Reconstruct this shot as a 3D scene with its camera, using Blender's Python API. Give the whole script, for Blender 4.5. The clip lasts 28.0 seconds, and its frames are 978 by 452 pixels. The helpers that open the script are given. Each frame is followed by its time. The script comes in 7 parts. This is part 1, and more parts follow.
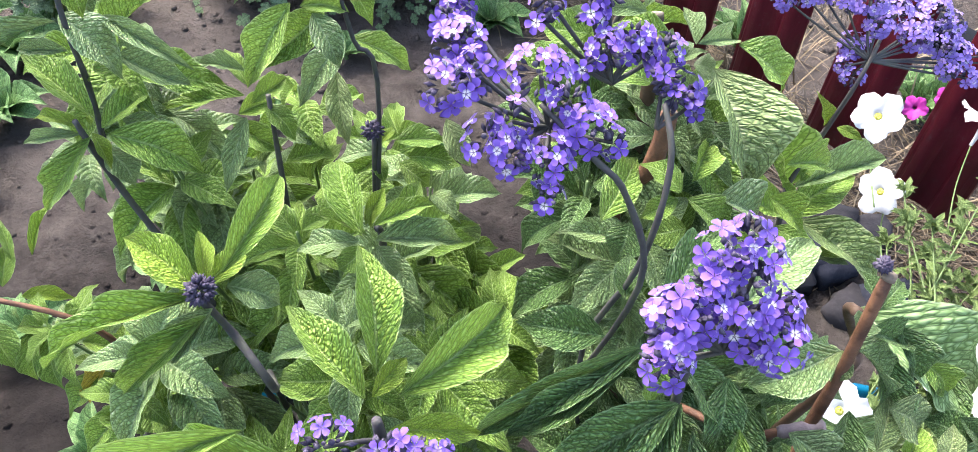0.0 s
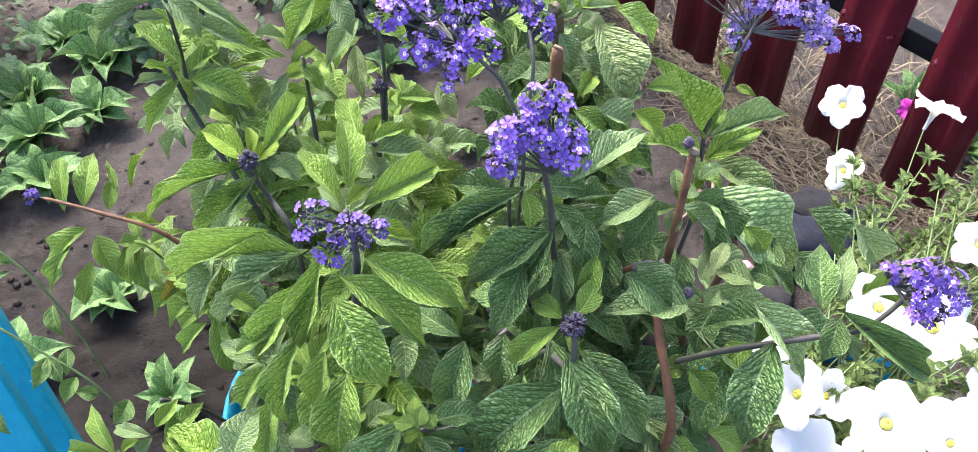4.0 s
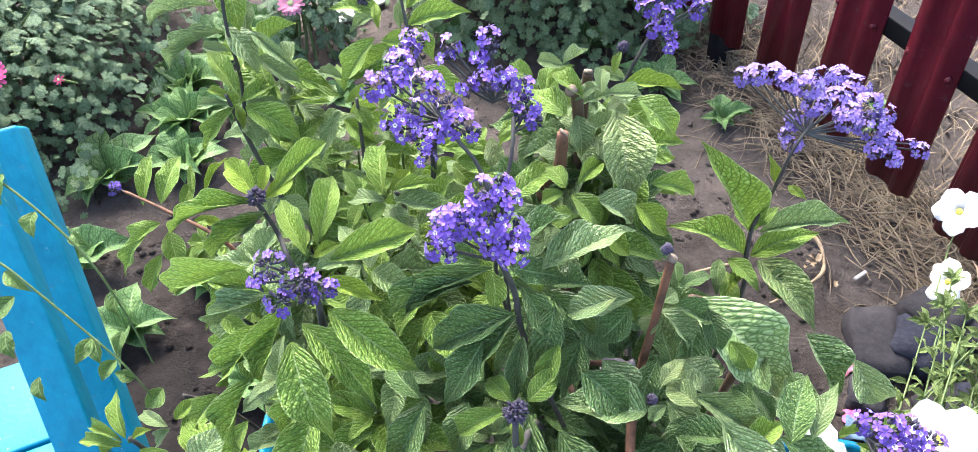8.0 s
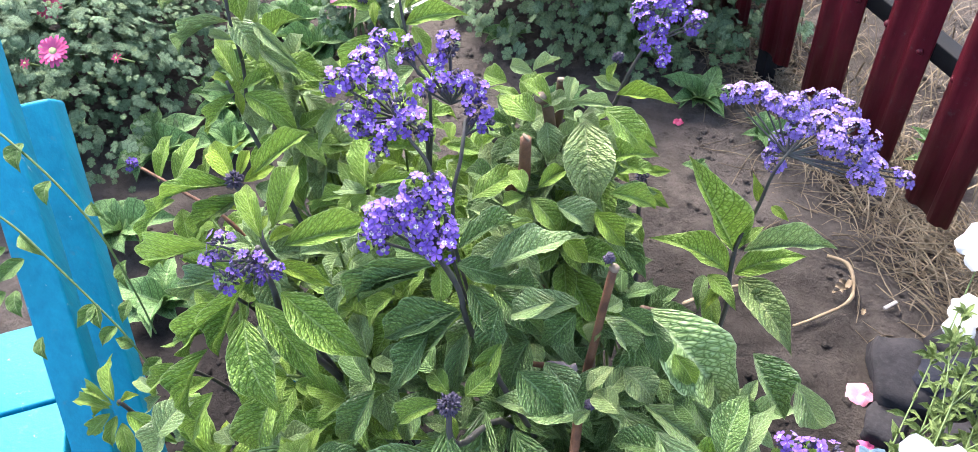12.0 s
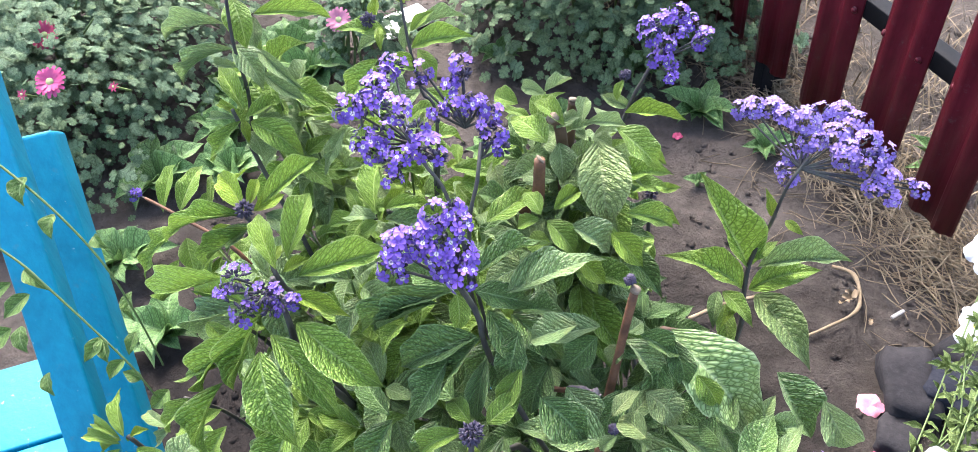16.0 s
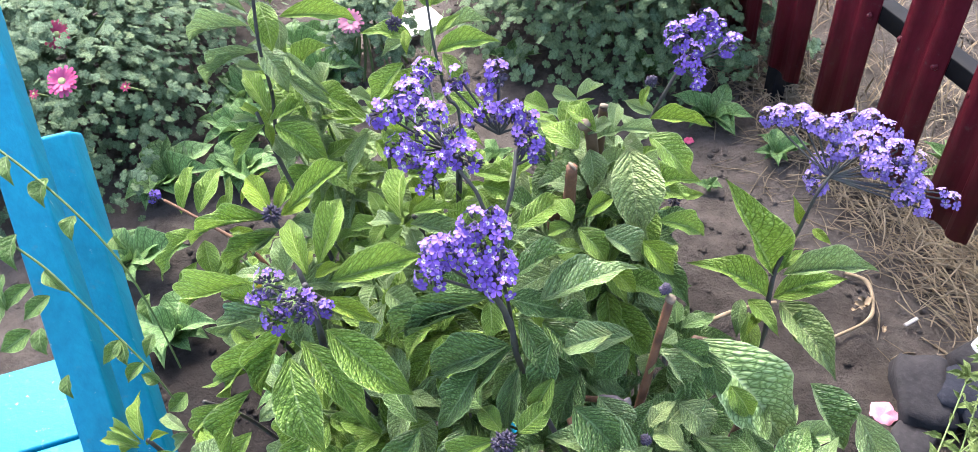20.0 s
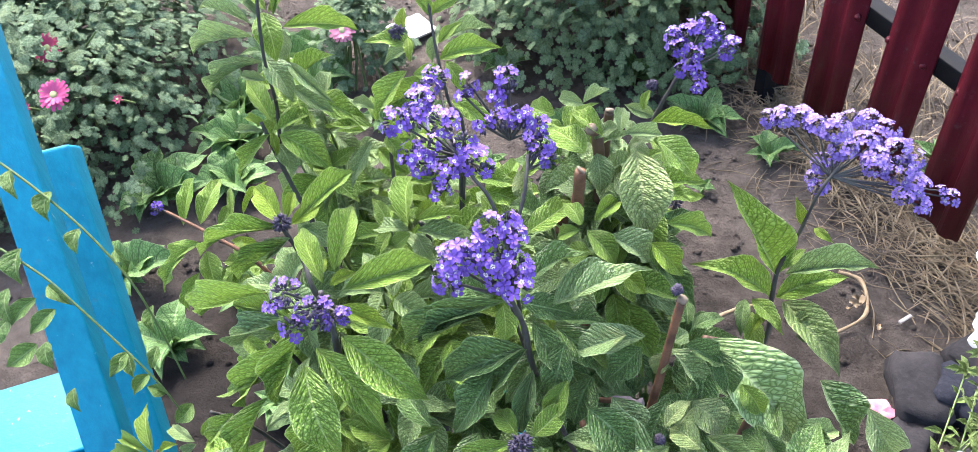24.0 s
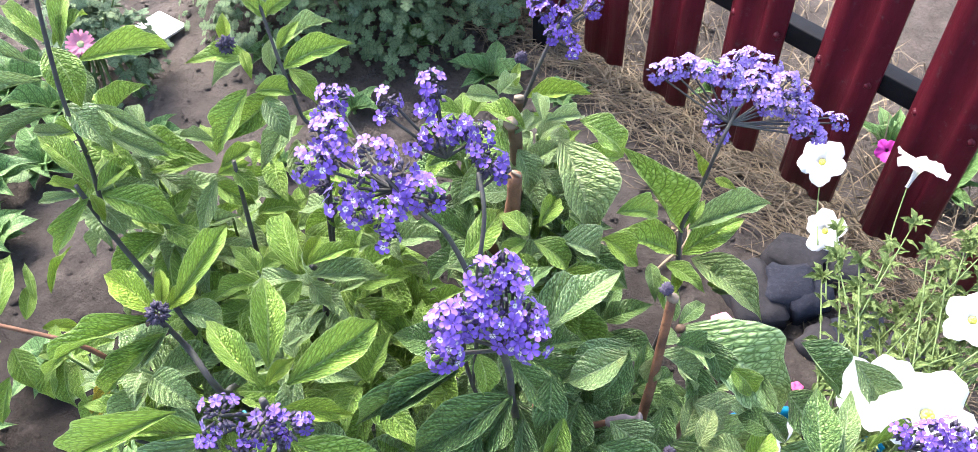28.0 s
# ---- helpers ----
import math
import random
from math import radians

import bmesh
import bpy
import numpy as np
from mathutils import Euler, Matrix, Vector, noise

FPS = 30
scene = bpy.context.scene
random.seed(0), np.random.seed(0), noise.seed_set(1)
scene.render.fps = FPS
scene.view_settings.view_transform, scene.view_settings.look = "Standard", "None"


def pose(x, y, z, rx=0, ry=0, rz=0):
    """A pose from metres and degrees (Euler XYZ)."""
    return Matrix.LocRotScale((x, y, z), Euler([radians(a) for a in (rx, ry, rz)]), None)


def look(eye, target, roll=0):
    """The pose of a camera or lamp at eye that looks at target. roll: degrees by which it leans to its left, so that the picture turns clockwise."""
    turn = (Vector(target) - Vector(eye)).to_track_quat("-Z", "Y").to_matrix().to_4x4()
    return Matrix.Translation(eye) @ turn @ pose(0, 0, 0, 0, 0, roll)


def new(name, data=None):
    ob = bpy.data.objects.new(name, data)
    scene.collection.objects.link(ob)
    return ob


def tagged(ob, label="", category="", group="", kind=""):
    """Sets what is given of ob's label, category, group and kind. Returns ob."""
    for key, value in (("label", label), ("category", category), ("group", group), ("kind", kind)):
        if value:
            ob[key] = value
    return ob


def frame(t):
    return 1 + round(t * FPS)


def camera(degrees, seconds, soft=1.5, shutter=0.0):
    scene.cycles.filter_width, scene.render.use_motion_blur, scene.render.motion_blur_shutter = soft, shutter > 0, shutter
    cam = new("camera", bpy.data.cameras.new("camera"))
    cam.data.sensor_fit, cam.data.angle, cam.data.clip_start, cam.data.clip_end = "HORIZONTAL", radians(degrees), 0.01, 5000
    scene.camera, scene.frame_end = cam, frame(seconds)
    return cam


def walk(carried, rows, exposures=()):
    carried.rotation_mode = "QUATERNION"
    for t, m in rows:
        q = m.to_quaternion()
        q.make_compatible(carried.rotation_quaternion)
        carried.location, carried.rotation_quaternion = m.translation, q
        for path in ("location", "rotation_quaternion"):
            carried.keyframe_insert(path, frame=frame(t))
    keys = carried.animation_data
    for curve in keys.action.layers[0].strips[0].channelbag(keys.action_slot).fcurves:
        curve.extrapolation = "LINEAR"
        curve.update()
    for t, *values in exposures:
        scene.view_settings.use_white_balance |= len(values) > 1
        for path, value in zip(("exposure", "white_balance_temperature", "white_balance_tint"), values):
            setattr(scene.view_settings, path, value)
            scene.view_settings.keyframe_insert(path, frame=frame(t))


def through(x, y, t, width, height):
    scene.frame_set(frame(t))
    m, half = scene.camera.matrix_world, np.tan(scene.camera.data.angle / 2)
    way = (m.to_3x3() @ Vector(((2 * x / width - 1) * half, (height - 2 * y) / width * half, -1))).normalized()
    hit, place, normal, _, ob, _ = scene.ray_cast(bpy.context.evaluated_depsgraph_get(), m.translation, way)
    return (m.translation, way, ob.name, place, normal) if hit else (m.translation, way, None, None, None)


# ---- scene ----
cam = camera(60.2, 28.0, soft=0.75)
PATH = [
    (0, look((-0.0160, 0.3414, 1.3799), (0.0032, 1.5751, -0.1941), 1.05)),
    (0.5, look((0.0057, 0.3223, 1.4169), (0.0188, 1.5530, -0.1595), 0.63)),
    (1, look((0.0082, 0.2679, 1.4528), (0.0160, 1.5007, -0.1220), -0.12)),
    (1.5, look((0.0148, 0.1944, 1.4615), (0.0026, 1.4346, -0.1075), -0.91)),
    (2, look((0.0339, 0.1444, 1.4511), (-0.0069, 1.3874, -0.1152), -1.70)),
    (2.5, look((0.0351, 0.1148, 1.4570), (-0.0326, 1.3631, -0.1042), -2.03)),
    (3, look((0.0333, 0.1106, 1.4654), (-0.0629, 1.3726, -0.0831), -2.46)),
    (3.5, look((0.0363, 0.1210, 1.4692), (-0.0733, 1.3989, -0.0655), -2.91)),
    (4, look((0.0651, 0.1419, 1.4811), (-0.0567, 1.4253, -0.0480), -3.26)),
    (4.5, look((0.1173, 0.1680, 1.4966), (-0.0366, 1.4596, -0.0227), -4.03)),
    (6.5, pose(0.1824, 0.1725, 1.4925, 41.62, 2.77, 14.76)),
    (7, pose(0.1833, 0.1683, 1.4999, 41.72, 3.11, 15.70)),
    (7.5, pose(0.1823, 0.1759, 1.5009, 42.03, 3.45, 16.33)),
    (8, pose(0.1813, 0.1842, 1.5048, 42.30, 3.59, 16.51)),
    (8.5, pose(0.1823, 0.1882, 1.5005, 42.77, 3.95, 16.23)),
    (9, pose(0.1933, 0.1766, 1.4997, 43.28, 2.44, 18.49)),
    (9.5, pose(0.2416, 0.1556, 1.4550, 41.31, 1.14, 23.39)),
    (10, pose(0.2806, 0.1392, 1.4556, 40.47, 1.29, 23.79)),
    (10.5, pose(0.2865, 0.1572, 1.4755, 40.40, 1.76, 23.92)),
    (11, pose(0.2743, 0.1840, 1.5043, 41.58, 2.93, 23.07)),
    (11.5, pose(0.2643, 0.1939, 1.5098, 42.35, 3.42, 22.75)),
    (12, pose(0.2582, 0.1976, 1.5118, 42.75, 3.83, 22.37)),
    (12.5, pose(0.2623, 0.2024, 1.5105, 43.04, 4.14, 22.25)),
    (14.5, pose(0.2482, 0.2125, 1.5096, 43.63, 4.84, 21.25)),
    (15, pose(0.2422, 0.2055, 1.5105, 43.75, 4.88, 21.06)),
    (15.5, pose(0.2403, 0.1999, 1.5090, 43.81, 4.88, 21.05)),
    (16, pose(0.2413, 0.2011, 1.5097, 43.83, 4.71, 21.08)),
    (16.5, pose(0.2402, 0.2017, 1.5116, 43.80, 4.70, 21.06)),
    (17, pose(0.2302, 0.2036, 1.5110, 43.79, 4.49, 21.25)),
    (17.5, pose(0.2322, 0.2090, 1.5116, 43.80, 4.35, 21.39)),
    (18, pose(0.2302, 0.2058, 1.5114, 43.86, 4.27, 21.44)),
    (18.5, pose(0.2272, 0.1984, 1.5146, 43.86, 4.34, 21.38)),
    (19, pose(0.2222, 0.1974, 1.5148, 43.93, 4.35, 21.40)),
    (19.5, pose(0.2202, 0.1981, 1.5136, 43.99, 4.37, 21.48)),
    (20, pose(0.2193, 0.1992, 1.5101, 44.00, 4.48, 21.55)),
    (20.5, pose(0.2203, 0.2024, 1.5103, 44.00, 4.48, 21.58)),
    (21, pose(0.2162, 0.1990, 1.5133, 43.92, 4.54, 21.46)),
    (21.5, pose(0.2132, 0.1977, 1.5157, 43.94, 4.60, 21.35)),
    (23.5, pose(0.2082, 0.1920, 1.5214, 44.23, 4.80, 20.45)),
    (24, pose(0.2062, 0.1891, 1.5150, 44.32, 4.66, 20.25)),
    (24.5, pose(0.1973, 0.1869, 1.5031, 44.25, 4.44, 20.07)),
    (25, pose(0.1864, 0.2089, 1.4854, 44.06, 4.13, 19.93)),
    (25.5, pose(0.1703, 0.2183, 1.4931, 43.59, 3.49, 18.16)),
    (26, pose(0.1113, 0.2026, 1.5034, 42.88, 1.72, 7.18)),
    (26.5, pose(0.0573, 0.1652, 1.5105, 42.63, 0.85, -1.88)),
    (27, pose(0.0413, 0.1932, 1.5067, 42.51, 0.70, -3.97)),
    (27.5, pose(0.0543, 0.2521, 1.4871, 41.96, 1.17, -0.72)),
    (28, pose(0.0764, 0.2605, 1.4766, 41.01, 1.62, 0.95)),
]
EXPOSURES = [
    (0, 2.62, 6300, 13),
    (3, 2.54, 6300, 13),
    (4.5, 2.58, 6300, 13),
    (7, 2.60, 6300, 13),
    (8, 2.68, 6300, 13),
    (9.2, 2.67, 6300, 13),
    (10, 2.40, 6300, 13),
    (10.9, 2.62, 6300, 13),
    (12, 2.65, 6300, 13),
    (26, 2.66, 6300, 13),
    (27, 2.60, 6300, 13),
    (28, 2.78, 6300, 13),
]
walk(cam, PATH, EXPOSURES)

# ---- light ----
world = bpy.data.worlds.new("overcast_sky")
scene.world = world
world.use_nodes = True
wn = world.node_tree
sky = wn.nodes.new("ShaderNodeTexSky")
sky.sky_type = "NISHITA"
sky.sun_disc = False
SUN_EL, SUN_AZ = radians(52), radians(-35)
sky.sun_elevation, sky.sun_rotation = SUN_EL, SUN_AZ
sky.air_density, sky.dust_density, sky.ozone_density = 1.0, 4.0, 0.6
bg = wn.nodes["Background"]
wn.links.new(sky.outputs[0], bg.inputs[0])
bg.inputs[1].default_value = 0.14
sun = new("sun", bpy.data.lights.new("sun", "SUN"))
sun.data.energy, sun.data.angle, sun.data.color = 1.6, radians(24), (1.0, 0.97, 0.92)
sun_dir = Vector((math.sin(SUN_AZ) * math.cos(SUN_EL), math.cos(SUN_AZ) * math.cos(SUN_EL), math.sin(SUN_EL)))
sun.matrix_world = look(sun_dir * 20, (0, 0, 0))


# ---- materials ----
def nodes(name, rough=0.6, metal=0.0, spec=0.4):
    m = bpy.data.materials.new(name)
    m.use_nodes = True
    t = m.node_tree
    p = t.nodes["Principled BSDF"]
    p.inputs["Roughness"].default_value = rough
    p.inputs["Metallic"].default_value = metal
    p.inputs["Specular IOR Level"].default_value = spec
    return m, t, p


def node(t, kind, **kw):
    n = t.nodes.new(kind)
    for k, v in kw.items():
        if k == "operation":
            n.operation = v
        elif k == "blend":
            n.data_type, n.blend_type = "RGBA", v
    return n


def mathn(t, op, a, b=None, c=None, clamp=False):
    n = t.nodes.new("ShaderNodeMath")
    n.operation, n.use_clamp = op, clamp
    for i, v in enumerate((a, b, c)):
        if v is None:
            continue
        if isinstance(v, (int, float)):
            n.inputs[i].default_value = v
        else:
            t.links.new(v, n.inputs[i])
    return n.outputs[0]


def mix(t, fac, a, b, blend="MIX"):
    n = t.nodes.new("ShaderNodeMix")
    n.data_type, n.blend_type = "RGBA", blend
    for i, v in ((0, fac), (6, a), (7, b)):
        if isinstance(v, (int, float)):
            n.inputs[i].default_value = v
        elif isinstance(v, tuple):
            n.inputs[i].default_value = (*v, 1)
        else:
            t.links.new(v, n.inputs[i])
    return n.outputs[2]


def noise_tex(t, scale, detail=4, rough=0.6, coord=None):
    n = t.nodes.new("ShaderNodeTexNoise")
    n.inputs["Scale"].default_value, n.inputs["Detail"].default_value, n.inputs["Roughness"].default_value = scale, detail, rough
    if coord is None:
        coord = t.nodes.new("ShaderNodeTexCoord").outputs["Object"]
    t.links.new(coord, n.inputs["Vector"])
    return n.outputs["Fac"]


def ramp(t, fac, lo, hi):
    n = t.nodes.new("ShaderNodeMapRange")
    n.inputs[1].default_value, n.inputs[2].default_value = lo, hi
    t.links.new(fac, n.inputs[0])
    return n.outputs[0]


def bump(t, p, height, strength=0.4, dist=0.002):
    n = t.nodes.new("ShaderNodeBump")
    n.inputs["Strength"].default_value, n.inputs["Distance"].default_value = strength, dist
    t.links.new(height, n.inputs["Height"])
    t.links.new(n.outputs[0], p.inputs["Normal"])


def world_coord(t):
    return t.nodes.new("ShaderNodeNewGeometry").outputs["Position"]


def leaf_material(name, dark, light, pale, rough=0.50, veins=10.0, through=0.16, spec=0.3, island=False, relief=0.0016, glint=0.22, net_depth=0.55):
    """A quilted leaf: domed cells between sunken side veins and a fine net, a pale midrib and rim. Sky glints and dark
    grooves are put into the colour.
    """
    m, t, p = nodes(name, rough, 0, spec)
    uv = t.nodes.new("ShaderNodeTexCoord").outputs["UV"]
    sep = t.nodes.new("ShaderNodeSeparateXYZ")
    t.links.new(uv, sep.inputs[0])
    side = mathn(t, "ABSOLUTE", mathn(t, "MULTIPLY_ADD", sep.outputs[0], 2.0, -1.0))
    along = sep.outputs[1]
    lag = mathn(t, "MULTIPLY", mathn(t, "POWER", side, 1.35), 0.26)
    phase = mathn(t, "MULTIPLY", mathn(t, "SUBTRACT", along, lag), veins)
    tri = mathn(t, "ABSOLUTE", mathn(t, "SUBTRACT", mathn(t, "FRACT", phase), 0.5))
    vor = t.nodes.new("ShaderNodeTexVoronoi")
    vor.feature = "DISTANCE_TO_EDGE"
    vor.inputs["Scale"].default_value = 1.0
    vor.inputs["Randomness"].default_value = 0.85
    comb = t.nodes.new("ShaderNodeCombineXYZ")
    t.links.new(mathn(t, "MULTIPLY", sep.outputs[0], 11.0), comb.inputs[0])
    t.links.new(mathn(t, "MULTIPLY", mathn(t, "MULTIPLY_ADD", lag, -0.25, along), 30.0), comb.inputs[1])
    t.links.new(comb.outputs[0], vor.inputs["Vector"])
    cell = ramp(t, vor.outputs["Distance"], 0.0, 0.40)
    rib = ramp(t, tri, 0.0, 0.40)
    mid = mathn(t, "SUBTRACT", 1.0, mathn(t, "MULTIPLY", side, 12.0), clamp=True)
    rnd = (t.nodes.new("ShaderNodeNewGeometry").outputs["Random Per Island"] if island else t.nodes.new("ShaderNodeObjectInfo").outputs["Random"])
    blot = noise_tex(t, 9.0, 3, 0.6, world_coord(t))
    base = mix(t, mathn(t, "MULTIPLY_ADD", rnd, 0.6, mathn(t, "MULTIPLY_ADD", blot, 0.9, -0.25), clamp=True), dark, light)
    # Side veins and net are darkened in the colour to read as sunken.
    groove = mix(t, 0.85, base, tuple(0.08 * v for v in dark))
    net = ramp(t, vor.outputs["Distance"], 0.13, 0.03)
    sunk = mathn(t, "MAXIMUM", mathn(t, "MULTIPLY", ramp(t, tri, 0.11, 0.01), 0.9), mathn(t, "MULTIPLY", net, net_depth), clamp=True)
    # Sky glints on the domed cell tops, painted as a paler tone.
    crest_glint = mathn(t, "MULTIPLY", ramp(t, vor.outputs["Distance"], 0.08, 0.26), glint, clamp=True)
    col = mix(t, crest_glint, base, pale)
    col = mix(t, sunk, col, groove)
    col = mix(t, mathn(t, "MULTIPLY", mid, 0.6), col, pale)
    col = mix(t, mathn(t, "MULTIPLY", ramp(t, side, 0.93, 1.0), 0.6), col, pale)
    old = noise_tex(t, 30.0, 3, 0.6, world_coord(t))
    col = mix(t, mathn(t, "MULTIPLY", ramp(t, old, 0.66, 0.8), 0.35), col, (0.30, 0.27, 0.07))
    t.links.new(col, p.inputs["Base Color"])
    height = mathn(t, "ADD", mathn(t, "MULTIPLY", cell, 1.1), mathn(t, "SUBTRACT", mathn(t, "MULTIPLY", rib, 0.9), mathn(t, "MULTIPLY", mid, 0.8)))
    bump(t, p, height, 0.9, relief)
    tr = t.nodes.new("ShaderNodeBsdfTranslucent")
    t.links.new(mix(t, 0.5, col, light), tr.inputs["Color"])
    ms = t.nodes.new("ShaderNodeMixShader")
    ms.inputs[0].default_value = through
    t.links.new(p.outputs[0], ms.inputs[1])
    t.links.new(tr.outputs[0], ms.inputs[2])
    t.links.new(ms.outputs[0], t.nodes["Material Output"].inputs[0])
    return m


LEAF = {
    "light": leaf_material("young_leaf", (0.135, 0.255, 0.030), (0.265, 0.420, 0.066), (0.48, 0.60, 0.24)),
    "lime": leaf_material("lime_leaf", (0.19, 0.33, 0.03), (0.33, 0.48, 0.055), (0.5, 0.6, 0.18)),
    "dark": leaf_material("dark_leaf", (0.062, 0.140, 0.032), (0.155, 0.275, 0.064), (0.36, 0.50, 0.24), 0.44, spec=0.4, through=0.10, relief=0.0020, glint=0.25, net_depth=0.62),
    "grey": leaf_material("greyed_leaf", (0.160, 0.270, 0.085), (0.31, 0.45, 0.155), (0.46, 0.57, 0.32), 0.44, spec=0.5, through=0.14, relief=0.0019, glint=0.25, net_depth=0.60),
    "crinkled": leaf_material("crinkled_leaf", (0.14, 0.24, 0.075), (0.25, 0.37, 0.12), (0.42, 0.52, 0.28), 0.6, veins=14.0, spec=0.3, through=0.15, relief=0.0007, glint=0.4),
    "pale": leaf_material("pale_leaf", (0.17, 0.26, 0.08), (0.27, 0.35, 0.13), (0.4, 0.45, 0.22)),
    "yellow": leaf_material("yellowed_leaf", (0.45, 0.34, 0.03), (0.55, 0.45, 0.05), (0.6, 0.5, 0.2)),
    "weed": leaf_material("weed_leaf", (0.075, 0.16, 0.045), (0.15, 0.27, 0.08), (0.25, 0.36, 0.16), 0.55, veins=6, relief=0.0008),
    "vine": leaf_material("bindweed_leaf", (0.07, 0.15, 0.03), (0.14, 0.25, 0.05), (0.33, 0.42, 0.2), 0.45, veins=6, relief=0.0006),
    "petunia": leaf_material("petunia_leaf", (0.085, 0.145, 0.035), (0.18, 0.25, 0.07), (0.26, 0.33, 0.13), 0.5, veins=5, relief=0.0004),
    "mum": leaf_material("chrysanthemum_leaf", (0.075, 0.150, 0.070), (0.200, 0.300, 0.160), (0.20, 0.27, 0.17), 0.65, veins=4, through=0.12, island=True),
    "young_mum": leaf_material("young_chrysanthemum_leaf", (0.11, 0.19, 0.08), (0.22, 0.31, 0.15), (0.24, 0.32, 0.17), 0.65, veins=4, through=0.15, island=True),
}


def simple(name, a, b, scale=30, rough=0.6, bumpy=0.3, dist=0.001, spec=0.4, c=None, cscale=300, objectwise=True, metal=0.0):
    """Two tones mixed by a noise, a finer second one, and a relief."""
    m, t, p = nodes(name, rough, metal, spec)
    co = None if objectwise else world_coord(t)
    n1 = noise_tex(t, scale, 5, 0.65, co)
    n2 = noise_tex(t, cscale, 3, 0.7, co)
    col = mix(t, ramp(t, n1, 0.3, 0.7), a, b)
    col = mix(t, mathn(t, "MULTIPLY", ramp(t, n2, 0.5, 0.75), 0.5), col, c or tuple(0.6 * v for v in a))
    t.links.new(col, p.inputs["Base Color"])
    bump(t, p, mathn(t, "ADD", n1, mathn(t, "MULTIPLY", n2, 0.5)), bumpy, dist)
    return m


STEM_PURPLE = simple("purplish_stem", (0.030, 0.026, 0.034), (0.070, 0.072, 0.050), 60, 0.7, c=(0.05, 0.03, 0.06))
STEM_GREEN = simple("green_stem", (0.075, 0.125, 0.035), (0.12, 0.17, 0.055), 60, 0.6)
BARK = simple("cut_stem_bark", (0.065, 0.028, 0.014), (0.17, 0.078, 0.038), 70, 0.7, 0.9, c=(0.06, 0.03, 0.018), cscale=220, dist=0.002)
DARK_BARK = simple("dark_bark", (0.06, 0.035, 0.02), (0.11, 0.065, 0.04), 45, 0.7, 0.6)
PITH = simple("cut_pith", (0.11, 0.08, 0.05), (0.24, 0.19, 0.14), 150, 0.8)
BUD = simple("fuzzy_purple_buds", (0.030, 0.022, 0.045), (0.085, 0.075, 0.105), 260, 0.95, 0.8, c=(0.17, 0.165, 0.18), spec=0.1)
WITHER = simple("withered_tip", (0.10, 0.08, 0.09), (0.22, 0.18, 0.17), 120, 0.9, 0.7)
SOIL = None


def soil_material():
    m, t, p = nodes("garden_soil", 0.95, 0, 0.1)
    w = world_coord(t)
    big, mid, fine, grit = noise_tex(t, 1.6, 5, 0.6, w), noise_tex(t, 14, 6, 0.7, w), noise_tex(t, 90, 5, 0.75, w), noise_tex(t, 420, 3, 0.7, w)
    col = mix(t, ramp(t, big, 0.35, 0.65), (0.042, 0.036, 0.031), (0.100, 0.085, 0.076))
    col = mix(t, mathn(t, "MULTIPLY", ramp(t, mid, 0.45, 0.7), 0.55), col, (0.115, 0.098, 0.088))
    col = mix(t, mathn(t, "MULTIPLY", ramp(t, fine, 0.52, 0.72), 0.6), col, (0.020, 0.016, 0.015))
    col = mix(t, mathn(t, "MULTIPLY", ramp(t, grit, 0.63, 0.72), 0.55), col, (0.2, 0.18, 0.165))
    px = t.nodes.new("ShaderNodeSeparateXYZ")
    t.links.new(w, px.inputs[0])
    dry = ramp(t, noise_tex(t, 0.9, 3, 0.6, w), 0.35, 0.65)
    col = mix(t, mathn(t, "MULTIPLY", dry, 0.7), col, mix(t, ramp(t, mid, 0.3, 0.7), (0.070, 0.058, 0.050), (0.155, 0.130, 0.113)))
    # Shade round the plants and chair, painted into the soil colour as a ragged disc.
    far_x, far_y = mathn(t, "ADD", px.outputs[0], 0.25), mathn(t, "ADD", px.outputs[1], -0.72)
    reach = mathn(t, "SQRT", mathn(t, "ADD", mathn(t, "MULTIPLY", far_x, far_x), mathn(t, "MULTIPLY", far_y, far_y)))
    shaded = ramp(t, mathn(t, "ADD", reach, mathn(t, "MULTIPLY", mathn(t, "ADD", mid, big), 0.35)), 1.50, 1.05)
    col = mix(t, mathn(t, "MULTIPLY", shaded, 0.85), col, mix(t, ramp(t, mid, 0.3, 0.7), (0.005, 0.004, 0.004), (0.016, 0.0135, 0.0125)))
    t.links.new(col, p.inputs["Base Color"])
    bump(t, p, mathn(t, "ADD", mathn(t, "MULTIPLY", mid, 1.0), mathn(t, "ADD", mathn(t, "MULTIPLY", fine, 0.6), mathn(t, "MULTIPLY", grit, 0.2))), 1.0, 0.022)
    return m


SOIL = soil_material()
POT_SOIL = simple("potting_soil", (0.012, 0.010, 0.008), (0.03, 0.024, 0.02), 60, 0.95, 0.9, 0.006)


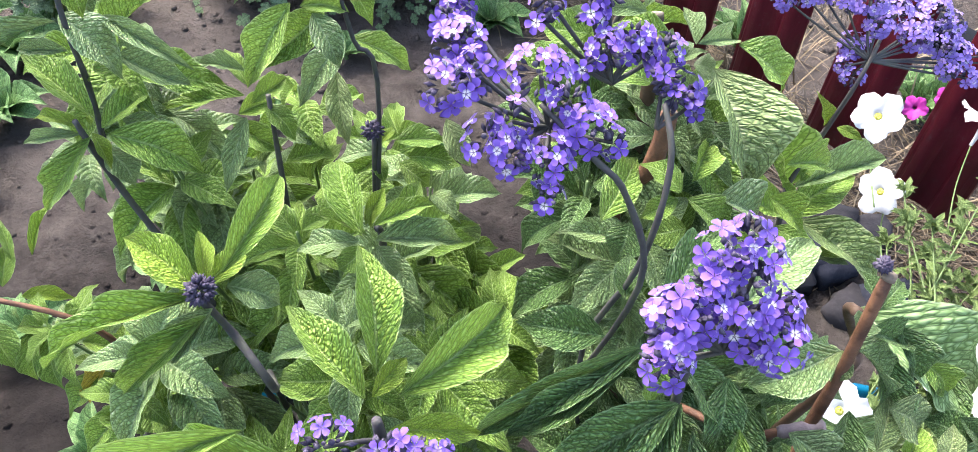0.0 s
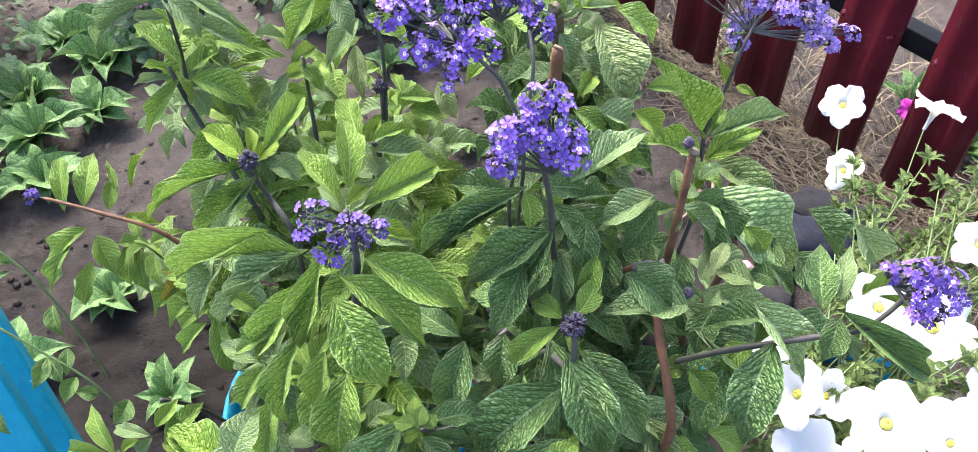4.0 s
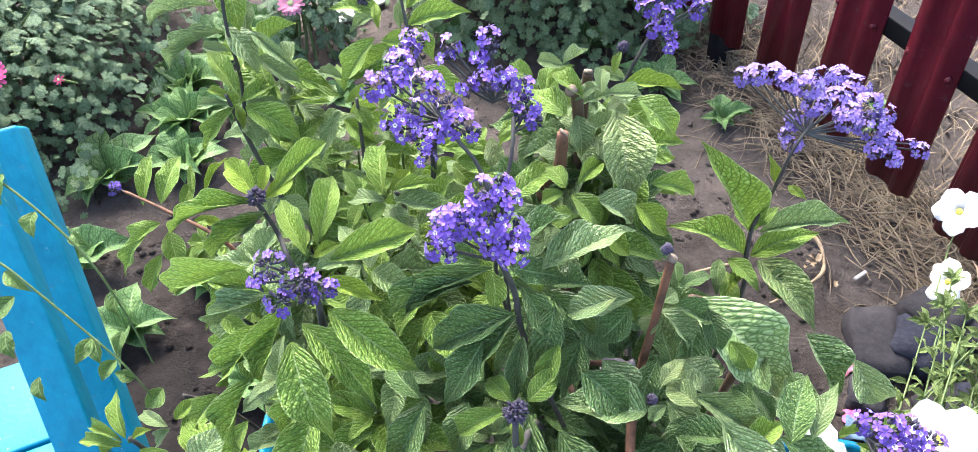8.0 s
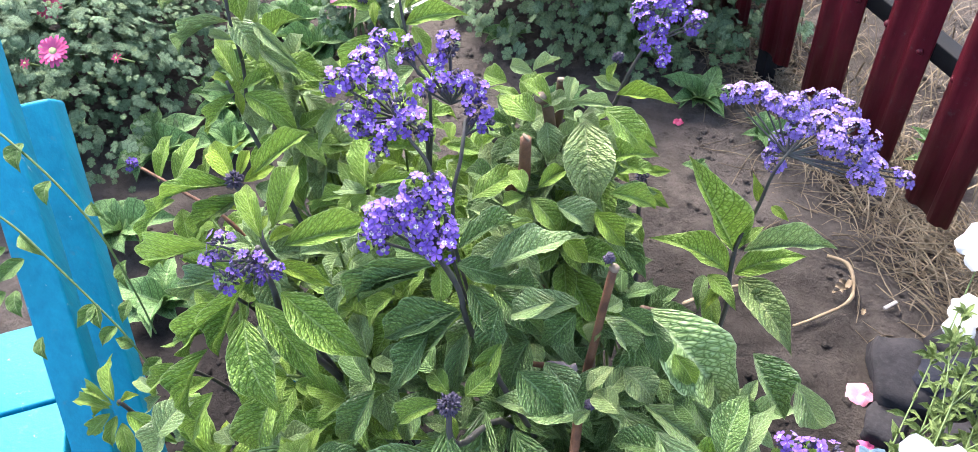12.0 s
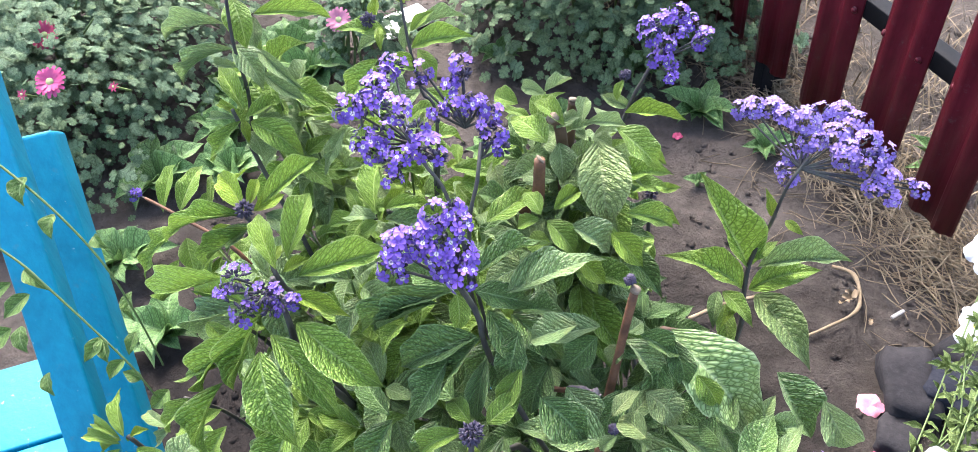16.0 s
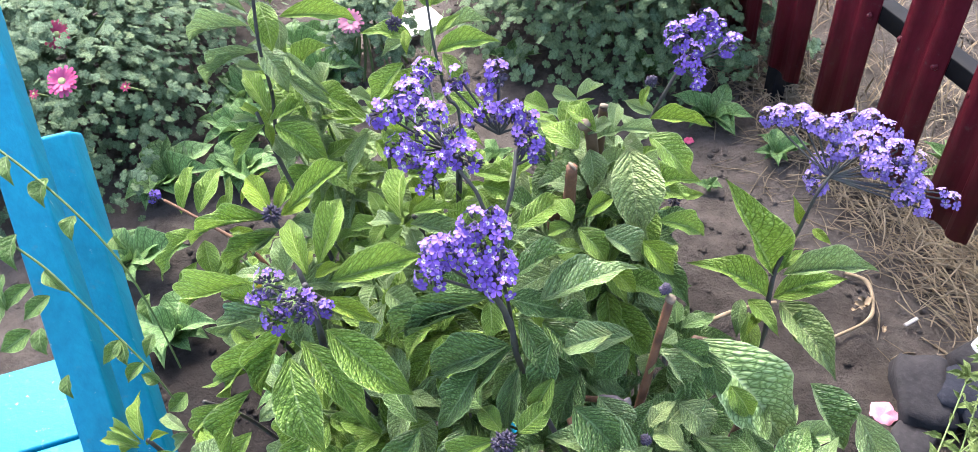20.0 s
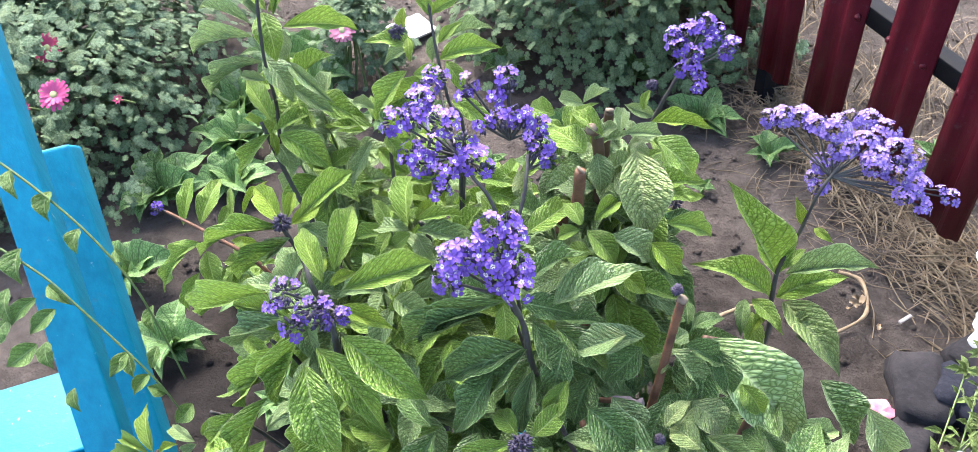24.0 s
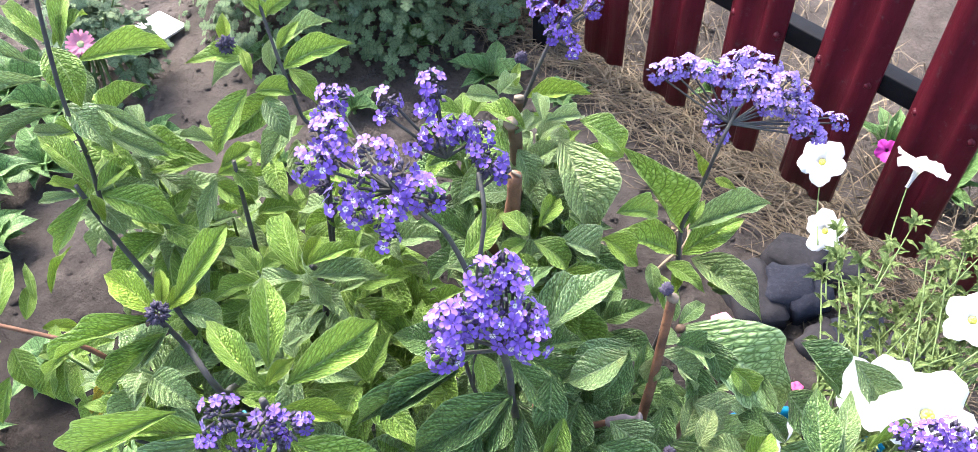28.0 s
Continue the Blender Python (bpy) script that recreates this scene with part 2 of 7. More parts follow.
def paint_material(name, a, b, worn, wear=0.66, rough=0.5):
    """Brushed gloss paint with chips and dirt."""
    m, t, p = nodes(name, rough, 0, 0.22)
    w = world_coord(t)
    mp = t.nodes.new("ShaderNodeMapping")
    mp.inputs["Scale"].default_value = (7, 7, 1.6)
    t.links.new(t.nodes.new("ShaderNodeTexCoord").outputs["Object"], mp.inputs[0])
    streak = noise_tex(t, 12, 5, 0.7, mp.outputs[0])
    blot = noise_tex(t, 7, 4, 0.6, w)
    chips = noise_tex(t, 11, 6, 0.75, mp.outputs[0])
    dirt = noise_tex(t, 55, 5, 0.7, w)
    col = mix(t, ramp(t, streak, 0.3, 0.7), a, b)
    col = mix(t, mathn(t, "MULTIPLY", ramp(t, blot, 0.5, 0.75), 0.5), col, tuple(0.5 * v for v in a))
    col = mix(t, mathn(t, "MULTIPLY", ramp(t, dirt, 0.6, 0.75), 0.35), col, (0.1, 0.12, 0.12))
    col = mix(t, ramp(t, chips, wear, wear + 0.03), col, worn)
    t.links.new(col, p.inputs["Base Color"])
    bump(t, p, mathn(t, "ADD", streak, mathn(t, "MULTIPLY", chips, 0.4)), 0.35, 0.002)
    return m


BLUE = paint_material("sky_blue_paint", (0.0, 0.140, 0.235), (0.002, 0.195, 0.30), (0.32, 0.36, 0.36), 0.66)
BLUE_POT = paint_material("deep_blue_bucket", (0.0, 0.075, 0.16), (0.0, 0.125, 0.22), (0.02, 0.03, 0.05), 0.6, 0.4)
BLACK_POT = simple("black_plastic", (0.012, 0.012, 0.014), (0.03, 0.028, 0.03), 20, 0.45, 0.2, c=(0.06, 0.05, 0.05))
MAROON = paint_material("maroon_metal_coating", (0.062, 0.005, 0.010), (0.095, 0.009, 0.017), (0.12, 0.02, 0.025), 0.74, 0.33)
BLACK_METAL = simple("black_painted_steel", (0.002, 0.002, 0.003), (0.006, 0.006, 0.008), 25, 0.55, 0.2, c=(0.01, 0.01, 0.01), spec=0.12)
STONE = simple("grey_stone", (0.018, 0.017, 0.019), (0.040, 0.037, 0.039), 14, 0.9, 0.7, 0.004, spec=0.1, c=(0.045, 0.042, 0.045), cscale=120)
STONE_BLUE = simple("blue_grey_stone", (0.014, 0.015, 0.022), (0.028, 0.030, 0.040), 14, 0.9, 0.7, 0.004, spec=0.1, c=(0.05, 0.05, 0.06), cscale=120)
STRAW = simple("dry_straw", (0.070, 0.052, 0.034), (0.25, 0.195, 0.125), 14, 0.85, 0.2, c=(0.20, 0.15, 0.09), objectwise=False)
TWIG = simple("dry_root", (0.15, 0.105, 0.06), (0.26, 0.195, 0.12), 40, 0.8)
WHITE_BITS = simple("bleached_bits", (0.24, 0.22, 0.2), (0.34, 0.32, 0.3), 60, 0.8)
LICHEN = simple("pale_lichen", (0.24, 0.24, 0.235), (0.33, 0.33, 0.32), 90, 0.9)
PINK = simple("pink_petals", (0.40, 0.035, 0.13), (0.50, 0.09, 0.22), 60, 0.6, c=(0.5, 0.06, 0.2))
RED_PINK = simple("crimson_petals", (0.33, 0.02, 0.08), (0.45, 0.08, 0.15), 60, 0.6)
PALE_PINK = simple("pale_pink_petals", (0.42, 0.13, 0.20), (0.52, 0.22, 0.29), 60, 0.6)
DAISY_EYE = simple("greenish_flower_disc", (0.28, 0.34, 0.14), (0.42, 0.44, 0.2), 300, 0.8, 0.7)
RAG = simple("blue_grey_rag", (0.05, 0.09, 0.14), (0.10, 0.16, 0.22), 40, 0.9, 0.5)
PAPER = simple("weathered_white_board", (0.62, 0.6, 0.58), (0.76, 0.75, 0.73), 12, 0.8)


def floret_material(name, deep, mid, pale, eye=0.85):
    """Five violet lobes, paler towards a white star with a dark throat."""
    m, t, p = nodes(name, 0.55, 0, 0.3)
    co = t.nodes.new("ShaderNodeTexCoord").outputs["Object"]
    ln = t.nodes.new("ShaderNodeVectorMath")
    ln.operation = "LENGTH"
    t.links.new(co, ln.inputs[0])
    r = ln.outputs["Value"]
    rnd = t.nodes.new("ShaderNodeObjectInfo").outputs["Random"]
    sp = noise_tex(t, 2.5, 3, 0.6)
    col = mix(t, mathn(t, "MULTIPLY_ADD", rnd, 0.8, mathn(t, "MULTIPLY_ADD", sp, 0.6, -0.3), clamp=True), deep, mid)
    col = mix(t, mathn(t, "MULTIPLY", ramp(t, r, 0.2, 1.0), 0.4), col, pale)
    white = mathn(t, "MULTIPLY", ramp(t, r, 0.44, 0.26), mathn(t, "GREATER_THAN", mathn(t, "FRACT", mathn(t, "MULTIPLY", rnd, 7.31)), 0.55))
    col = mix(t, mathn(t, "MULTIPLY", white, eye), col, (0.6, 0.56, 0.5))
    col = mix(t, ramp(t, r, 0.17, 0.1), col, (0.06, 0.02, 0.06))
    t.links.new(col, p.inputs["Base Color"])
    p.inputs["Sheen Weight"].default_value = 0.2
    return m


VIOLET = floret_material("violet_floret", (0.060, 0.019, 0.22), (0.125, 0.050, 0.33), (0.19, 0.11, 0.41))
DEEP_VIOLET = floret_material("deep_violet_floret", (0.036, 0.012, 0.16), (0.085, 0.032, 0.27), (0.15, 0.08, 0.36), 0.15)
LILAC = floret_material("lilac_floret", (0.085, 0.045, 0.25), (0.17, 0.10, 0.36), (0.27, 0.19, 0.45), 0.5)


def petunia_petal():
    m, t, p = nodes("white_petunia_petal", 0.5, 0, 0.3)
    n = noise_tex(t, 40, 3, 0.6)
    col = mix(t, n, (0.54, 0.55, 0.58), (0.62, 0.62, 0.63))
    t.links.new(col, p.inputs["Base Color"])
    tr = t.nodes.new("ShaderNodeBsdfTranslucent")
    tr.inputs["Color"].default_value = (0.88, 0.9, 0.88, 1)
    ms = t.nodes.new("ShaderNodeMixShader")
    ms.inputs[0].default_value = 0.3
    t.links.new(p.outputs[0], ms.inputs[1])
    t.links.new(tr.outputs[0], ms.inputs[2])
    t.links.new(ms.outputs[0], t.nodes["Material Output"].inputs[0])
    bump(t, p, n, 0.2, 0.002)
    return m


PETAL = petunia_petal()
MAGENTA = simple("magenta_petals", (0.30, 0.01, 0.20), (0.42, 0.03, 0.30), 60, 0.6)
THROAT = simple("yellow_throat", (0.62, 0.58, 0.05), (0.75, 0.72, 0.16), 200, 0.5)
PET_BUD = simple("yellow_green_bud", (0.5, 0.52, 0.1), (0.66, 0.66, 0.3), 90, 0.5)


# ---- building tools ----
def part(name, bm, material, parent=None, label="", smooth=True):
    """Links a bmesh as one mesh object, under a thing or a part if one is given."""
    me = bpy.data.meshes.new(name)
    bm.to_mesh(me)
    bm.free()
    if smooth:
        me.shade_smooth()
    for m in material if isinstance(material, (list, tuple)) else [material]:
        me.materials.append(m)
    ob = new(name, me)
    ob.parent = parent
    if label:
        tagged(ob, label)
    return ob


def thing(name, at, label, category, group="", kind=""):
    ob = new(name)
    ob.location = at
    ob.empty_display_size = 0.05
    tagged(ob, label, category, group, kind)
    return ob


def put(name, mesh, m, parent):
    """One more object on a shared mesh, at a world pose, under a parent that stands unturned."""
    ob = new(name, mesh)
    ob.parent = parent
    ob.matrix_basis = Matrix.Translation(-origin(parent)) @ m
    return ob


def origin(ob):
    p = Vector((0, 0, 0))
    while ob:
        p = p + ob.location
        ob = ob.parent
    return p


def data(name, verts, faces, material, uvs=None, smooth=True):
    me = bpy.data.meshes.new(name)
    me.from_pydata(verts, [], faces)
    if uvs is not None:
        layer = me.uv_layers.new(name="UVMap")
        loops = np.empty(len(me.loops), dtype=np.int32)
        me.loops.foreach_get("vertex_index", loops)
        layer.data.foreach_set("uv", np.asarray(uvs, dtype=np.float32)[loops].ravel())
    if smooth:
        me.shade_smooth()
    me.materials.append(material)
    return me


def tube(points, r0, r1, sides=8, rings=6, wobble=0.0, seed=0):
    """A tapered stem through the points, rounded at both ends."""
    rng = random.Random(seed)
    pts = [Vector(p) for p in points]
    path = []
    for i in range(len(pts) - 1):
        a, b = pts[max(i - 1, 0)], pts[i]
        c, d = pts[i + 1], pts[min(i + 2, len(pts) - 1)]
        for k in range(rings):
            s = k / rings
            path.append(0.5 * (2 * b + (c - a) * s + (2 * a - 5 * b + 4 * c - d) * s * s + (3 * b - a - 3 * c + d) * s ** 3))
    path.append(pts[-1])
    bm = bmesh.new()
    side = Vector((1, 0.3, 0.1))
    last = None
    n = len(path)
    for i, p in enumerate(path):
        way = (path[min(i + 1, n - 1)] - path[max(i - 1, 0)])
        way = way.normalized() if way.length > 1e-9 else Vector((0, 0, 1))
        side = (side - way * side.dot(way)).normalized()
        up = way.cross(side)
        r = (r0 + (r1 - r0) * i / (n - 1)) * (1 + wobble * rng.uniform(-1, 1))
        ring = [bm.verts.new(p + r * (side * math.cos(a) + up * math.sin(a))) for a in [2 * math.pi * k / sides for k in range(sides)]]
        if last:
            for k in range(sides):
                bm.faces.new((last[k], last[(k + 1) % sides], ring[(k + 1) % sides], ring[k]))
        else:
            bm.faces.new(ring[::-1])
        last = ring
    bm.faces.new(last)
    return bm


def box(bm, lo, hi, m=None, bevel=0.0, seg=2):
    """A box with rounded edges, moved by m."""
    b2 = bmesh.new()
    bmesh.ops.create_cube(b2, size=1)
    c, s = (Vector(lo) + Vector(hi)) / 2, Vector(hi) - Vector(lo)
    for v in b2.verts:
        v.co = Vector((v.co.x * s.x, v.co.y * s.y, v.co.z * s.z)) + c
    if bevel:
        bmesh.ops.bevel(b2, geom=b2.edges[:], offset=bevel, segments=seg, profile=0.6, affect="EDGES")
    if m:
        b2.transform(m)
    me = bpy.data.meshes.new("tmp")
    b2.to_mesh(me)
    b2.free()
    bm.from_mesh(me)
    bpy.data.meshes.remove(me)
    return bm


# ---- leaves ----
NU, NV = 8, 64


def leaf_shape(seed, bow, fold, curl, blunt=0.0):
    """Verts of a leaf of length 1 and width 1: base at the origin, tip at y = 1, upper face to +z."""
    rng = random.Random(seed)
    ph, ph2 = rng.uniform(0, 6.28), rng.uniform(0, 6.28)
    sway = rng.uniform(-0.06, 0.06)
    twist, hook = rng.uniform(-0.28, 0.28), rng.uniform(-0.02, 0.06)
    verts, uvs, faces = [], [], []
    for j in range(NV + 1):
        v = j / NV
        e = 1.42 - 0.36 * blunt
        w = 0.5 * (v ** 0.85) * ((1 - v) ** e) / ((0.85 / (0.85 + e)) ** 0.85 * (e / (0.85 + e)) ** e) + 0.012 * (1 - v)
        for i in range(NU + 1):
            u = i / NU * 2 - 1
            x = u * w * (1 + 0.012 * abs(u) ** 3 * math.cos(2 * math.pi * (v - 0.26) * 10.0)) + sway * math.sin(math.pi * v) * 2
            lat = (v - 0.26 * abs(u) ** 1.35) * 10.0
            quilt = -0.0105 * math.cos(2 * math.pi * (lat - 0.5)) * math.sin(math.pi * min(1, abs(u) * 1.1 + 0.1)) * math.sin(math.pi * v) ** 0.5
            ripple = 0.050 * abs(u) ** 2 * math.sin(v * 13 + ph + (2.0 if u > 0 else 0)) * math.sin(math.pi * v)
            z = bow * 4 * v * (1 - v) + fold * abs(u) * w * 0.9 - 0.30 * curl * (abs(u) ** 2) * w + quilt + ripple
            z += 0.018 * math.sin(v * 7 + ph2) * v - hook * v ** 3 + twist * x * v
            verts.append((x, v, z))
            uvs.append((i / NU, v))
    for j in range(NV):
        for i in range(NU):
            a = j * (NU + 1) + i
            faces.append((a, a + 1, a + NU + 2, a + NU + 1))
    return verts, faces, uvs


LEAF_MESH = {}


def leaf_mesh(kind, bow, var):
    key = (kind, bow, var)
    if key not in LEAF_MESH:
        rng = random.Random(var * 17 + int(bow * 100))
        v, f, uv = leaf_shape(var * 31 + int(bow * 1000), bow, rng.uniform(0.25, 0.75), rng.uniform(-0.1, 0.5), rng.uniform(0, 0.4))
        LEAF_MESH[key] = data("leaf", v, f, LEAF[kind], uv)
    return LEAF_MESH[key]


LEAF_COUNT = [0]


def leaf(parent, base, tip, width, kind="light", bow=0.12, face=(0.05, -0.55, 0.83), var=None):
    """A leaf from base to tip (metres); face: where its upper side looks."""
    b, t = Vector(base), Vector(tip)
    y = t - b
    length = y.length
    y = y / length
    n = Vector(face)
    z = n - y * n.dot(y)
    if z.length < 0.15:
        z = Vector((0, -1, 0.3)) - y * Vector((0, -1, 0.3)).dot(y)
    z.normalize()
    x = y.cross(z)
    LEAF_COUNT[0] += 1
    var = LEAF_COUNT[0] % 9 if var is None else var
    m = Matrix((x * width, y * length, z * length)).transposed().to_4x4()
    m.translation = b
    return put("leaf", leaf_mesh(kind, bow, var), m, parent)


def whorl(parent, centre, axis, count, length, width, kind, seed, droop=0.25, spin=0.0):
    """A loose rosette: leaves round a shoot's tip, the outer ones longer and lower."""
    rng = random.Random(seed)
    ax = Vector(axis).normalized()
    s = Vector((1, 0.2, 0)) - ax * Vector((1, 0.2, 0)).dot(ax)
    s.normalize()
    f = ax.cross(s)
    for k in range(count):
        a = spin + k * 2.4 + rng.uniform(-0.25, 0.25)
        grow = 0.45 + 0.55 * min(1, (k + 1) / (count * 0.55))
        out = s * math.cos(a) + f * math.sin(a)
        rise = 0.55 - 1.0 * k / count - droop * rng.uniform(0.5, 1.2)
        way = (out + ax * rise).normalized()
        c = Vector(centre) - ax * (0.006 * k)
        ln = length * grow * rng.uniform(0.85, 1.1)
        leaf(parent, c + out * 0.004, c + way * ln, ln * width * rng.uniform(0.85, 1.15), kind, rng.choice((0.08, 0.12, 0.16, 0.2)), ax * 0.8 + out * 0.2 + Vector((0, -0.1, 0.3)))


# ---- florets ----
def floret_mesh(name, material, seed):
    rng = random.Random(seed)
    verts, faces = [(0, 0, -0.12)], []
    for k in range(5):
        a0 = 2 * math.pi * k / 5 + rng.uniform(-0.06, 0.06)
        lift = rng.uniform(-0.12, 0.16)
        n = len(verts)
        for da, r, z in ((-0.5, 0.26, 0.0), (-0.56, 0.62, 0.10), (-0.36, 0.95, 0.05), (0.0, 1.03, -0.02), (0.36, 0.95, 0.05), (0.56, 0.62, 0.10), (0.5, 0.26, 0.0), (0.0, 0.55, 0.0)):
            a = a0 + da
            verts.append((r * math.cos(a), r * math.sin(a), z + lift * r * r))
        c = n + 7
        faces += [(n + i, n + i + 1, c) for i in range(6)] + [(0, n, c), (0, c, n + 6)]
        # the under side's tube joins the lobes
    return data(name, verts, faces, material)


FLORETS = {k: [floret_mesh("floret", m, s + i) for i in range(3)] for k, m, s in (("violet", VIOLET, 1), ("deep", DEEP_VIOLET, 11), ("lilac", LILAC, 21))}


def bud_mass(bm, c, r, count, size, rng, up):
    """Small pointed hairy buds that stand out of a clump."""
    for _ in range(count):
        d = Vector((rng.gauss(0, 1), rng.gauss(0, 1), rng.gauss(0, 1))).normalized()
        d = (d + up * 0.4).normalized()
        p = Vector(c) + d * r * rng.uniform(0.55, 0.95)
        q = d.to_track_quat("Z", "Y").to_matrix().to_4x4()
        s = size * rng.uniform(0.7, 1.2)
        b0 = bm.verts.new(p - d * s)
        ring = [bm.verts.new(p + q @ Vector((0.42 * s * math.cos(a), 0.42 * s * math.sin(a), 0.1 * s))) for a in (0, 1.26, 2.51, 3.77, 5.03)]
        top = bm.verts.new(p + d * s)
        for k in range(5):
            bm.faces.new((b0, ring[(k + 1) % 5], ring[k]))
            bm.faces.new((top, ring[k], ring[(k + 1) % 5]))


def flower_head(plant, foot, clumps, tone, seed, size=0.0042, density=1.5, buds=0.35, face=(0.0, -0.5, 0.86), label=""):
    """A branched head: arms from the foot to each clump (x, y, z, radius), florets over the clumps."""
    rng = random.Random(seed)
    up = Vector(face).normalized()
    bm = bmesh.new()
    foot = Vector(foot)
    mid = foot.lerp(Vector(clumps[0][:3]), 0.35)
    for i, (x, y, z, r) in enumerate(clumps):
        c = Vector((x, y, z))
        tb = tube([foot, foot.lerp(c, 0.5) - up * r * 0.35, c - up * r * 0.2], 0.0011, 0.0008, 6, 4)
        me = bpy.data.meshes.new("tmp")
        tb.to_mesh(me)
        tb.free()
        bm.from_mesh(me)
        bpy.data.meshes.remove(me)
    head = part("flower_head", shift(bm, plant), STEM_PURPLE, plant, label)
    bb = bmesh.new()
    for x, y, z, r in clumps:
        bud_mass(bb, Vector((x, y, z)) - up * r * 0.25, r, int(60 * buds * (r / 0.012) ** 2) + 6, 0.0028, rng, up * 0.6)
    part("bud_clump", shift(bb, head), BUD, head, "fuzzy dark purple buds")
    for x, y, z, r in clumps:
        c = Vector((x, y, z))
        want = max(3, int(density * 2.3 * (r / size) ** 2 * 0.62))
        done = []
        for _ in range(want * 8):
            if len(done) >= want:
                break
            d = Vector((rng.gauss(0, 1), rng.gauss(0, 1), rng.gauss(0, 1))).normalized()
            if d.dot(up) < -0.3:
                continue
            p = c + (d - up * d.dot(up) * 0.35) * r * rng.uniform(0.92, 1.12)
            if any((p - o).length < size * 0.86 for o in done):
                continue
            done.append(p)
            nrm = (d + up * 0.55 + Vector((rng.uniform(-0.3, 0.3), rng.uniform(-0.3, 0.3), 0))).normalized()
            s = size * rng.uniform(0.82, 1.12)
            m = Matrix.Translation(p) @ nrm.to_track_quat("Z", "Y").to_matrix().to_4x4() @ Matrix.Rotation(rng.uniform(0, 6.28), 4, "Z") @ Matrix.Scale(s, 4)
            put("floret", rng.choice(FLORETS[tone]), m, head)
    return head


def bud_ball(parent, at, r, seed):
    rng = random.Random(seed)
    bm = bmesh.new()
    bud_mass(bm, at, r * 0.85, 130, 0.0026, rng, Vector((0, -0.3, 0.9)))
    bmesh.ops.translate(bm, verts=bm.verts[:], vec=-origin(parent))
    return part("bud_clump", bm, BUD, parent, "closed dark purple bud clump")


def shift(bm, parent):
    bmesh.ops.translate(bm, verts=bm.verts[:], vec=-origin(parent))
    return bm


def stem(plant, points, r0=0.004, r1=0.0025, material=None, name="stem", label=""):
    return part(name, shift(tube(points, r0 * 0.8, r1 * 0.8, 8, 5, 0.09, int(points[0][0] * 1e4) & 1023), plant), material or STEM_PURPLE, plant, label)


# ---- ground ----
def ground_height(x, y):
    """Raked soil: clods near by, level far off."""
    near = max(0.0, 1 - max(abs(x), abs(y - 1.2)) / 4.0)
    p = Vector((x, y, 0))
    h = 0.020 * noise.noise(p * 2.3) + 0.012 * noise.noise(p * 7.0) + 0.011 * noise.noise(p * 17.0) + 0.010 * noise.noise(p * 37.0)
    return h * min(1, near * 3)


def build_ground():
    def axis(c):
        fine = [c + i * 0.022 for i in range(-95, 96)]
        out, step, hi = [], 0.05, fine[-1]
        while hi < c + 400:
            hi += step
            step *= 1.35
            out.append(hi)
        return [2 * c - v for v in out[::-1]] + fine + out
    xs, ys = axis(-0.2), axis(1.3)
    verts = [(x, y, ground_height(x, y)) for y in ys for x in xs]
    w = len(xs)
    faces = [(j * w + i, j * w + i + 1, j * w + w + i + 1, j * w + w + i) for j in range(len(ys) - 1) for i in range(w - 1)]
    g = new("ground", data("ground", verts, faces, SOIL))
    tagged(g, "bare dry grey-brown garden soil with clods", "ground", kind="structure")
    return g


build_ground()


def clods():
    rng = random.Random(5)
    verts, faces = [], []
    for _ in range(9000):
        x, y = rng.uniform(-1.6, 0.95), rng.uniform(0.75, 2.7)
        if noise.noise(Vector((x * 4, y * 4, 3))) < rng.uniform(-0.45, 0.35):
            continue
        r = 0.0018 + 0.0085 * rng.random() ** 4
        z = ground_height(x, y)
        n = len(verts)
        a0 = rng.uniform(0, 6)
        for zz, rr in ((-0.6, 0.75), (0.25, 1.0), (0.75, 0.55)):
            for k in range(6):
                a = a0 + k * 1.047
                q = r * rr * rng.uniform(0.75, 1.2)
                verts.append((x + q * math.cos(a), y + q * math.sin(a), z + r * zz * rng.uniform(0.7, 1.1)))
        for j in range(2):
            for k in range(6):
                faces.append((n + j * 6 + k, n + j * 6 + (k + 1) % 6, n + j * 6 + 6 + (k + 1) % 6, n + j * 6 + 6 + k))
        faces.append(tuple(n + 12 + k for k in range(6)))
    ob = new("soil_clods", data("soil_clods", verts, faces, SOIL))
    tagged(ob, "scattered crumbly clods of dry grey soil", "soil", kind="stuff")


clods()

# ---- picket fence ----
FENCE_O, FENCE_U = Vector((0.768, 1.456, 0)), Vector((-0.653, 0.757, 0)).normalized()
FENCE_N = Vector((-0.757, -0.653, 0))
PICKET_W, PICKET_STEP, PICKET_LOW, PICKET_HIGH = 0.133, 0.205, 0.135, 1.25


def fence_pose(s, z=0.0, out=0.0):
    p = FENCE_O + FENCE_U * s + FENCE_N * out
    m = Matrix((-FENCE_U, -FENCE_N, Vector((0, 0, 1)))).transposed().to_4x4()
    m.translation = (p.x, p.y, z)
    return m


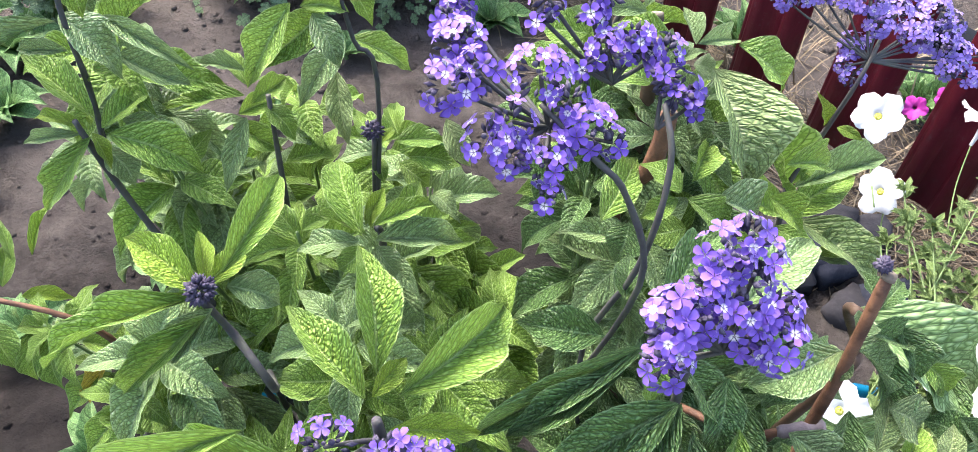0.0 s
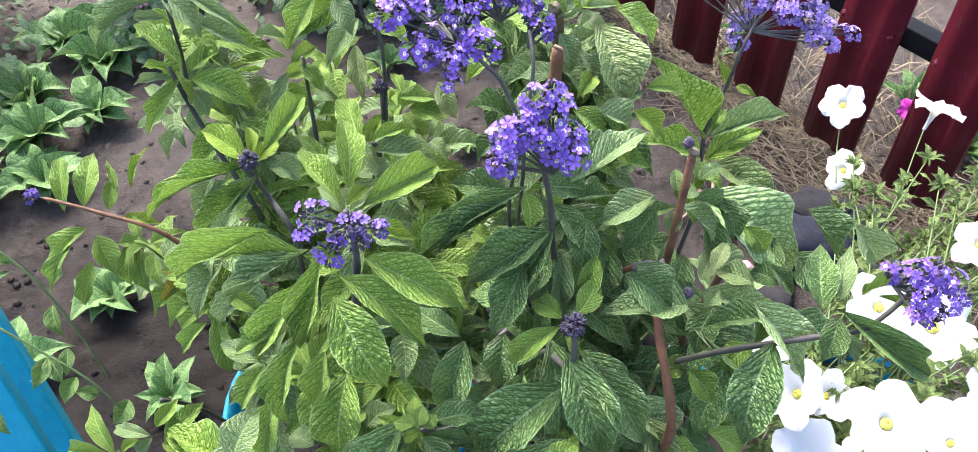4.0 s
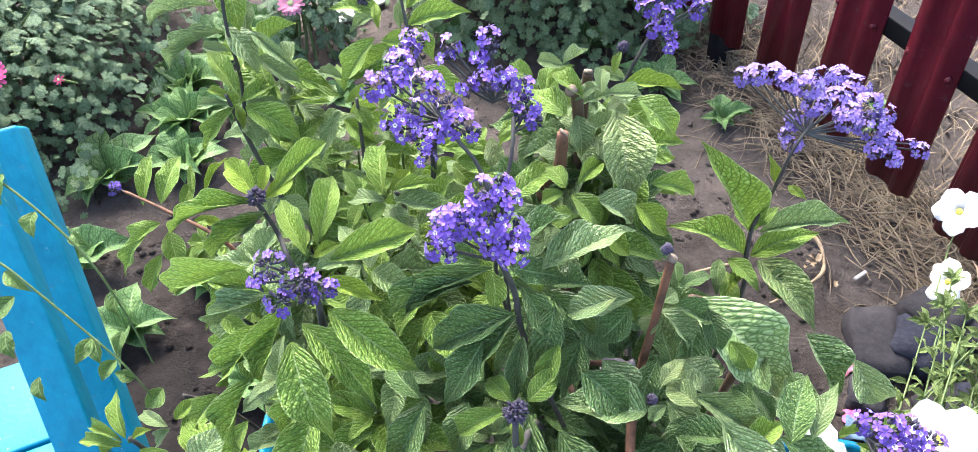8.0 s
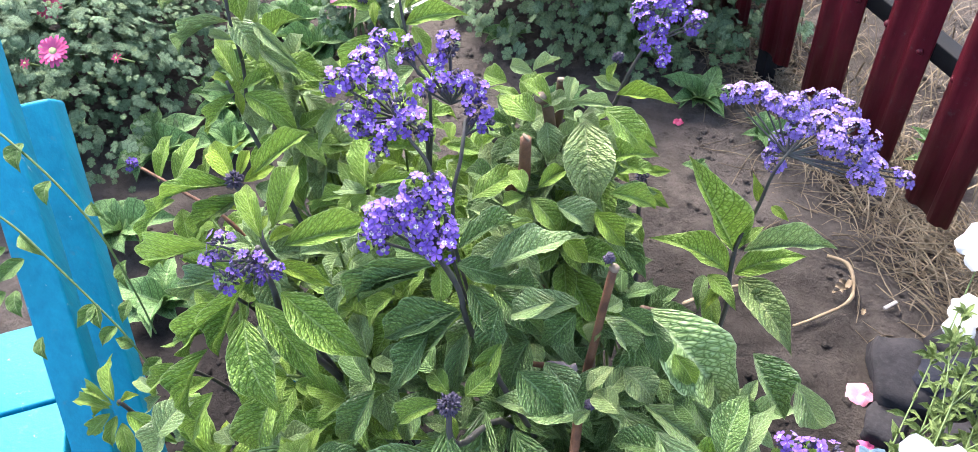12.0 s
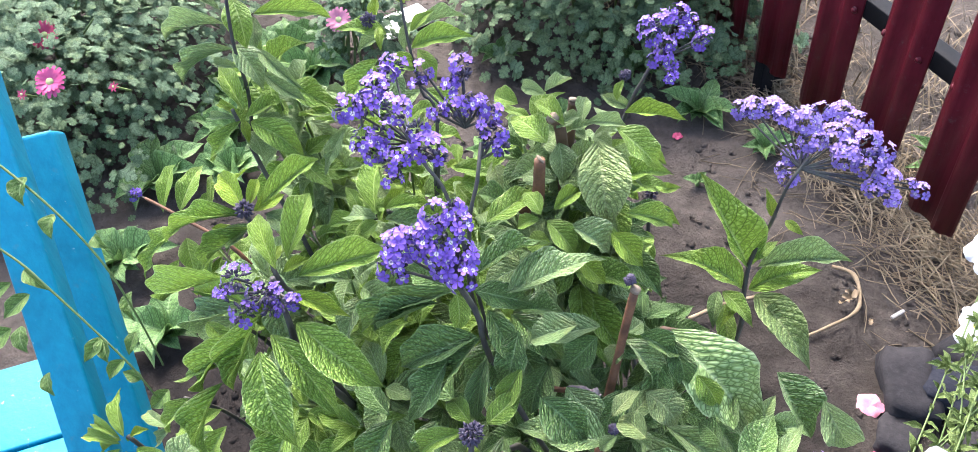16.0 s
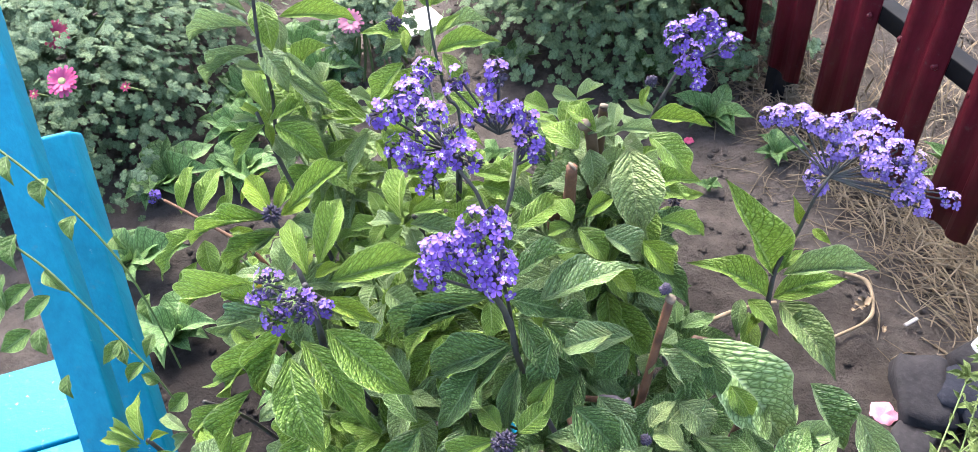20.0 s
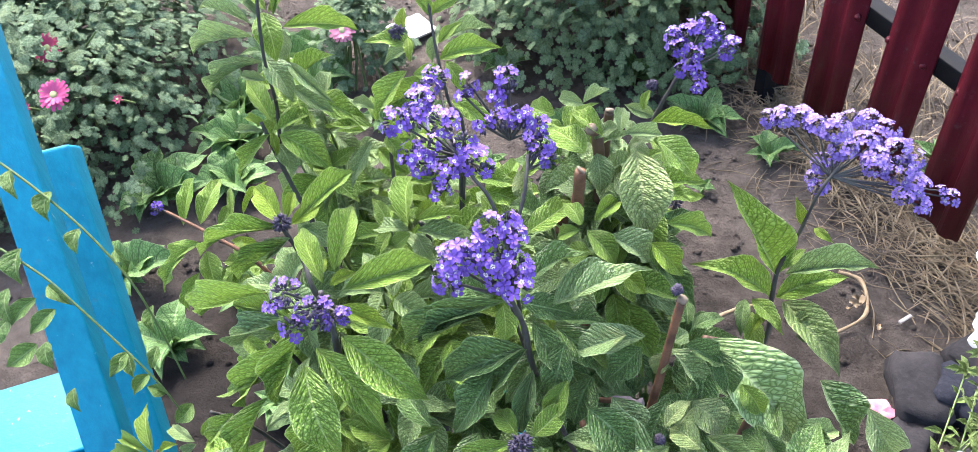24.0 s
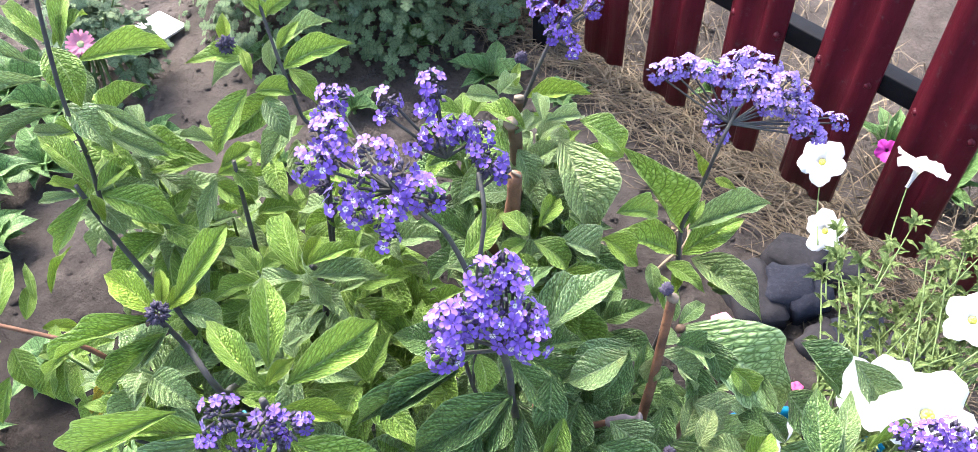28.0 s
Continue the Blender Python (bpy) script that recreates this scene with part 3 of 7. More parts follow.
def picket_bm():
    """A pressed steel picket: flanges, two ribs, a rounded top, thin metal."""
    h = PICKET_HIGH - PICKET_LOW
    prof = [(-0.5, 0.006), (-0.485, 0.0), (-0.43, -0.002), (-0.37, -0.012), (-0.26, -0.016), (-0.18, -0.014), (-0.13, -0.007), (0.0, -0.005), (0.13, -0.007), (0.18, -0.014), (0.26, -0.016), (0.37, -0.012), (0.43, -0.002), (0.485, 0.0), (0.5, 0.006)]
    bm = bmesh.new()
    front, back = [], []
    for z in (0.0, 0.3, 0.6, h - 0.05, h):
        squeeze = 1.0 if z < h else 0.8
        front.append([bm.verts.new((x * PICKET_W * squeeze, y, z)) for x, y in prof])
        back.append([bm.verts.new((x * PICKET_W * squeeze, y + 0.0015, z)) for x, y in prof])
    for rows, flip in ((front, False), (back, True)):
        for a, b in zip(rows, rows[1:]):
            for i in range(len(prof) - 1):
                q = (a[i], a[i + 1], b[i + 1], b[i])
                bm.faces.new(q[::-1] if flip else q)
    for rows_a, rows_b in ((front[0], back[0]), (back[-1], front[-1])):
        for i in range(len(prof) - 1):
            bm.faces.new((rows_b[i], rows_b[i + 1], rows_a[i + 1], rows_a[i]))
    for i in (0, -1):
        for (a, c), (b, d) in zip(zip(front, back), zip(front[1:], back[1:])):
            bm.faces.new((a[i], b[i], d[i], c[i]))
    return bm


def build_fence():
    fence = thing("picket_fence", (0, 0, 0), "maroon steel picket fence on black rails and posts", "fence")
    me_p = bpy.data.meshes.new("picket")
    bm = picket_bm()
    bmesh.ops.recalc_face_normals(bm, faces=bm.faces[:])
    bm.to_mesh(me_p)
    bm.free()
    me_p.shade_smooth()
    me_p.materials.append(MAROON)
    bm = bmesh.new()
    bmesh.ops.create_uvsphere(bm, u_segments=10, v_segments=6, radius=0.0065)
    bmesh.ops.scale(bm, verts=bm.verts[:], vec=(1, 0.65, 1))
    me_r = bpy.data.meshes.new("rivet")
    bmesh.ops.create_cone(bm, cap_ends=True, segments=14, radius1=0.009, radius2=0.008, depth=0.003, matrix=Matrix.Translation((0, 0.002, 0)) @ Matrix.Rotation(radians(90), 4, "X"))
    bm.to_mesh(me_r)
    bm.free()
    me_r.shade_smooth()
    me_r.materials.append(MAROON)
    for k in range(-5, 9):
        s = 0.107 + PICKET_STEP * k
        lean = random.Random(k).uniform(-0.6, 0.6)
        pk = put("picket", me_p, fence_pose(s, PICKET_LOW) @ pose(0, 0, 0, 0, lean, 0), fence)
        for side in (-0.052, 0.052):
            for z in (0.45, 1.08):
                put("rivet", me_r, fence_pose(s, z, 0.0085) @ Matrix.Translation((side, 0, 0)), pk).matrix_basis = pk.matrix_basis.inverted() @ (fence_pose(s, z, 0.010) @ Matrix.Translation((side, 0, 0)))
    for z in (0.455, 1.09):
        bm = box(bmesh.new(), (-1.35, 0.008, -0.022), (2.1, 0.046, 0.022), fence_pose(0.4, z) @ pose(-0.35, 0, 0), 0.003)
        part("rail", bm, BLACK_METAL, fence, "black square steel rail")
    for s in (-1.0, 0.99, 1.9):
        bm = box(bmesh.new(), (-0.022, 0.048, -0.3), (0.022, 0.092, 1.2), fence_pose(s, 0), 0.003)
        part("post", bm, BLACK_METAL, fence, "black square steel post")
    for s in (0.92,):
        bm = box(bmesh.new(), (-0.02, 0.004, -0.2), (0.02, 0.044, 0.2), fence_pose(s + 0.05, 0), 0.003)
        part("post", bm, BLACK_METAL, fence, "black square steel post")


build_fence()


# ---- blue chair ----
def build_chair():
    chair = thing("garden_chair", (-0.6, 0.5, 0.0), "sky-blue painted wooden garden chair, chipped and overgrown", "chair")
    down = Vector((0.396, -0.506, -0.766)).normalized()
    right = Vector((0.78, 0.63, 0.0))
    right = (right - down * right.dot(down)).normalized()
    front = down.cross(right) * -1
    if front.y > 0:
        front = -front

    def slanted(name, corner, width, thick, up_len, down_len, bevel=0.004, label=""):
        """A board whose front right edge passes through the corner."""
        m = Matrix((right, -front, -down)).transposed().to_4x4()
        m.translation = Vector(corner) - chair.location
        return part(name, box(bmesh.new(), (-width, 0, -down_len), (0, thick, up_len), m, bevel, 3), BLUE, chair, label)

    slanted("back_post", (-0.482, 0.554, 0.762), 0.045, 0.046, 0.62, 0.62)
    slanted("back_slat", (-0.543, 0.640, 0.673), 0.046, 0.060, 0.245, 0.45, 0.006)
    slanted("back_post", (-0.91, 0.21, 0.762), 0.045, 0.046, 0.62, 0.62)
    turn = Matrix.Translation(-chair.location) @ pose(0, 0, 0, 0, 0, 38.9)
    for v0, v1, z in ((0.760, 0.906, 0.55), (0.636, 0.755, 0.55), (0.545, 0.632, 0.50), (0.42, 0.538, 0.55)):
        part("seat_board", box(bmesh.new(), (-0.72, v0, z - 0.024), (-0.115, v1, z), turn, 0.004, 3), BLUE, chair)
    for u in (-0.62, -0.20):
        part("seat_bearer", box(bmesh.new(), (u - 0.02, 0.43, 0.44), (u + 0.02, 0.90, 0.474), turn, 0.003), BLUE, chair)
    for u, v in ((-0.62, 0.45), (-0.20, 0.45), (-0.62, 0.88), (-0.20, 0.88)):
        part("leg", box(bmesh.new(), (u - 0.022, v - 0.022, 0.0), (u + 0.022, v + 0.022, 0.438), turn, 0.004), BLUE, chair)
    return chair


build_chair()


# ---- buckets ----
def bucket(name, at, r, h, material, label, soil_drop=0.04):
    pot = thing(name, at, label, "bucket")
    bm = bmesh.new()
    prof = [(0.0, 0.0), (0.80, 0.0), (0.82, 0.012), (0.86, 0.3 * h), (0.93, 0.7 * h), (0.97, h - 0.05), (1.02, h - 0.045), (1.03, h - 0.03), (0.99, h - 0.026), (1.0, h - 0.004), (1.03, h), (1.02, h + 0.006), (0.97, h + 0.003), (0.95, h - 0.05), (0.90, 0.5 * h)]
    last = None
    for rr, z in prof[1:]:
        ring = [bm.verts.new((r * rr * math.cos(a), r * rr * math.sin(a), z)) for a in [2 * math.pi * k / 40 for k in range(40)]]
        if last:
            for k in range(40):
                bm.faces.new((last[k], last[(k + 1) % 40], ring[(k + 1) % 40], ring[k]))
        else:
            bm.faces.new(ring[::-1])
        last = ring
    part("body", bm, material, pot)
    bm = bmesh.new()
    rng = random.Random(3)
    rings = [[bm.verts.new((r * q * 0.95 * math.cos(a), r * q * 0.95 * math.sin(a), h - soil_drop + rng.uniform(-0.006, 0.008))) for a in [2 * math.pi * k / 24 for k in range(24)]] for q in (0.2, 0.45, 0.7, 0.99)]
    for a, b in zip(rings, rings[1:]):
        for k in range(24):
            bm.faces.new((a[k], a[(k + 1) % 24], b[(k + 1) % 24], b[k]))
    bm.faces.new(rings[0])
    bmesh.ops.recalc_face_normals(bm, faces=bm.faces[:])
    part("soil", bm, POT_SOIL, pot, "dark damp potting soil")
    bm = tube([(r * 1.03, 0, h - 0.03), (r * 0.9, -r * 0.75, h - 0.14), (0, -r * 1.12, h - 0.2), (-r * 0.9, -r * 0.75, h - 0.14), (-r * 1.03, 0, h - 0.03)], 0.0025, 0.0025, 6, 6)
    part("handle", bm, BLACK_METAL, pot, "thin wire handle")
    return pot


bucket("bucket", (-0.19, 0.68, 0.0), 0.165, 0.46, BLUE, "sky-blue bucket under the light-green heliotrope")
bucket("bucket", (0.13, 0.71, 0.0), 0.145, 0.46, BLACK_POT, "black plastic bucket under the dark-leaved heliotrope")
bucket("bucket", (0.44, 0.67, 0.0), 0.18, 0.40, BLUE_POT, "deep blue bucket planted with white petunias")


# ---- stones and litter ----
def stone(at, size, yaw, material, seed, label, lichen=False):
    rng = random.Random(seed)
    bm = bmesh.new()
    bmesh.ops.create_cube(bm, size=1)
    bmesh.ops.subdivide_edges(bm, edges=bm.edges[:], cuts=3, use_grid_fill=True)
    for v in bm.verts:
        c = v.co.copy()
        c = c.lerp(c.normalized() * 0.56, 0.38)
        c += Vector((noise.noise(c * 2.2 + Vector((seed, 0, 0))), noise.noise(c * 2.2 + Vector((0, seed, 0))), noise.noise(c * 2.2 + Vector((0, 0, seed))))) * 0.20
        v.co = Vector((c.x * size[0], c.y * size[1], c.z * size[2]))
    bmesh.ops.smooth_vert(bm, verts=bm.verts[:], factor=0.12, use_axis_x=True, use_axis_y=True, use_axis_z=True)
    ob = part("stone", bm, material)
    ob.location, ob.rotation_euler = at, (radians(rng.uniform(-8, 8)), radians(rng.uniform(-8, 8)), radians(yaw))
    tagged(ob, label, "stone", "stones by the fence")
    if lichen:
        bm = bmesh.new()
        bmesh.ops.create_icosphere(bm, subdivisions=2, radius=0.014)
        for v in bm.verts:
            v.co = Vector((v.co.x * (1 + 0.3 * noise.noise(v.co * 90)), v.co.y * 1.1, v.co.z * 0.14))
        spot = part("lichen", bm, LICHEN, ob, "round pale lichen spot")
        spot.location = (0.008, -0.006, size[2] * 0.435)


stone((0.575, 1.325, 0.015), (0.105, 0.165, 0.075), 12, STONE, 2, "flat grey stone with a pale lichen spot", True)
stone((0.675, 1.33, 0.015), (0.10, 0.11, 0.08), 20, STONE_BLUE, 5, "blue-grey angular stone in the soil")
stone((0.69, 1.42, 0.02), (0.13, 0.10, 0.07), -30, STONE, 7, "grey flat stone behind the others")
stone((0.70, 1.215, 0.005), (0.10, 0.085, 0.06), 40, STONE, 11, "grey rounded stone in the soil")
stone((0.56, 1.21, 0.0), (0.09, 0.07, 0.05), 75, STONE, 13, "small half-buried grey stone")
stone((0.80, 1.13, 0.005), (0.12, 0.10, 0.07), 10, STONE_BLUE, 17, "blue-grey stone under the petunias")


stone((0.769, 1.224, 0.005), (0.11, 0.10, 0.07), 15, STONE_BLUE, 23, "large blue-grey angular stone beside the petunias")


stone((0.650, 1.334, 0.02), (0.1, 0.1, 0.09), -20, STONE_BLUE, 29, "blue-grey broken stone near the fence")


stone((0.824, 1.158, 0.02), (0.1, 0.08, 0.08), 50, STONE, 31, "dark grey stone in the shade of the petunias")


stone((0.775, 1.391, 0.02), (0.09, 0.07, 0.06), 5, STONE, 37, "grey stone near the fence foot")


def fallen_flower(at, r, material, label, seed):
    rng = random.Random(seed)
    bm = bmesh.new()
    c = bm.verts.new((0, 0, r * 0.15))
    rows = []
    for q, z in ((0.35, 0.3), (0.75, 0.42), (1.0, 0.2)):
        rows.append([bm.verts.new((r * q * (1 + 0.10 * math.cos(5 * a)) * math.cos(a), r * q * (1 + 0.10 * math.cos(5 * a)) * math.sin(a), r * z * rng.uniform(0.5, 1.4))) for a in [2 * math.pi * k / 20 for k in range(20)]])
    for k in range(20):
        bm.faces.new((c, rows[0][k], rows[0][(k + 1) % 20]))
        for a, b in zip(rows, rows[1:]):
            bm.faces.new((a[k], b[k], b[(k + 1) % 20], a[(k + 1) % 20]))
    ob = part("fallen_flower", bm, material)
    ob.location = (*at, ground_height(*at) + 0.002)
    tagged(ob, label, "flower")


fallen_flower((0.508, 1.27), 0.027, PALE_PINK, "wilted pink flower lying on the soil", 1)
fallen_flower((0.535, 1.155), 0.02, PINK, "faded deep pink petals on the soil", 2)
fallen_flower((0.62, 1.11), 0.012, PINK, "small deep pink petal scrap on the soil", 3)
fallen_flower((-0.03, 1.98), 0.014, RED_PINK, "small crimson petal lying on the soil", 4)


def rag():
    bm = bmesh.new()
    bmesh.ops.create_grid(bm, x_segments=14, y_segments=10, size=0.5)
    for v in bm.verts:
        p = Vector((v.co.x * 0.075, v.co.y * 0.05, 0))
        p.z = 0.016 + 0.016 * noise.noise(p * 60) + 0.007 * noise.noise(p * 140)
        v.co = p
    bmesh.ops.solidify(bm, geom=bm.faces[:], thickness=0.0015)
    ob = part("crumpled_rag", bm, RAG)
    ob.location = (0.555, 1.12, 0.002)
    tagged(ob, "crumpled blue-grey plastic scrap on the soil", "litter")


rag()


def sticks():
    ob = part("dry_root", tube([(0.40, 1.60, 0.02), (0.445, 1.585, 0.025), (0.465, 1.53, 0.02), (0.455, 1.47, 0.03), (0.40, 1.42, 0.015), (0.36, 1.38, 0.02)], 0.005, 0.003, 8, 6, 0.2, 4), TWIG)
    tagged(ob, "bent dry tan root lying on the soil", "root")
    ob = part("dry_stick", tube([(0.13, 1.36, 0.02), (0.20, 1.42, 0.03), (0.27, 1.47, 0.02)], 0.005, 0.004, 8, 5, 0.15, 5), TWIG)
    tagged(ob, "straight pale dry stick on the soil", "stick")
    ob = part("wood_chip", box(bmesh.new(), (-0.018, -0.004, 0), (0.018, 0.004, 0.005), pose(0.543, 1.508, 0.012, 8, 0, 50), 0.0015), WHITE_BITS)
    tagged(ob, "small white wood chip on the soil", "chip")
    ob = part("board_scrap", box(bmesh.new(), (-0.10, -0.055, 0), (0.10, 0.055, 0.008), pose(-0.99, 2.27, 0.018, 6, 4, 60), 0.002), PAPER)
    tagged(ob, "weathered white board scrap on the soil", "board")
    dried = thing("dried_leaf_tuft", (0.46, 1.50, 0.01), "shrivelled brown dry leaves on the root", "dry leaves")
    rng = random.Random(8)
    for _ in range(5):
        bm = bmesh.new()
        bmesh.ops.create_grid(bm, x_segments=4, y_segments=6, size=0.5)
        for v in bm.verts:
            q = v.co
            v.co = Vector((q.x * 0.013 * (1 - abs(q.y)), q.y * 0.024, 0.008 * math.sin(q.y * 5) + 0.006 * abs(q.x)))
        lf = part("dry_leaf", bm, TWIG, dried)
        lf.location = (rng.uniform(-0.03, 0.03), rng.uniform(-0.06, 0.04), rng.uniform(0.005, 0.02))
        lf.rotation_euler = (rng.uniform(-0.6, 0.6), rng.uniform(-0.6, 0.6), rng.uniform(0, 6))


sticks()


def straw():
    rng = random.Random(12)
    verts, faces = [], []
    for i in range(5000):
        s = rng.uniform(-0.9, 2.2)
        out = rng.gauss(-0.05, 0.075) if i % 9 else rng.uniform(-0.5, 0.25)
        p = FENCE_O + FENCE_U * s + FENCE_N * out
        a = rng.gauss(2.45, 0.7) if i % 3 else rng.uniform(0, 6.28)
        ln, w = rng.uniform(0.03, 0.14), rng.uniform(0.0008, 0.0019)
        d = Vector((math.cos(a), math.sin(a), rng.gauss(0, 0.12)))
        z = ground_height(p.x, p.y) + 0.003 + abs(rng.gauss(0, 0.018)) * max(0, 1 - abs(out + 0.03) / 0.22)
        q = Vector((-d.y, d.x, 0)) * w
        arch = Vector((rng.uniform(-0.01, 0.01), rng.uniform(-0.01, 0.01), rng.uniform(0, 0.012)))
        base = Vector((p.x, p.y, z))
        n = len(verts)
        for k in range(4):
            f = k / 3 - 0.5
            c = base + d * ln * f + arch * (1 - 4 * f * f)
            c.z = max(c.z, ground_height(c.x, c.y) + 0.002)
            t = 1 - 0.5 * abs(f)
            verts += [tuple(c + q * t), tuple(c + Vector((0, 0, w * 1.2))), tuple(c - q * t)]
        for k in range(3):
            for e in range(3):
                a0, b0 = n + 3 * k + e, n + 3 * k + (e + 1) % 3
                faces.append((a0, b0, b0 + 3, a0 + 3))
    ob = new("straw", data("straw", verts, faces, STRAW))
    tagged(ob, "matted dry straw along the fence foot", "straw", kind="stuff")


straw()


# ---- bushes behind ----
def lobed_leaf():
    """A blunt lobed leaf outline, base at the origin, tip at y = 1."""
    half = [(0.0, 0.0), (0.10, 0.10), (0.30, 0.20), (0.36, 0.34), (0.22, 0.42), (0.40, 0.55), (0.36, 0.70), (0.20, 0.72), (0.18, 0.90), (0.0, 1.0)]
    rim = half + [(-x, y) for x, y in half[-2:0:-1]]
    return rim


def chrysanthemum(at, rx, ry, h, count, seed, label, young=0.12, size=0.042):
    bush = thing("chrysanthemum_bush", at, label, "bush")
    rng = random.Random(seed)
    rim = lobed_leaf()
    for kind, share in (("mum", 1 - young), ("young_mum", young)):
        verts, faces, uvs = [], [], []
        for _ in range(int(count * share)):
            a, q = rng.uniform(0, 6.283), math.sqrt(rng.random())
            el = rng.uniform(0.0, 1.0) ** 0.7
            lump = 1 + 0.22 * noise.noise(Vector((math.cos(a) * 1.7 + seed, math.sin(a) * 1.7, el * 2)))
            shell = rng.uniform(0.62, 1.0) * lump if kind == "mum" else rng.uniform(0.93, 1.06) * lump
            cz = math.sin(el * 1.57)
            cr = math.cos(el * 1.57) ** 0.7
            p = Vector((rx * cr * shell * math.cos(a), ry * cr * shell * math.sin(a), h * max(0.04, cz * shell)))
            out = Vector((math.cos(a) * cr, math.sin(a) * cr, 0.35 + cz)).normalized()
            nrm = (out + Vector((rng.gauss(0, 0.45), rng.gauss(0, 0.45), rng.gauss(0.3, 0.3)))).normalized()
            y = Vector((rng.gauss(0, 1), rng.gauss(0, 1), rng.gauss(-0.2, 0.5)))
            y = (y - nrm * y.dot(nrm)).normalized()
            x = y.cross(nrm)
            s = size * rng.uniform(0.55, 1.25) * (0.7 if kind == "young_mum" else 1)
            cup = rng.uniform(-0.25, 0.25)
            n = len(verts)
            verts.append(tuple(p + y * s * 0.5 + nrm * s * 0.06))
            uvs.append((0.5, 0.5))
            for u, v in rim:
                verts.append(tuple(p + x * u * s + y * v * s + nrm * s * cup * (abs(u) + (v - 0.5) ** 2)))
                uvs.append((0.5 + u * 1.1, v))
            k = len(rim)
            faces += [(n, n + 1 + i, n + 1 + (i + 1) % k) for i in range(k)]
        ob = new("foliage", data("foliage", verts, faces, LEAF[kind], uvs))
        ob.parent = bush
        tagged(ob, kind="stuff")
    for i in range(16):
        a = i * 2.4
        tip = (rx * 0.75 * math.cos(a) * rng.uniform(0.5, 1), ry * 0.75 * math.sin(a) * rng.uniform(0.5, 1), h * rng.uniform(0.7, 1.0))
        part("stem", tube([(0.1 * math.cos(a), 0.1 * math.sin(a), 0.0), (tip[0] * 0.5, tip[1] * 0.5, tip[2] * 0.6), tip], 0.005, 0.002, 6, 4), STEM_GREEN, bush)
    return bush


def daisy(bush, at, r, material, face, seed, petals=34, label=""):
    """A double daisy: rows of narrow petals round a disc."""
    rng = random.Random(seed)
    fl = part("flower", tube([(0, 0, -0.08), (0, 0, -0.03), (0, 0, -0.002)], 0.0025, 0.004, 6, 3), STEM_GREEN, bush, label)
    q = Vector(face).normalized().to_track_quat("Z", "Y").to_matrix().to_4x4()
    q.translation = Vector(at) - bush.location
    fl.matrix_basis = q
    v = [(-0.07, 0.15, 0.0), (-0.14, 0.65, 0.05), (-0.09, 0.98, 0.0), (0.09, 0.98, 0.0), (0.14, 0.65, 0.05), (0.07, 0.15, 0.0), (0, 0.62, 0.02)]
    f = [(0, 6, 1), (1, 6, 2), (2, 6, 3), (3, 6, 4), (4, 6, 5), (5, 6, 0)]
    me = data("petal", v, f, material)
    for k in range(petals):
        row = k % 2
        s = r * (1 - 0.18 * row) * rng.uniform(0.9, 1.05)
        ob = new("petal", me)
        ob.parent = fl
        ob.matrix_basis = Matrix.Rotation(k * 2 * math.pi / petals * 1.0 + rng.uniform(-0.05, 0.05), 4, "Z") @ Matrix.Rotation(radians(rng.uniform(-6, 8) + 20 * row), 4, "X") @ Matrix.Scale(s, 4)
    bm = bmesh.new()
    bmesh.ops.create_icosphere(bm, subdivisions=2, radius=r * 0.24)
    for w in bm.verts:
        w.co.z = w.co.z * 0.5 + 0.003
    part("disc", bm, DAISY_EYE, fl, "greenish yellow disc")


mum_a = chrysanthemum((-1.80, 1.62, 0), 0.52, 0.72, 0.46, 7600, 1, "grey-green chrysanthemum bush with pink flowers", 0.12, 0.038)
daisy(mum_a, (-1.407, 1.316, 0.392), 0.040, PINK, (0.3, -0.5, 0.8), 1, label="open pink daisy flower")
daisy(mum_a, (-1.566, 1.477, 0.392), 0.040, RED_PINK, (0.2, -0.7, 0.7), 2, label="half-open crimson daisy flower")
daisy(mum_a, (-1.302, 1.391, 0.343), 0.014, RED_PINK, (0.2, -0.7, 0.7), 3, 14, "crimson bud")
daisy(mum_a, (-1.462, 1.271, 0.377), 0.014, RED_PINK, (0.2, -0.7, 0.7), 4, 14, "crimson bud")
mum_b = chrysanthemum((-0.36, 2.47, 0), 0.54, 0.42, 0.44, 5200, 2, "grey-green leafy chrysanthemum bush by the fence", 0.7, 0.052)
mum_c = chrysanthemum((-1.02, 2.06, 0), 0.16, 0.16, 0.30, 600, 3, "small grey-green chrysanthemum with a pink flower", 0.2, 0.036)
daisy(mum_c, (-0.931, 1.847, 0.303), 0.036, PALE_PINK, (0.3, -0.6, 0.75), 5, label="open pale pink daisy flower")


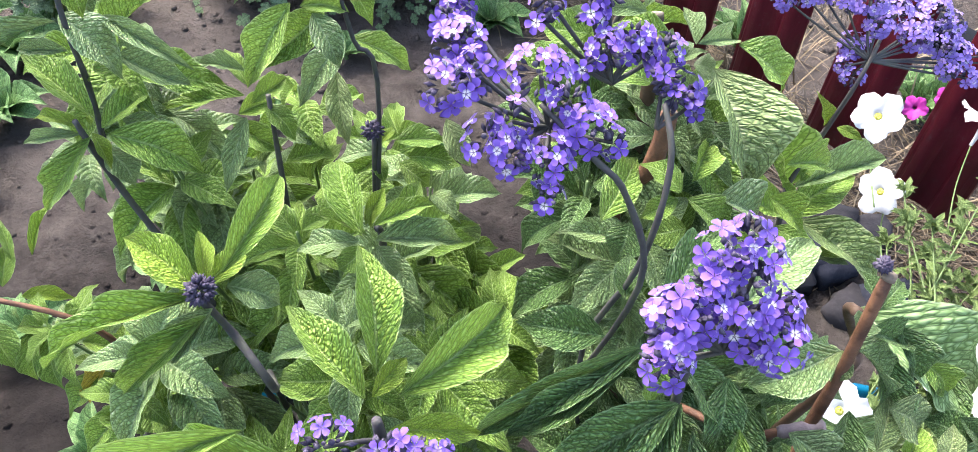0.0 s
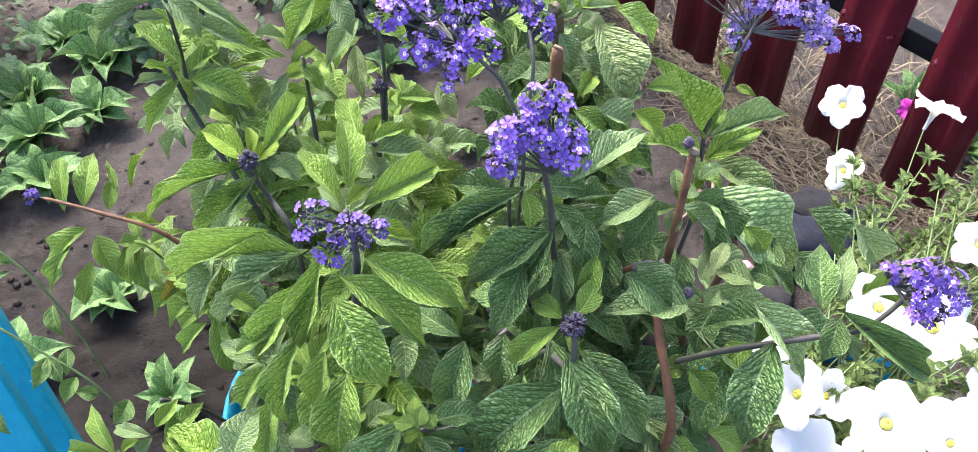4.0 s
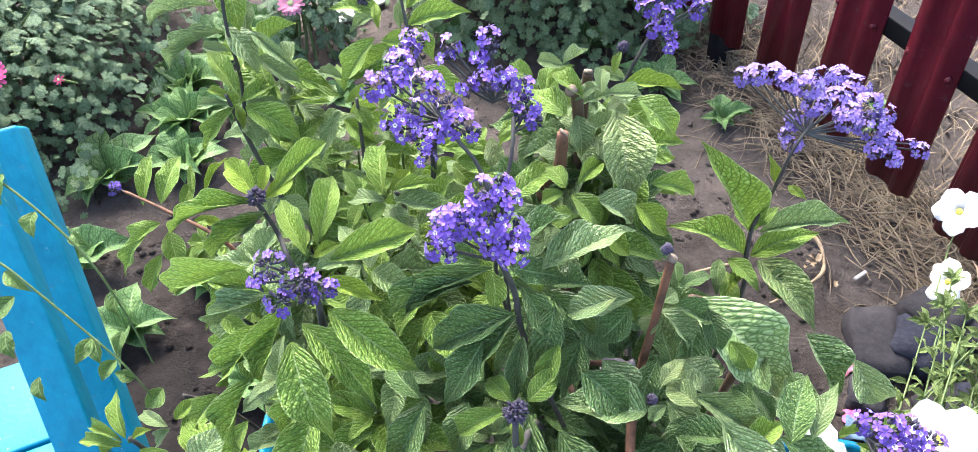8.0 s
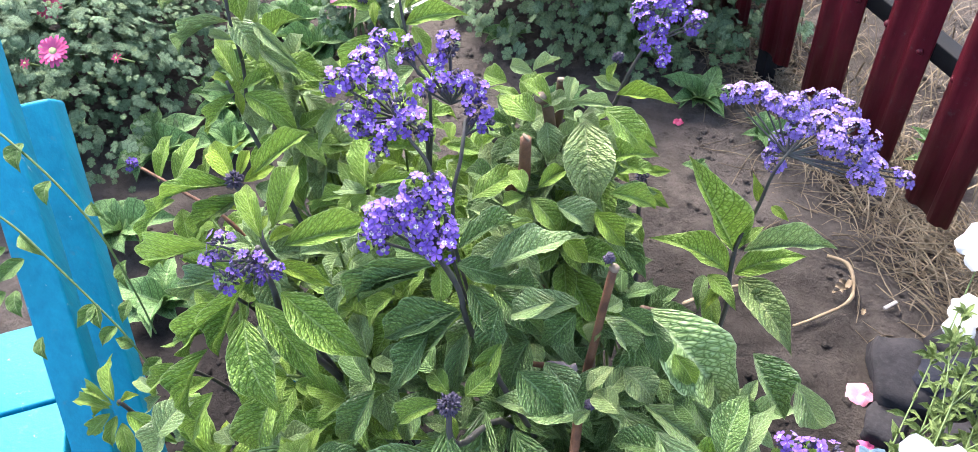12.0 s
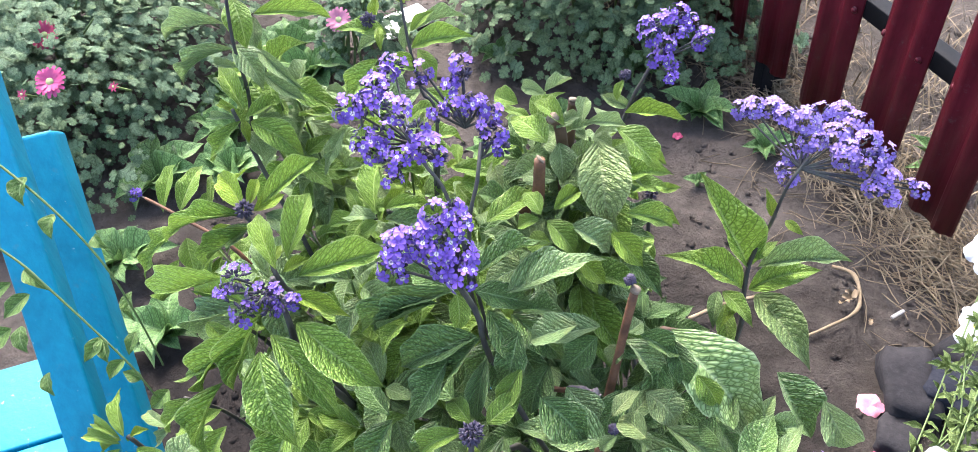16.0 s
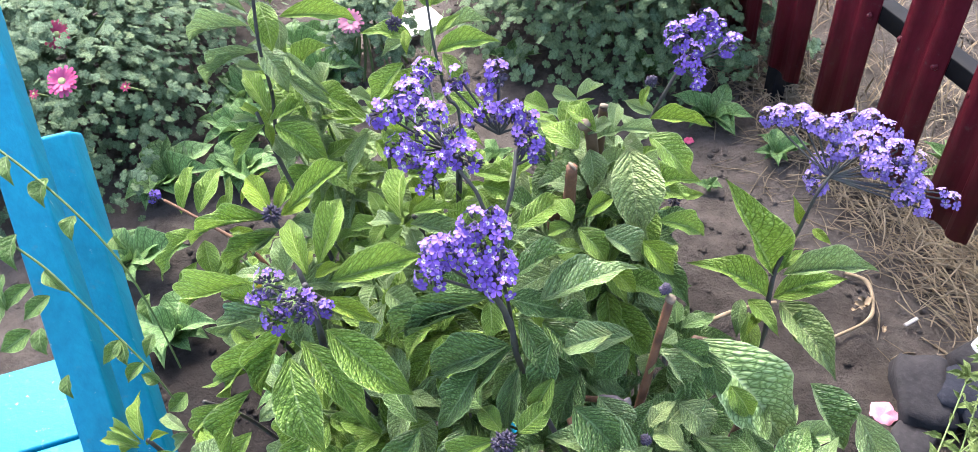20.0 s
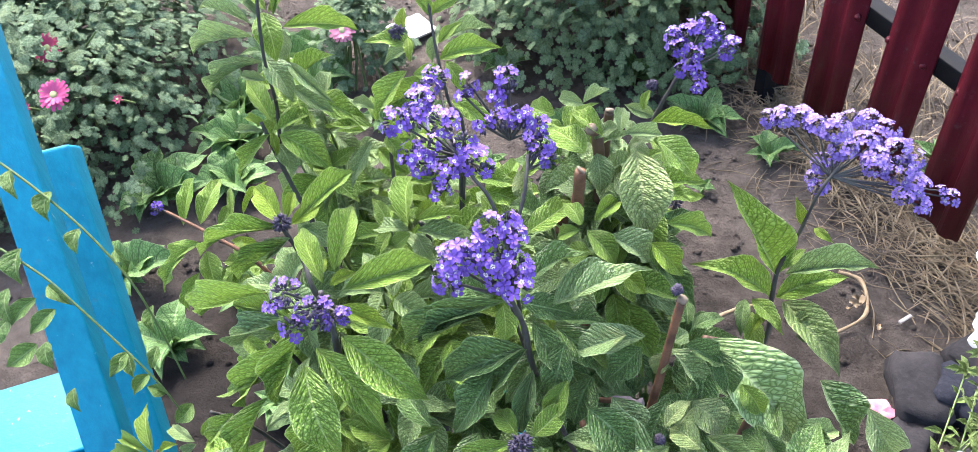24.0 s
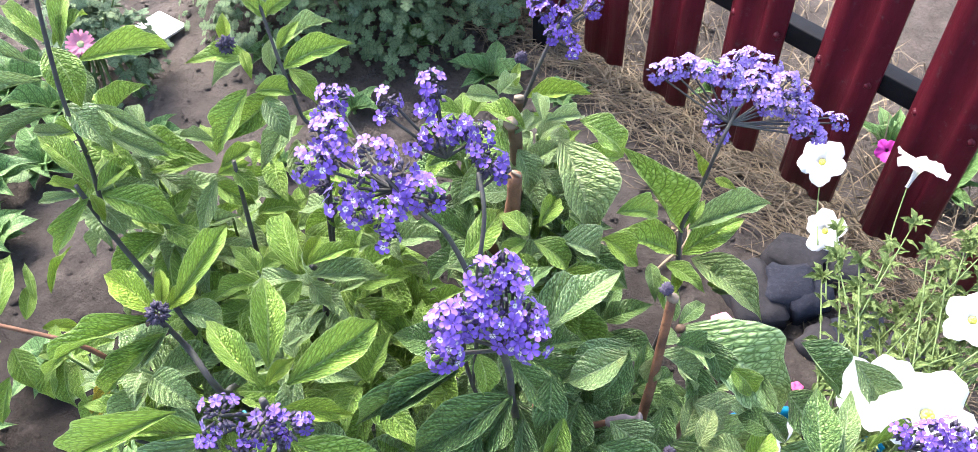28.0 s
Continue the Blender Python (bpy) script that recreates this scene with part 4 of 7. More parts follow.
# ---- weeds ----
def weed(at, r, count, kind, seed, label, width=0.34, rise=0.5):
    w = thing("weed", (*at, ground_height(*at)), label, "weed", "weeds in the bed")
    rng = random.Random(seed)
    core = part("crown", tube([(0, 0, -0.01), (0, 0, 0.006), (0, 0, 0.015)], 0.006, 0.004, 6, 2), STEM_GREEN, w)
    for k in range(count):
        a = k * 2.4 + rng.uniform(-0.3, 0.3)
        ln = r * rng.uniform(0.6, 1.1)
        up = rise * rng.uniform(0.3, 1.0)
        b = w.location + Vector((0.004 * math.cos(a), 0.004 * math.sin(a), 0.012))
        leaf(core, b, b + Vector((math.cos(a), math.sin(a), up)) * ln, ln * width * rng.uniform(0.8, 1.3), kind, 0.16, (0.0, -0.2, 1))


def far_side():
    """Dry grass and magenta flowers beyond the fence."""
    rng = random.Random(31)
    verts, faces = [], []
    for _ in range(1500):
        p = FENCE_O + FENCE_U * rng.uniform(-1.1, 1.6) - FENCE_N * rng.uniform(0.12, 0.75)
        a, ln, w = rng.uniform(0, 6.28), rng.uniform(0.05, 0.16), rng.uniform(0.0012, 0.0026)
        lean = Vector((math.cos(a), math.sin(a), rng.uniform(0.2, 1.6))).normalized() * ln
        q = Vector((-math.sin(a), math.cos(a), 0)) * w
        n = len(verts)
        b = Vector((p.x, p.y, 0.0))
        m = b + lean * 0.55 + Vector((0, 0, 0.02))
        t = b + lean
        verts += [tuple(b + q), tuple(b - q), tuple(m + q * 0.8), tuple(m - q * 0.8), tuple(t)]
        faces += [(n, n + 1, n + 3, n + 2), (n + 2, n + 3, n + 4)]
    ob = new("dry_grass", data("dry_grass", verts, faces, STRAW))
    tagged(ob, "dry bent grass beyond the fence", "grass", kind="stuff")


far_side()

weed((0.01, 2.08), 0.11, 13, "weed", 1, "low broad-leaved green weed near the fence", 0.55)
weed((0.20, 1.96), 0.07, 9, "weed", 2, "small round-leaved weed near the fence", 0.6)
weed((0.06, 1.80), 0.035, 7, "weed", 3, "tiny weed seedling in bare soil", 0.6)
for i, (x, y, r) in enumerate(((-1.15, 1.50, 0.13), (-1.09, 1.73, 0.12), (-1.32, 1.40, 0.14), (-1.22, 1.64, 0.15), (-0.84, 1.83, 0.07), (-1.14, 1.94, 0.15), (-1.31, 1.78, 0.15), (-1.28, 2.02, 0.14), (-0.62, 1.30, 0.07), (-0.86, 1.16, 0.10), (-0.98, 0.98, 0.11), (-1.22, 1.12, 0.13))):
    weed((x, y), r, 11, "weed", 20 + i, "low spreading grey-green weed on the soil", 0.58)
for i, (x, y, r) in enumerate(((-0.55, 1.05, 0.07), (-0.66, 0.92, 0.09), (-0.5, 1.75, 0.06), (-0.35, 1.95, 0.08), (-0.12, 1.62, 0.05), (-0.60, 2.15, 0.08), (-0.22, 2.2, 0.09))):
    weed((x, y), r, 9, "weed", 60 + i, "small green seedling weed on the soil", 0.5)
weed((1.05, 1.62), 0.12, 12, "weed", 90, "leafy green plant beyond the fence", 0.45, 0.9)
weed((0.98, 1.75), 0.10, 12, "weed", 91, "leafy green plant beyond the fence", 0.45, 0.9)
weed((0.62, 1.98), 0.10, 12, "weed", 92, "leafy green plant beyond the fence", 0.45, 0.9)
weed((1.20, 1.50), 0.12, 12, "weed", 93, "leafy green plant beyond the fence", 0.45, 0.9)


# ---- the light-green heliotrope ----
light_plant = thing("heliotrope", (-0.150, 0.660, 0.560), "bushy light-green heliotrope with violet flower heads, in a bucket", "plant", "heliotropes")
rosette_stem = stem(light_plant, [(-0.180, 0.680, 0.400), (-0.215, 0.695, 0.775), (-0.244, 0.694, 0.951), (-0.250, 0.692, 1.006), (-0.251, 0.690, 1.031)], 0.0040, 0.0022)
tall_stem = stem(light_plant, [(-0.250, 0.704, 0.994), (-0.250, 0.717, 1.033), (-0.242, 0.712, 1.095), (-0.227, 0.715, 1.175), (-0.217, 0.716, 1.213)], 0.0026, 0.0016)
bud_stem = stem(light_plant, [(-0.150, 0.640, 0.400), (-0.180, 0.660, 0.755), (-0.124, 0.548, 0.976), (-0.141, 0.562, 1.009), (-0.151, 0.563, 1.042)], 0.0036, 0.0024)
bud_ball(bud_stem, (-0.145, 0.558, 1.054), 0.0085, 3)
front_stem = stem(light_plant, [(-0.120, 0.630, 0.400), (-0.100, 0.560, 0.755), (-0.069, 0.488, 0.966), (-0.053, 0.472, 1.056), (-0.053, 0.473, 1.099)], 0.0045, 0.0025)
flower_head(light_plant, (-0.053, 0.470, 1.089), [(-0.068, 0.457, 1.112, 0.0095), (-0.059, 0.443, 1.096, 0.0079), (-0.050, 0.456, 1.104, 0.0095), (-0.039, 0.458, 1.100, 0.0087), (-0.073, 0.447, 1.106, 0.0055), (-0.043, 0.452, 1.096, 0.0063), (-0.031, 0.460, 1.099, 0.0051)], "deep", 7, label="dense deep violet heliotrope flower head", buds=0.9, density=0.95)
side_stem = stem(light_plant, [(-0.270, 0.690, 0.400), (-0.310, 0.700, 0.700), (-0.335, 0.700, 0.790), (-0.400, 0.702, 0.826), (-0.452, 0.705, 0.844)], 0.0042, 0.0022, BARK)
flower_head(light_plant, (-0.452, 0.705, 0.844), [(-0.467, 0.706, 0.848, 0.0080)], "deep", 8, label="small violet flower tip", buds=1.2, density=0.9)
low_stem = stem(light_plant, [(-0.280, 0.580, 0.400), (-0.300, 0.520, 0.595), (-0.300, 0.470, 0.700), (-0.312, 0.455, 0.782)], 0.0045, 0.003)
low_stem_two = stem(light_plant, [(-0.230, 0.560, 0.400), (-0.215, 0.490, 0.640), (-0.192, 0.442, 0.752)], 0.0045, 0.003)
pale_stem = stem(light_plant, [(-0.120, 0.660, 0.400), (-0.100, 0.680, 0.755), (-0.079, 0.665, 0.938), (-0.079, 0.655, 0.978)], 0.004, 0.0025)
far_bud_stem = stem(light_plant, [(-0.150, 0.720, 0.400), (-0.092, 0.785, 0.927), (-0.103, 0.792, 1.008), (-0.112, 0.799, 1.060), (-0.122, 0.817, 1.108), (-0.124, 0.828, 1.146)], 0.0024, 0.0014)
leaf(far_bud_stem, (-0.112, 0.803, 1.049), (-0.057, 0.832, 1.051), 0.021, "light", 0.12, (0.35, -0.46, 0.81))
leaf(far_bud_stem, (-0.137, 0.803, 1.060), (-0.180, 0.781, 1.073), 0.019, "light", 0.12, (0.31, -0.39, 0.86))
leaf(far_bud_stem, (-0.136, 0.791, 1.077), (-0.129, 0.775, 1.060), 0.009, "lime", 0.12, (0.28, -0.53, 0.80))
leaf(far_bud_stem, (-0.116, 0.814, 1.060), (-0.099, 0.836, 1.072), 0.011, "light", 0.12, (0.31, -0.54, 0.78))
leaf(far_bud_stem, (-0.110, 0.811, 1.042), (-0.090, 0.802, 1.011), 0.015, "light", 0.12, (0.31, -0.41, 0.86))
leaf(far_bud_stem, (-0.122, 0.802, 1.024), (-0.168, 0.760, 1.007), 0.025, "light", 0.12, (0.25, -0.60, 0.76))
leaf(far_bud_stem, (-0.122, 0.828, 1.061), (-0.125, 0.812, 1.035), 0.012, "grey", 0.12, (0.09, -0.50, 0.86))
leaf(far_bud_stem, (-0.150, 0.823, 1.041), (-0.175, 0.801, 1.032), 0.014, "grey", 0.12, (0.08, -0.45, 0.89))
leaf(far_bud_stem, (-0.160, 0.822, 1.059), (-0.163, 0.842, 1.077), 0.011, "lime", 0.12, (0.07, -0.31, 0.95))
leaf(far_bud_stem, (-0.117, 0.823, 1.055), (-0.079, 0.866, 1.048), 0.015, "grey", 0.12, (0.09, -0.38, 0.92))
leaf(far_bud_stem, (-0.112, 0.806, 0.996), (-0.144, 0.770, 0.965), 0.022, "grey", 0.12, (0.12, -0.56, 0.82))
leaf(far_bud_stem, (-0.108, 0.808, 0.996), (-0.067, 0.817, 0.958), 0.021, "light", 0.12, (0.24, -0.40, 0.88))
leaf(far_bud_stem, (-0.118, 0.815, 1.090), (-0.138, 0.816, 1.113), 0.012, "light", 0.12, (0.11, -0.46, 0.88))
leaf(far_bud_stem, (-0.119, 0.817, 1.092), (-0.091, 0.830, 1.105), 0.013, "light", 0.12, (0.28, -0.59, 0.76))
bud_ball(far_bud_stem, (-0.149, 0.795, 1.079), 0.0085, 5)
mid_bud_stem = stem(light_plant, [(-0.100, 0.710, 0.400), (-0.105, 0.770, 0.755), (-0.096, 0.783, 0.926)], 0.0045, 0.0025)
bud_ball(mid_bud_stem, (-0.096, 0.781, 0.932), 0.0095, 6)

back_right = stem(light_plant, [(-0.170, 0.710, 0.400), (-0.168, 0.745, 0.770), (-0.160, 0.762, 0.985)], 0.0034, 0.0022)
front_deep = stem(light_plant, [(-0.130, 0.640, 0.400), (-0.100, 0.560, 0.760), (-0.078, 0.505, 0.955)], 0.0040, 0.0024)
low_back = stem(light_plant, [(-0.270, 0.620, 0.400), (-0.292, 0.560, 0.660), (-0.300, 0.522, 0.758)], 0.0036, 0.0024)
mid_low = stem(light_plant, [(-0.240, 0.660, 0.400), (-0.258, 0.630, 0.700), (-0.260, 0.602, 0.798)], 0.0036, 0.0024)
leaf(rosette_stem, (-0.242, 0.695, 1.028), (-0.296, 0.738, 1.039), 0.018, "light", 0.06, (0.35, -0.30, 0.89))
leaf(rosette_stem, (-0.240, 0.694, 1.021), (-0.223, 0.735, 1.015), 0.016, "light", 0.10, (0.39, -0.15, 0.91))
leaf(rosette_stem, (-0.238, 0.694, 1.016), (-0.191, 0.699, 0.975), 0.027, "light", 0.10, (0.47, -0.46, 0.75))
leaf(rosette_stem, (-0.247, 0.691, 1.017), (-0.291, 0.677, 0.963), 0.018, "light", 0.10, (0.35, -0.41, 0.84))
leaf(rosette_stem, (-0.247, 0.694, 1.017), (-0.239, 0.683, 0.997), 0.010, "lime", 0.10, (0.47, -0.19, 0.86))
leaf(rosette_stem, (-0.250, 0.696, 1.019), (-0.287, 0.706, 1.017), 0.009, "lime", 0.14, (0.10, -0.30, 0.95))
leaf(rosette_stem, (-0.254, 0.694, 1.016), (-0.294, 0.695, 1.006), 0.009, "grey", 0.14, (0.41, -0.50, 0.76))
leaf(rosette_stem, (-0.235, 0.710, 1.012), (-0.205, 0.720, 0.989), 0.016, "grey", 0.06, (0.33, -0.35, 0.88))
leaf(rosette_stem, (-0.251, 0.702, 1.015), (-0.253, 0.711, 1.017), 0.004, "lime", 0.14, (0.35, -0.18, 0.92))
leaf(rosette_stem, (-0.245, 0.696, 1.001), (-0.231, 0.686, 0.978), 0.020, "grey", 0.10, (0.56, -0.39, 0.74))
leaf(tall_stem, (-0.257, 0.724, 1.103), (-0.336, 0.720, 1.074), 0.016, "grey", 0.10, (-0.01, -0.50, 0.87))
leaf(tall_stem, (-0.253, 0.741, 1.119), (-0.237, 0.720, 1.080), 0.027, "light", 0.10, (0.30, -0.59, 0.75))
leaf(tall_stem, (-0.250, 0.721, 1.083), (-0.222, 0.709, 1.045), 0.027, "grey", 0.06, (0.54, -0.33, 0.78))
leaf(tall_stem, (-0.233, 0.731, 1.074), (-0.184, 0.719, 1.044), 0.012, "grey", 0.14, (0.31, -0.66, 0.69))
leaf(tall_stem, (-0.228, 0.721, 1.054), (-0.193, 0.728, 1.024), 0.020, "grey", 0.06, (0.39, -0.43, 0.81))
leaf(tall_stem, (-0.254, 0.722, 1.077), (-0.325, 0.710, 1.030), 0.013, "grey", 0.14, (0.54, -0.10, 0.84))
leaf(tall_stem, (-0.251, 0.715, 1.062), (-0.284, 0.720, 1.058), 0.010, "grey", 0.10, (0.25, -0.49, 0.84))
leaf(tall_stem, (-0.244, 0.752, 1.098), (-0.198, 0.810, 1.066), 0.019, "light", 0.10, (0.55, -0.35, 0.75))
leaf(tall_stem, (-0.269, 0.739, 1.106), (-0.335, 0.752, 1.104), 0.015, "grey", 0.14, (0.38, -0.36, 0.85))
leaf(tall_stem, (-0.247, 0.753, 1.094), (-0.243, 0.734, 1.066), 0.015, "grey", 0.06, (0.53, -0.49, 0.69))
leaf(tall_stem, (-0.255, 0.757, 1.106), (-0.268, 0.816, 1.115), 0.014, "light", 0.10, (0.35, -0.39, 0.85))
leaf(tall_stem, (-0.262, 0.757, 1.110), (-0.307, 0.790, 1.124), 0.014, "light", 0.06, (0.46, -0.51, 0.72))
leaf(tall_stem, (-0.261, 0.759, 1.107), (-0.252, 0.805, 1.103), 0.013, "light", 0.14, (0.30, -0.27, 0.92))
leaf(tall_stem, (-0.269, 0.754, 1.105), (-0.324, 0.779, 1.115), 0.013, "grey", 0.14, (0.50, -0.40, 0.77))
leaf(back_right, (-0.174, 0.757, 0.989), (-0.244, 0.763, 0.966), 0.018, "light", 0.06, (0.24, -0.23, 0.94))
leaf(back_right, (-0.174, 0.749, 0.977), (-0.193, 0.720, 0.931), 0.016, "grey", 0.06, (0.23, -0.51, 0.83))
leaf(back_right, (-0.174, 0.771, 0.998), (-0.209, 0.783, 0.994), 0.011, "grey", 0.14, (0.11, -0.33, 0.94))
leaf(back_right, (-0.164, 0.761, 0.976), (-0.145, 0.752, 0.950), 0.016, "light", 0.10, (0.00, -0.14, 0.99))
leaf(back_right, (-0.174, 0.768, 0.988), (-0.194, 0.796, 0.995), 0.013, "light", 0.14, (0.28, -0.37, 0.89))
leaf(back_right, (-0.173, 0.762, 0.977), (-0.155, 0.796, 0.971), 0.015, "light", 0.06, (0.37, -0.38, 0.85))
leaf(back_right, (-0.137, 0.780, 1.047), (-0.172, 0.758, 0.994), 0.026, "light", 0.10, (0.02, -0.55, 0.83))
leaf(back_right, (-0.124, 0.779, 1.040), (-0.108, 0.761, 1.009), 0.020, "grey", 0.14, (0.28, -0.63, 0.72))
leaf(back_right, (-0.132, 0.782, 1.043), (-0.104, 0.796, 1.027), 0.018, "light", 0.10, (0.39, -0.46, 0.80))
leaf(back_right, (-0.226, 0.818, 0.924), (-0.280, 0.826, 0.887), 0.023, "light", 0.10, (0.18, -0.39, 0.90))
leaf(back_right, (-0.211, 0.812, 0.906), (-0.175, 0.810, 0.879), 0.021, "light", 0.14, (0.26, -0.55, 0.80))
leaf(back_right, (-0.207, 0.820, 0.910), (-0.182, 0.842, 0.904), 0.018, "light", 0.06, (0.18, -0.59, 0.79))
leaf(back_right, (-0.245, 0.796, 0.900), (-0.223, 0.790, 0.881), 0.021, "grey", 0.06, (0.33, -0.40, 0.86))
leaf(back_right, (-0.226, 0.781, 0.875), (-0.217, 0.772, 0.859), 0.016, "light", 0.14, (0.34, -0.30, 0.89))
leaf(back_right, (-0.182, 0.823, 0.896), (-0.146, 0.825, 0.871), 0.020, "grey", 0.14, (0.22, -0.30, 0.93))
leaf(back_right, (-0.174, 0.804, 0.872), (-0.137, 0.823, 0.859), 0.022, "light", 0.14, (-0.00, -0.30, 0.95))
leaf(back_right, (-0.246, 0.818, 0.913), (-0.238, 0.856, 0.918), 0.018, "grey", 0.10, (0.46, -0.36, 0.81))
leaf(bud_stem, (-0.147, 0.559, 1.051), (-0.188, 0.587, 1.056), 0.019, "lime", 0.06, (0.15, -0.37, 0.92))
leaf(bud_stem, (-0.146, 0.563, 1.051), (-0.153, 0.593, 1.056), 0.009, "lime", 0.10, (0.41, -0.34, 0.85))
leaf(bud_stem, (-0.139, 0.571, 1.049), (-0.121, 0.637, 1.048), 0.018, "light", 0.14, (0.29, -0.47, 0.83))
leaf(bud_stem, (-0.151, 0.559, 1.045), (-0.236, 0.543, 1.005), 0.018, "light", 0.10, (0.15, -0.19, 0.97))
leaf(bud_stem, (-0.150, 0.562, 1.045), (-0.210, 0.557, 1.022), 0.009, "lime", 0.10, (0.39, -0.33, 0.86))
leaf(bud_stem, (-0.147, 0.557, 1.034), (-0.198, 0.537, 0.989), 0.015, "light", 0.06, (0.41, -0.16, 0.90))
leaf(bud_stem, (-0.145, 0.561, 1.034), (-0.175, 0.549, 1.003), 0.017, "grey", 0.10, (0.07, -0.46, 0.89))
leaf(bud_stem, (-0.140, 0.573, 1.036), (-0.117, 0.575, 1.016), 0.019, "grey", 0.14, (0.40, -0.30, 0.87))
leaf(bud_stem, (-0.149, 0.571, 1.039), (-0.137, 0.599, 1.036), 0.013, "lime", 0.10, (0.43, -0.37, 0.82))
leaf(front_stem, (-0.059, 0.484, 1.093), (-0.092, 0.519, 1.102), 0.015, "light", 0.10, (0.27, -0.27, 0.92))
leaf(front_stem, (-0.055, 0.494, 1.095), (-0.066, 0.549, 1.106), 0.018, "light", 0.10, (0.24, -0.10, 0.96))
leaf(front_stem, (-0.047, 0.490, 1.084), (-0.004, 0.543, 1.069), 0.022, "light", 0.14, (0.37, -0.32, 0.87))
leaf(front_stem, (-0.057, 0.488, 1.087), (-0.045, 0.507, 1.084), 0.009, "lime", 0.14, (0.23, -0.46, 0.86))
leaf(front_stem, (-0.051, 0.480, 1.075), (-0.015, 0.491, 1.049), 0.013, "lime", 0.06, (0.39, -0.35, 0.85))
leaf(front_stem, (-0.066, 0.492, 1.090), (-0.068, 0.506, 1.092), 0.007, "lime", 0.14, (0.28, -0.31, 0.91))
leaf(front_stem, (-0.067, 0.449, 1.042), (-0.033, 0.416, 0.983), 0.033, "light", 0.14, (0.30, -0.51, 0.81))
leaf(front_stem, (-0.063, 0.461, 1.048), (-0.010, 0.442, 0.993), 0.023, "light", 0.10, (0.36, -0.32, 0.88))
leaf(front_stem, (-0.048, 0.473, 1.052), (0.014, 0.470, 1.004), 0.029, "light", 0.10, (0.27, -0.43, 0.86))
leaf(front_stem, (-0.076, 0.471, 1.054), (-0.095, 0.437, 0.998), 0.020, "light", 0.10, (-0.02, -0.58, 0.82))
leaf(front_stem, (-0.082, 0.460, 1.045), (-0.128, 0.433, 0.980), 0.022, "light", 0.14, (0.00, -0.46, 0.89))
leaf(front_stem, (-0.090, 0.428, 1.023), (-0.100, 0.394, 0.970), 0.021, "light", 0.14, (-0.12, -0.37, 0.92))
leaf(front_stem, (-0.109, 0.411, 1.019), (-0.130, 0.396, 0.985), 0.016, "light", 0.10, (-0.01, -0.42, 0.91))
leaf(front_stem, (-0.091, 0.476, 1.053), (-0.163, 0.495, 1.020), 0.016, "light", 0.06, (-0.04, -0.22, 0.97))
leaf(front_stem, (-0.110, 0.484, 1.066), (-0.196, 0.486, 1.006), 0.019, "light", 0.06, (0.02, -0.43, 0.90))
leaf(front_stem, (-0.087, 0.481, 1.050), (-0.160, 0.478, 0.987), 0.017, "grey", 0.10, (-0.09, -0.42, 0.90))
leaf(front_stem, (-0.102, 0.439, 1.022), (-0.143, 0.437, 0.987), 0.017, "light", 0.10, (-0.29, -0.38, 0.88))
leaf(front_deep, (-0.078, 0.458, 0.931), (-0.087, 0.420, 0.874), 0.037, "light", 0.14, (0.03, -0.42, 0.91))
leaf(front_deep, (-0.095, 0.471, 0.940), (-0.105, 0.445, 0.900), 0.023, "light", 0.10, (-0.09, -0.56, 0.82))
leaf(front_deep, (-0.127, 0.437, 0.930), (-0.141, 0.406, 0.881), 0.025, "light", 0.14, (0.03, -0.49, 0.87))
leaf(front_deep, (-0.152, 0.390, 0.920), (-0.138, 0.431, 0.927), 0.027, "grey", 0.10, (0.18, -0.22, 0.96))
leaf(front_deep, (-0.151, 0.409, 0.924), (-0.165, 0.384, 0.883), 0.025, "grey", 0.14, (-0.03, -0.42, 0.91))
leaf(front_deep, (-0.168, 0.495, 0.978), (-0.141, 0.492, 0.957), 0.014, "light", 0.14, (0.34, -0.48, 0.81))
leaf(front_deep, (-0.146, 0.509, 0.974), (-0.189, 0.500, 0.929), 0.018, "grey", 0.06, (-0.00, -0.44, 0.90))
leaf(front_deep, (-0.064, 0.430, 0.900), (-0.042, 0.448, 0.898), 0.018, "grey", 0.10, (-0.07, -0.19, 0.98))
leaf(front_deep, (-0.101, 0.414, 0.899), (-0.122, 0.425, 0.896), 0.018, "grey", 0.14, (-0.08, -0.15, 0.99))
leaf(side_stem, (-0.450, 0.717, 0.809), (-0.476, 0.788, 0.824), 0.019, "light", 0.14, (0.33, -0.29, 0.90))
leaf(side_stem, (-0.434, 0.728, 0.805), (-0.443, 0.799, 0.819), 0.025, "light", 0.14, (0.32, -0.41, 0.85))
leaf(side_stem, (-0.413, 0.734, 0.793), (-0.417, 0.778, 0.802), 0.016, "light", 0.06, (0.47, -0.30, 0.83))
leaf(side_stem, (-0.406, 0.752, 0.804), (-0.429, 0.793, 0.813), 0.009, "light", 0.06, (0.39, -0.29, 0.87))
leaf(side_stem, (-0.393, 0.760, 0.802), (-0.387, 0.816, 0.811), 0.011, "lime", 0.14, (0.18, -0.30, 0.94))
leaf(side_stem, (-0.436, 0.716, 0.783), (-0.504, 0.709, 0.730), 0.026, "light", 0.10, (-0.00, -0.53, 0.85))
leaf(side_stem, (-0.448, 0.707, 0.779), (-0.491, 0.680, 0.709), 0.022, "light", 0.14, (0.11, -0.38, 0.92))
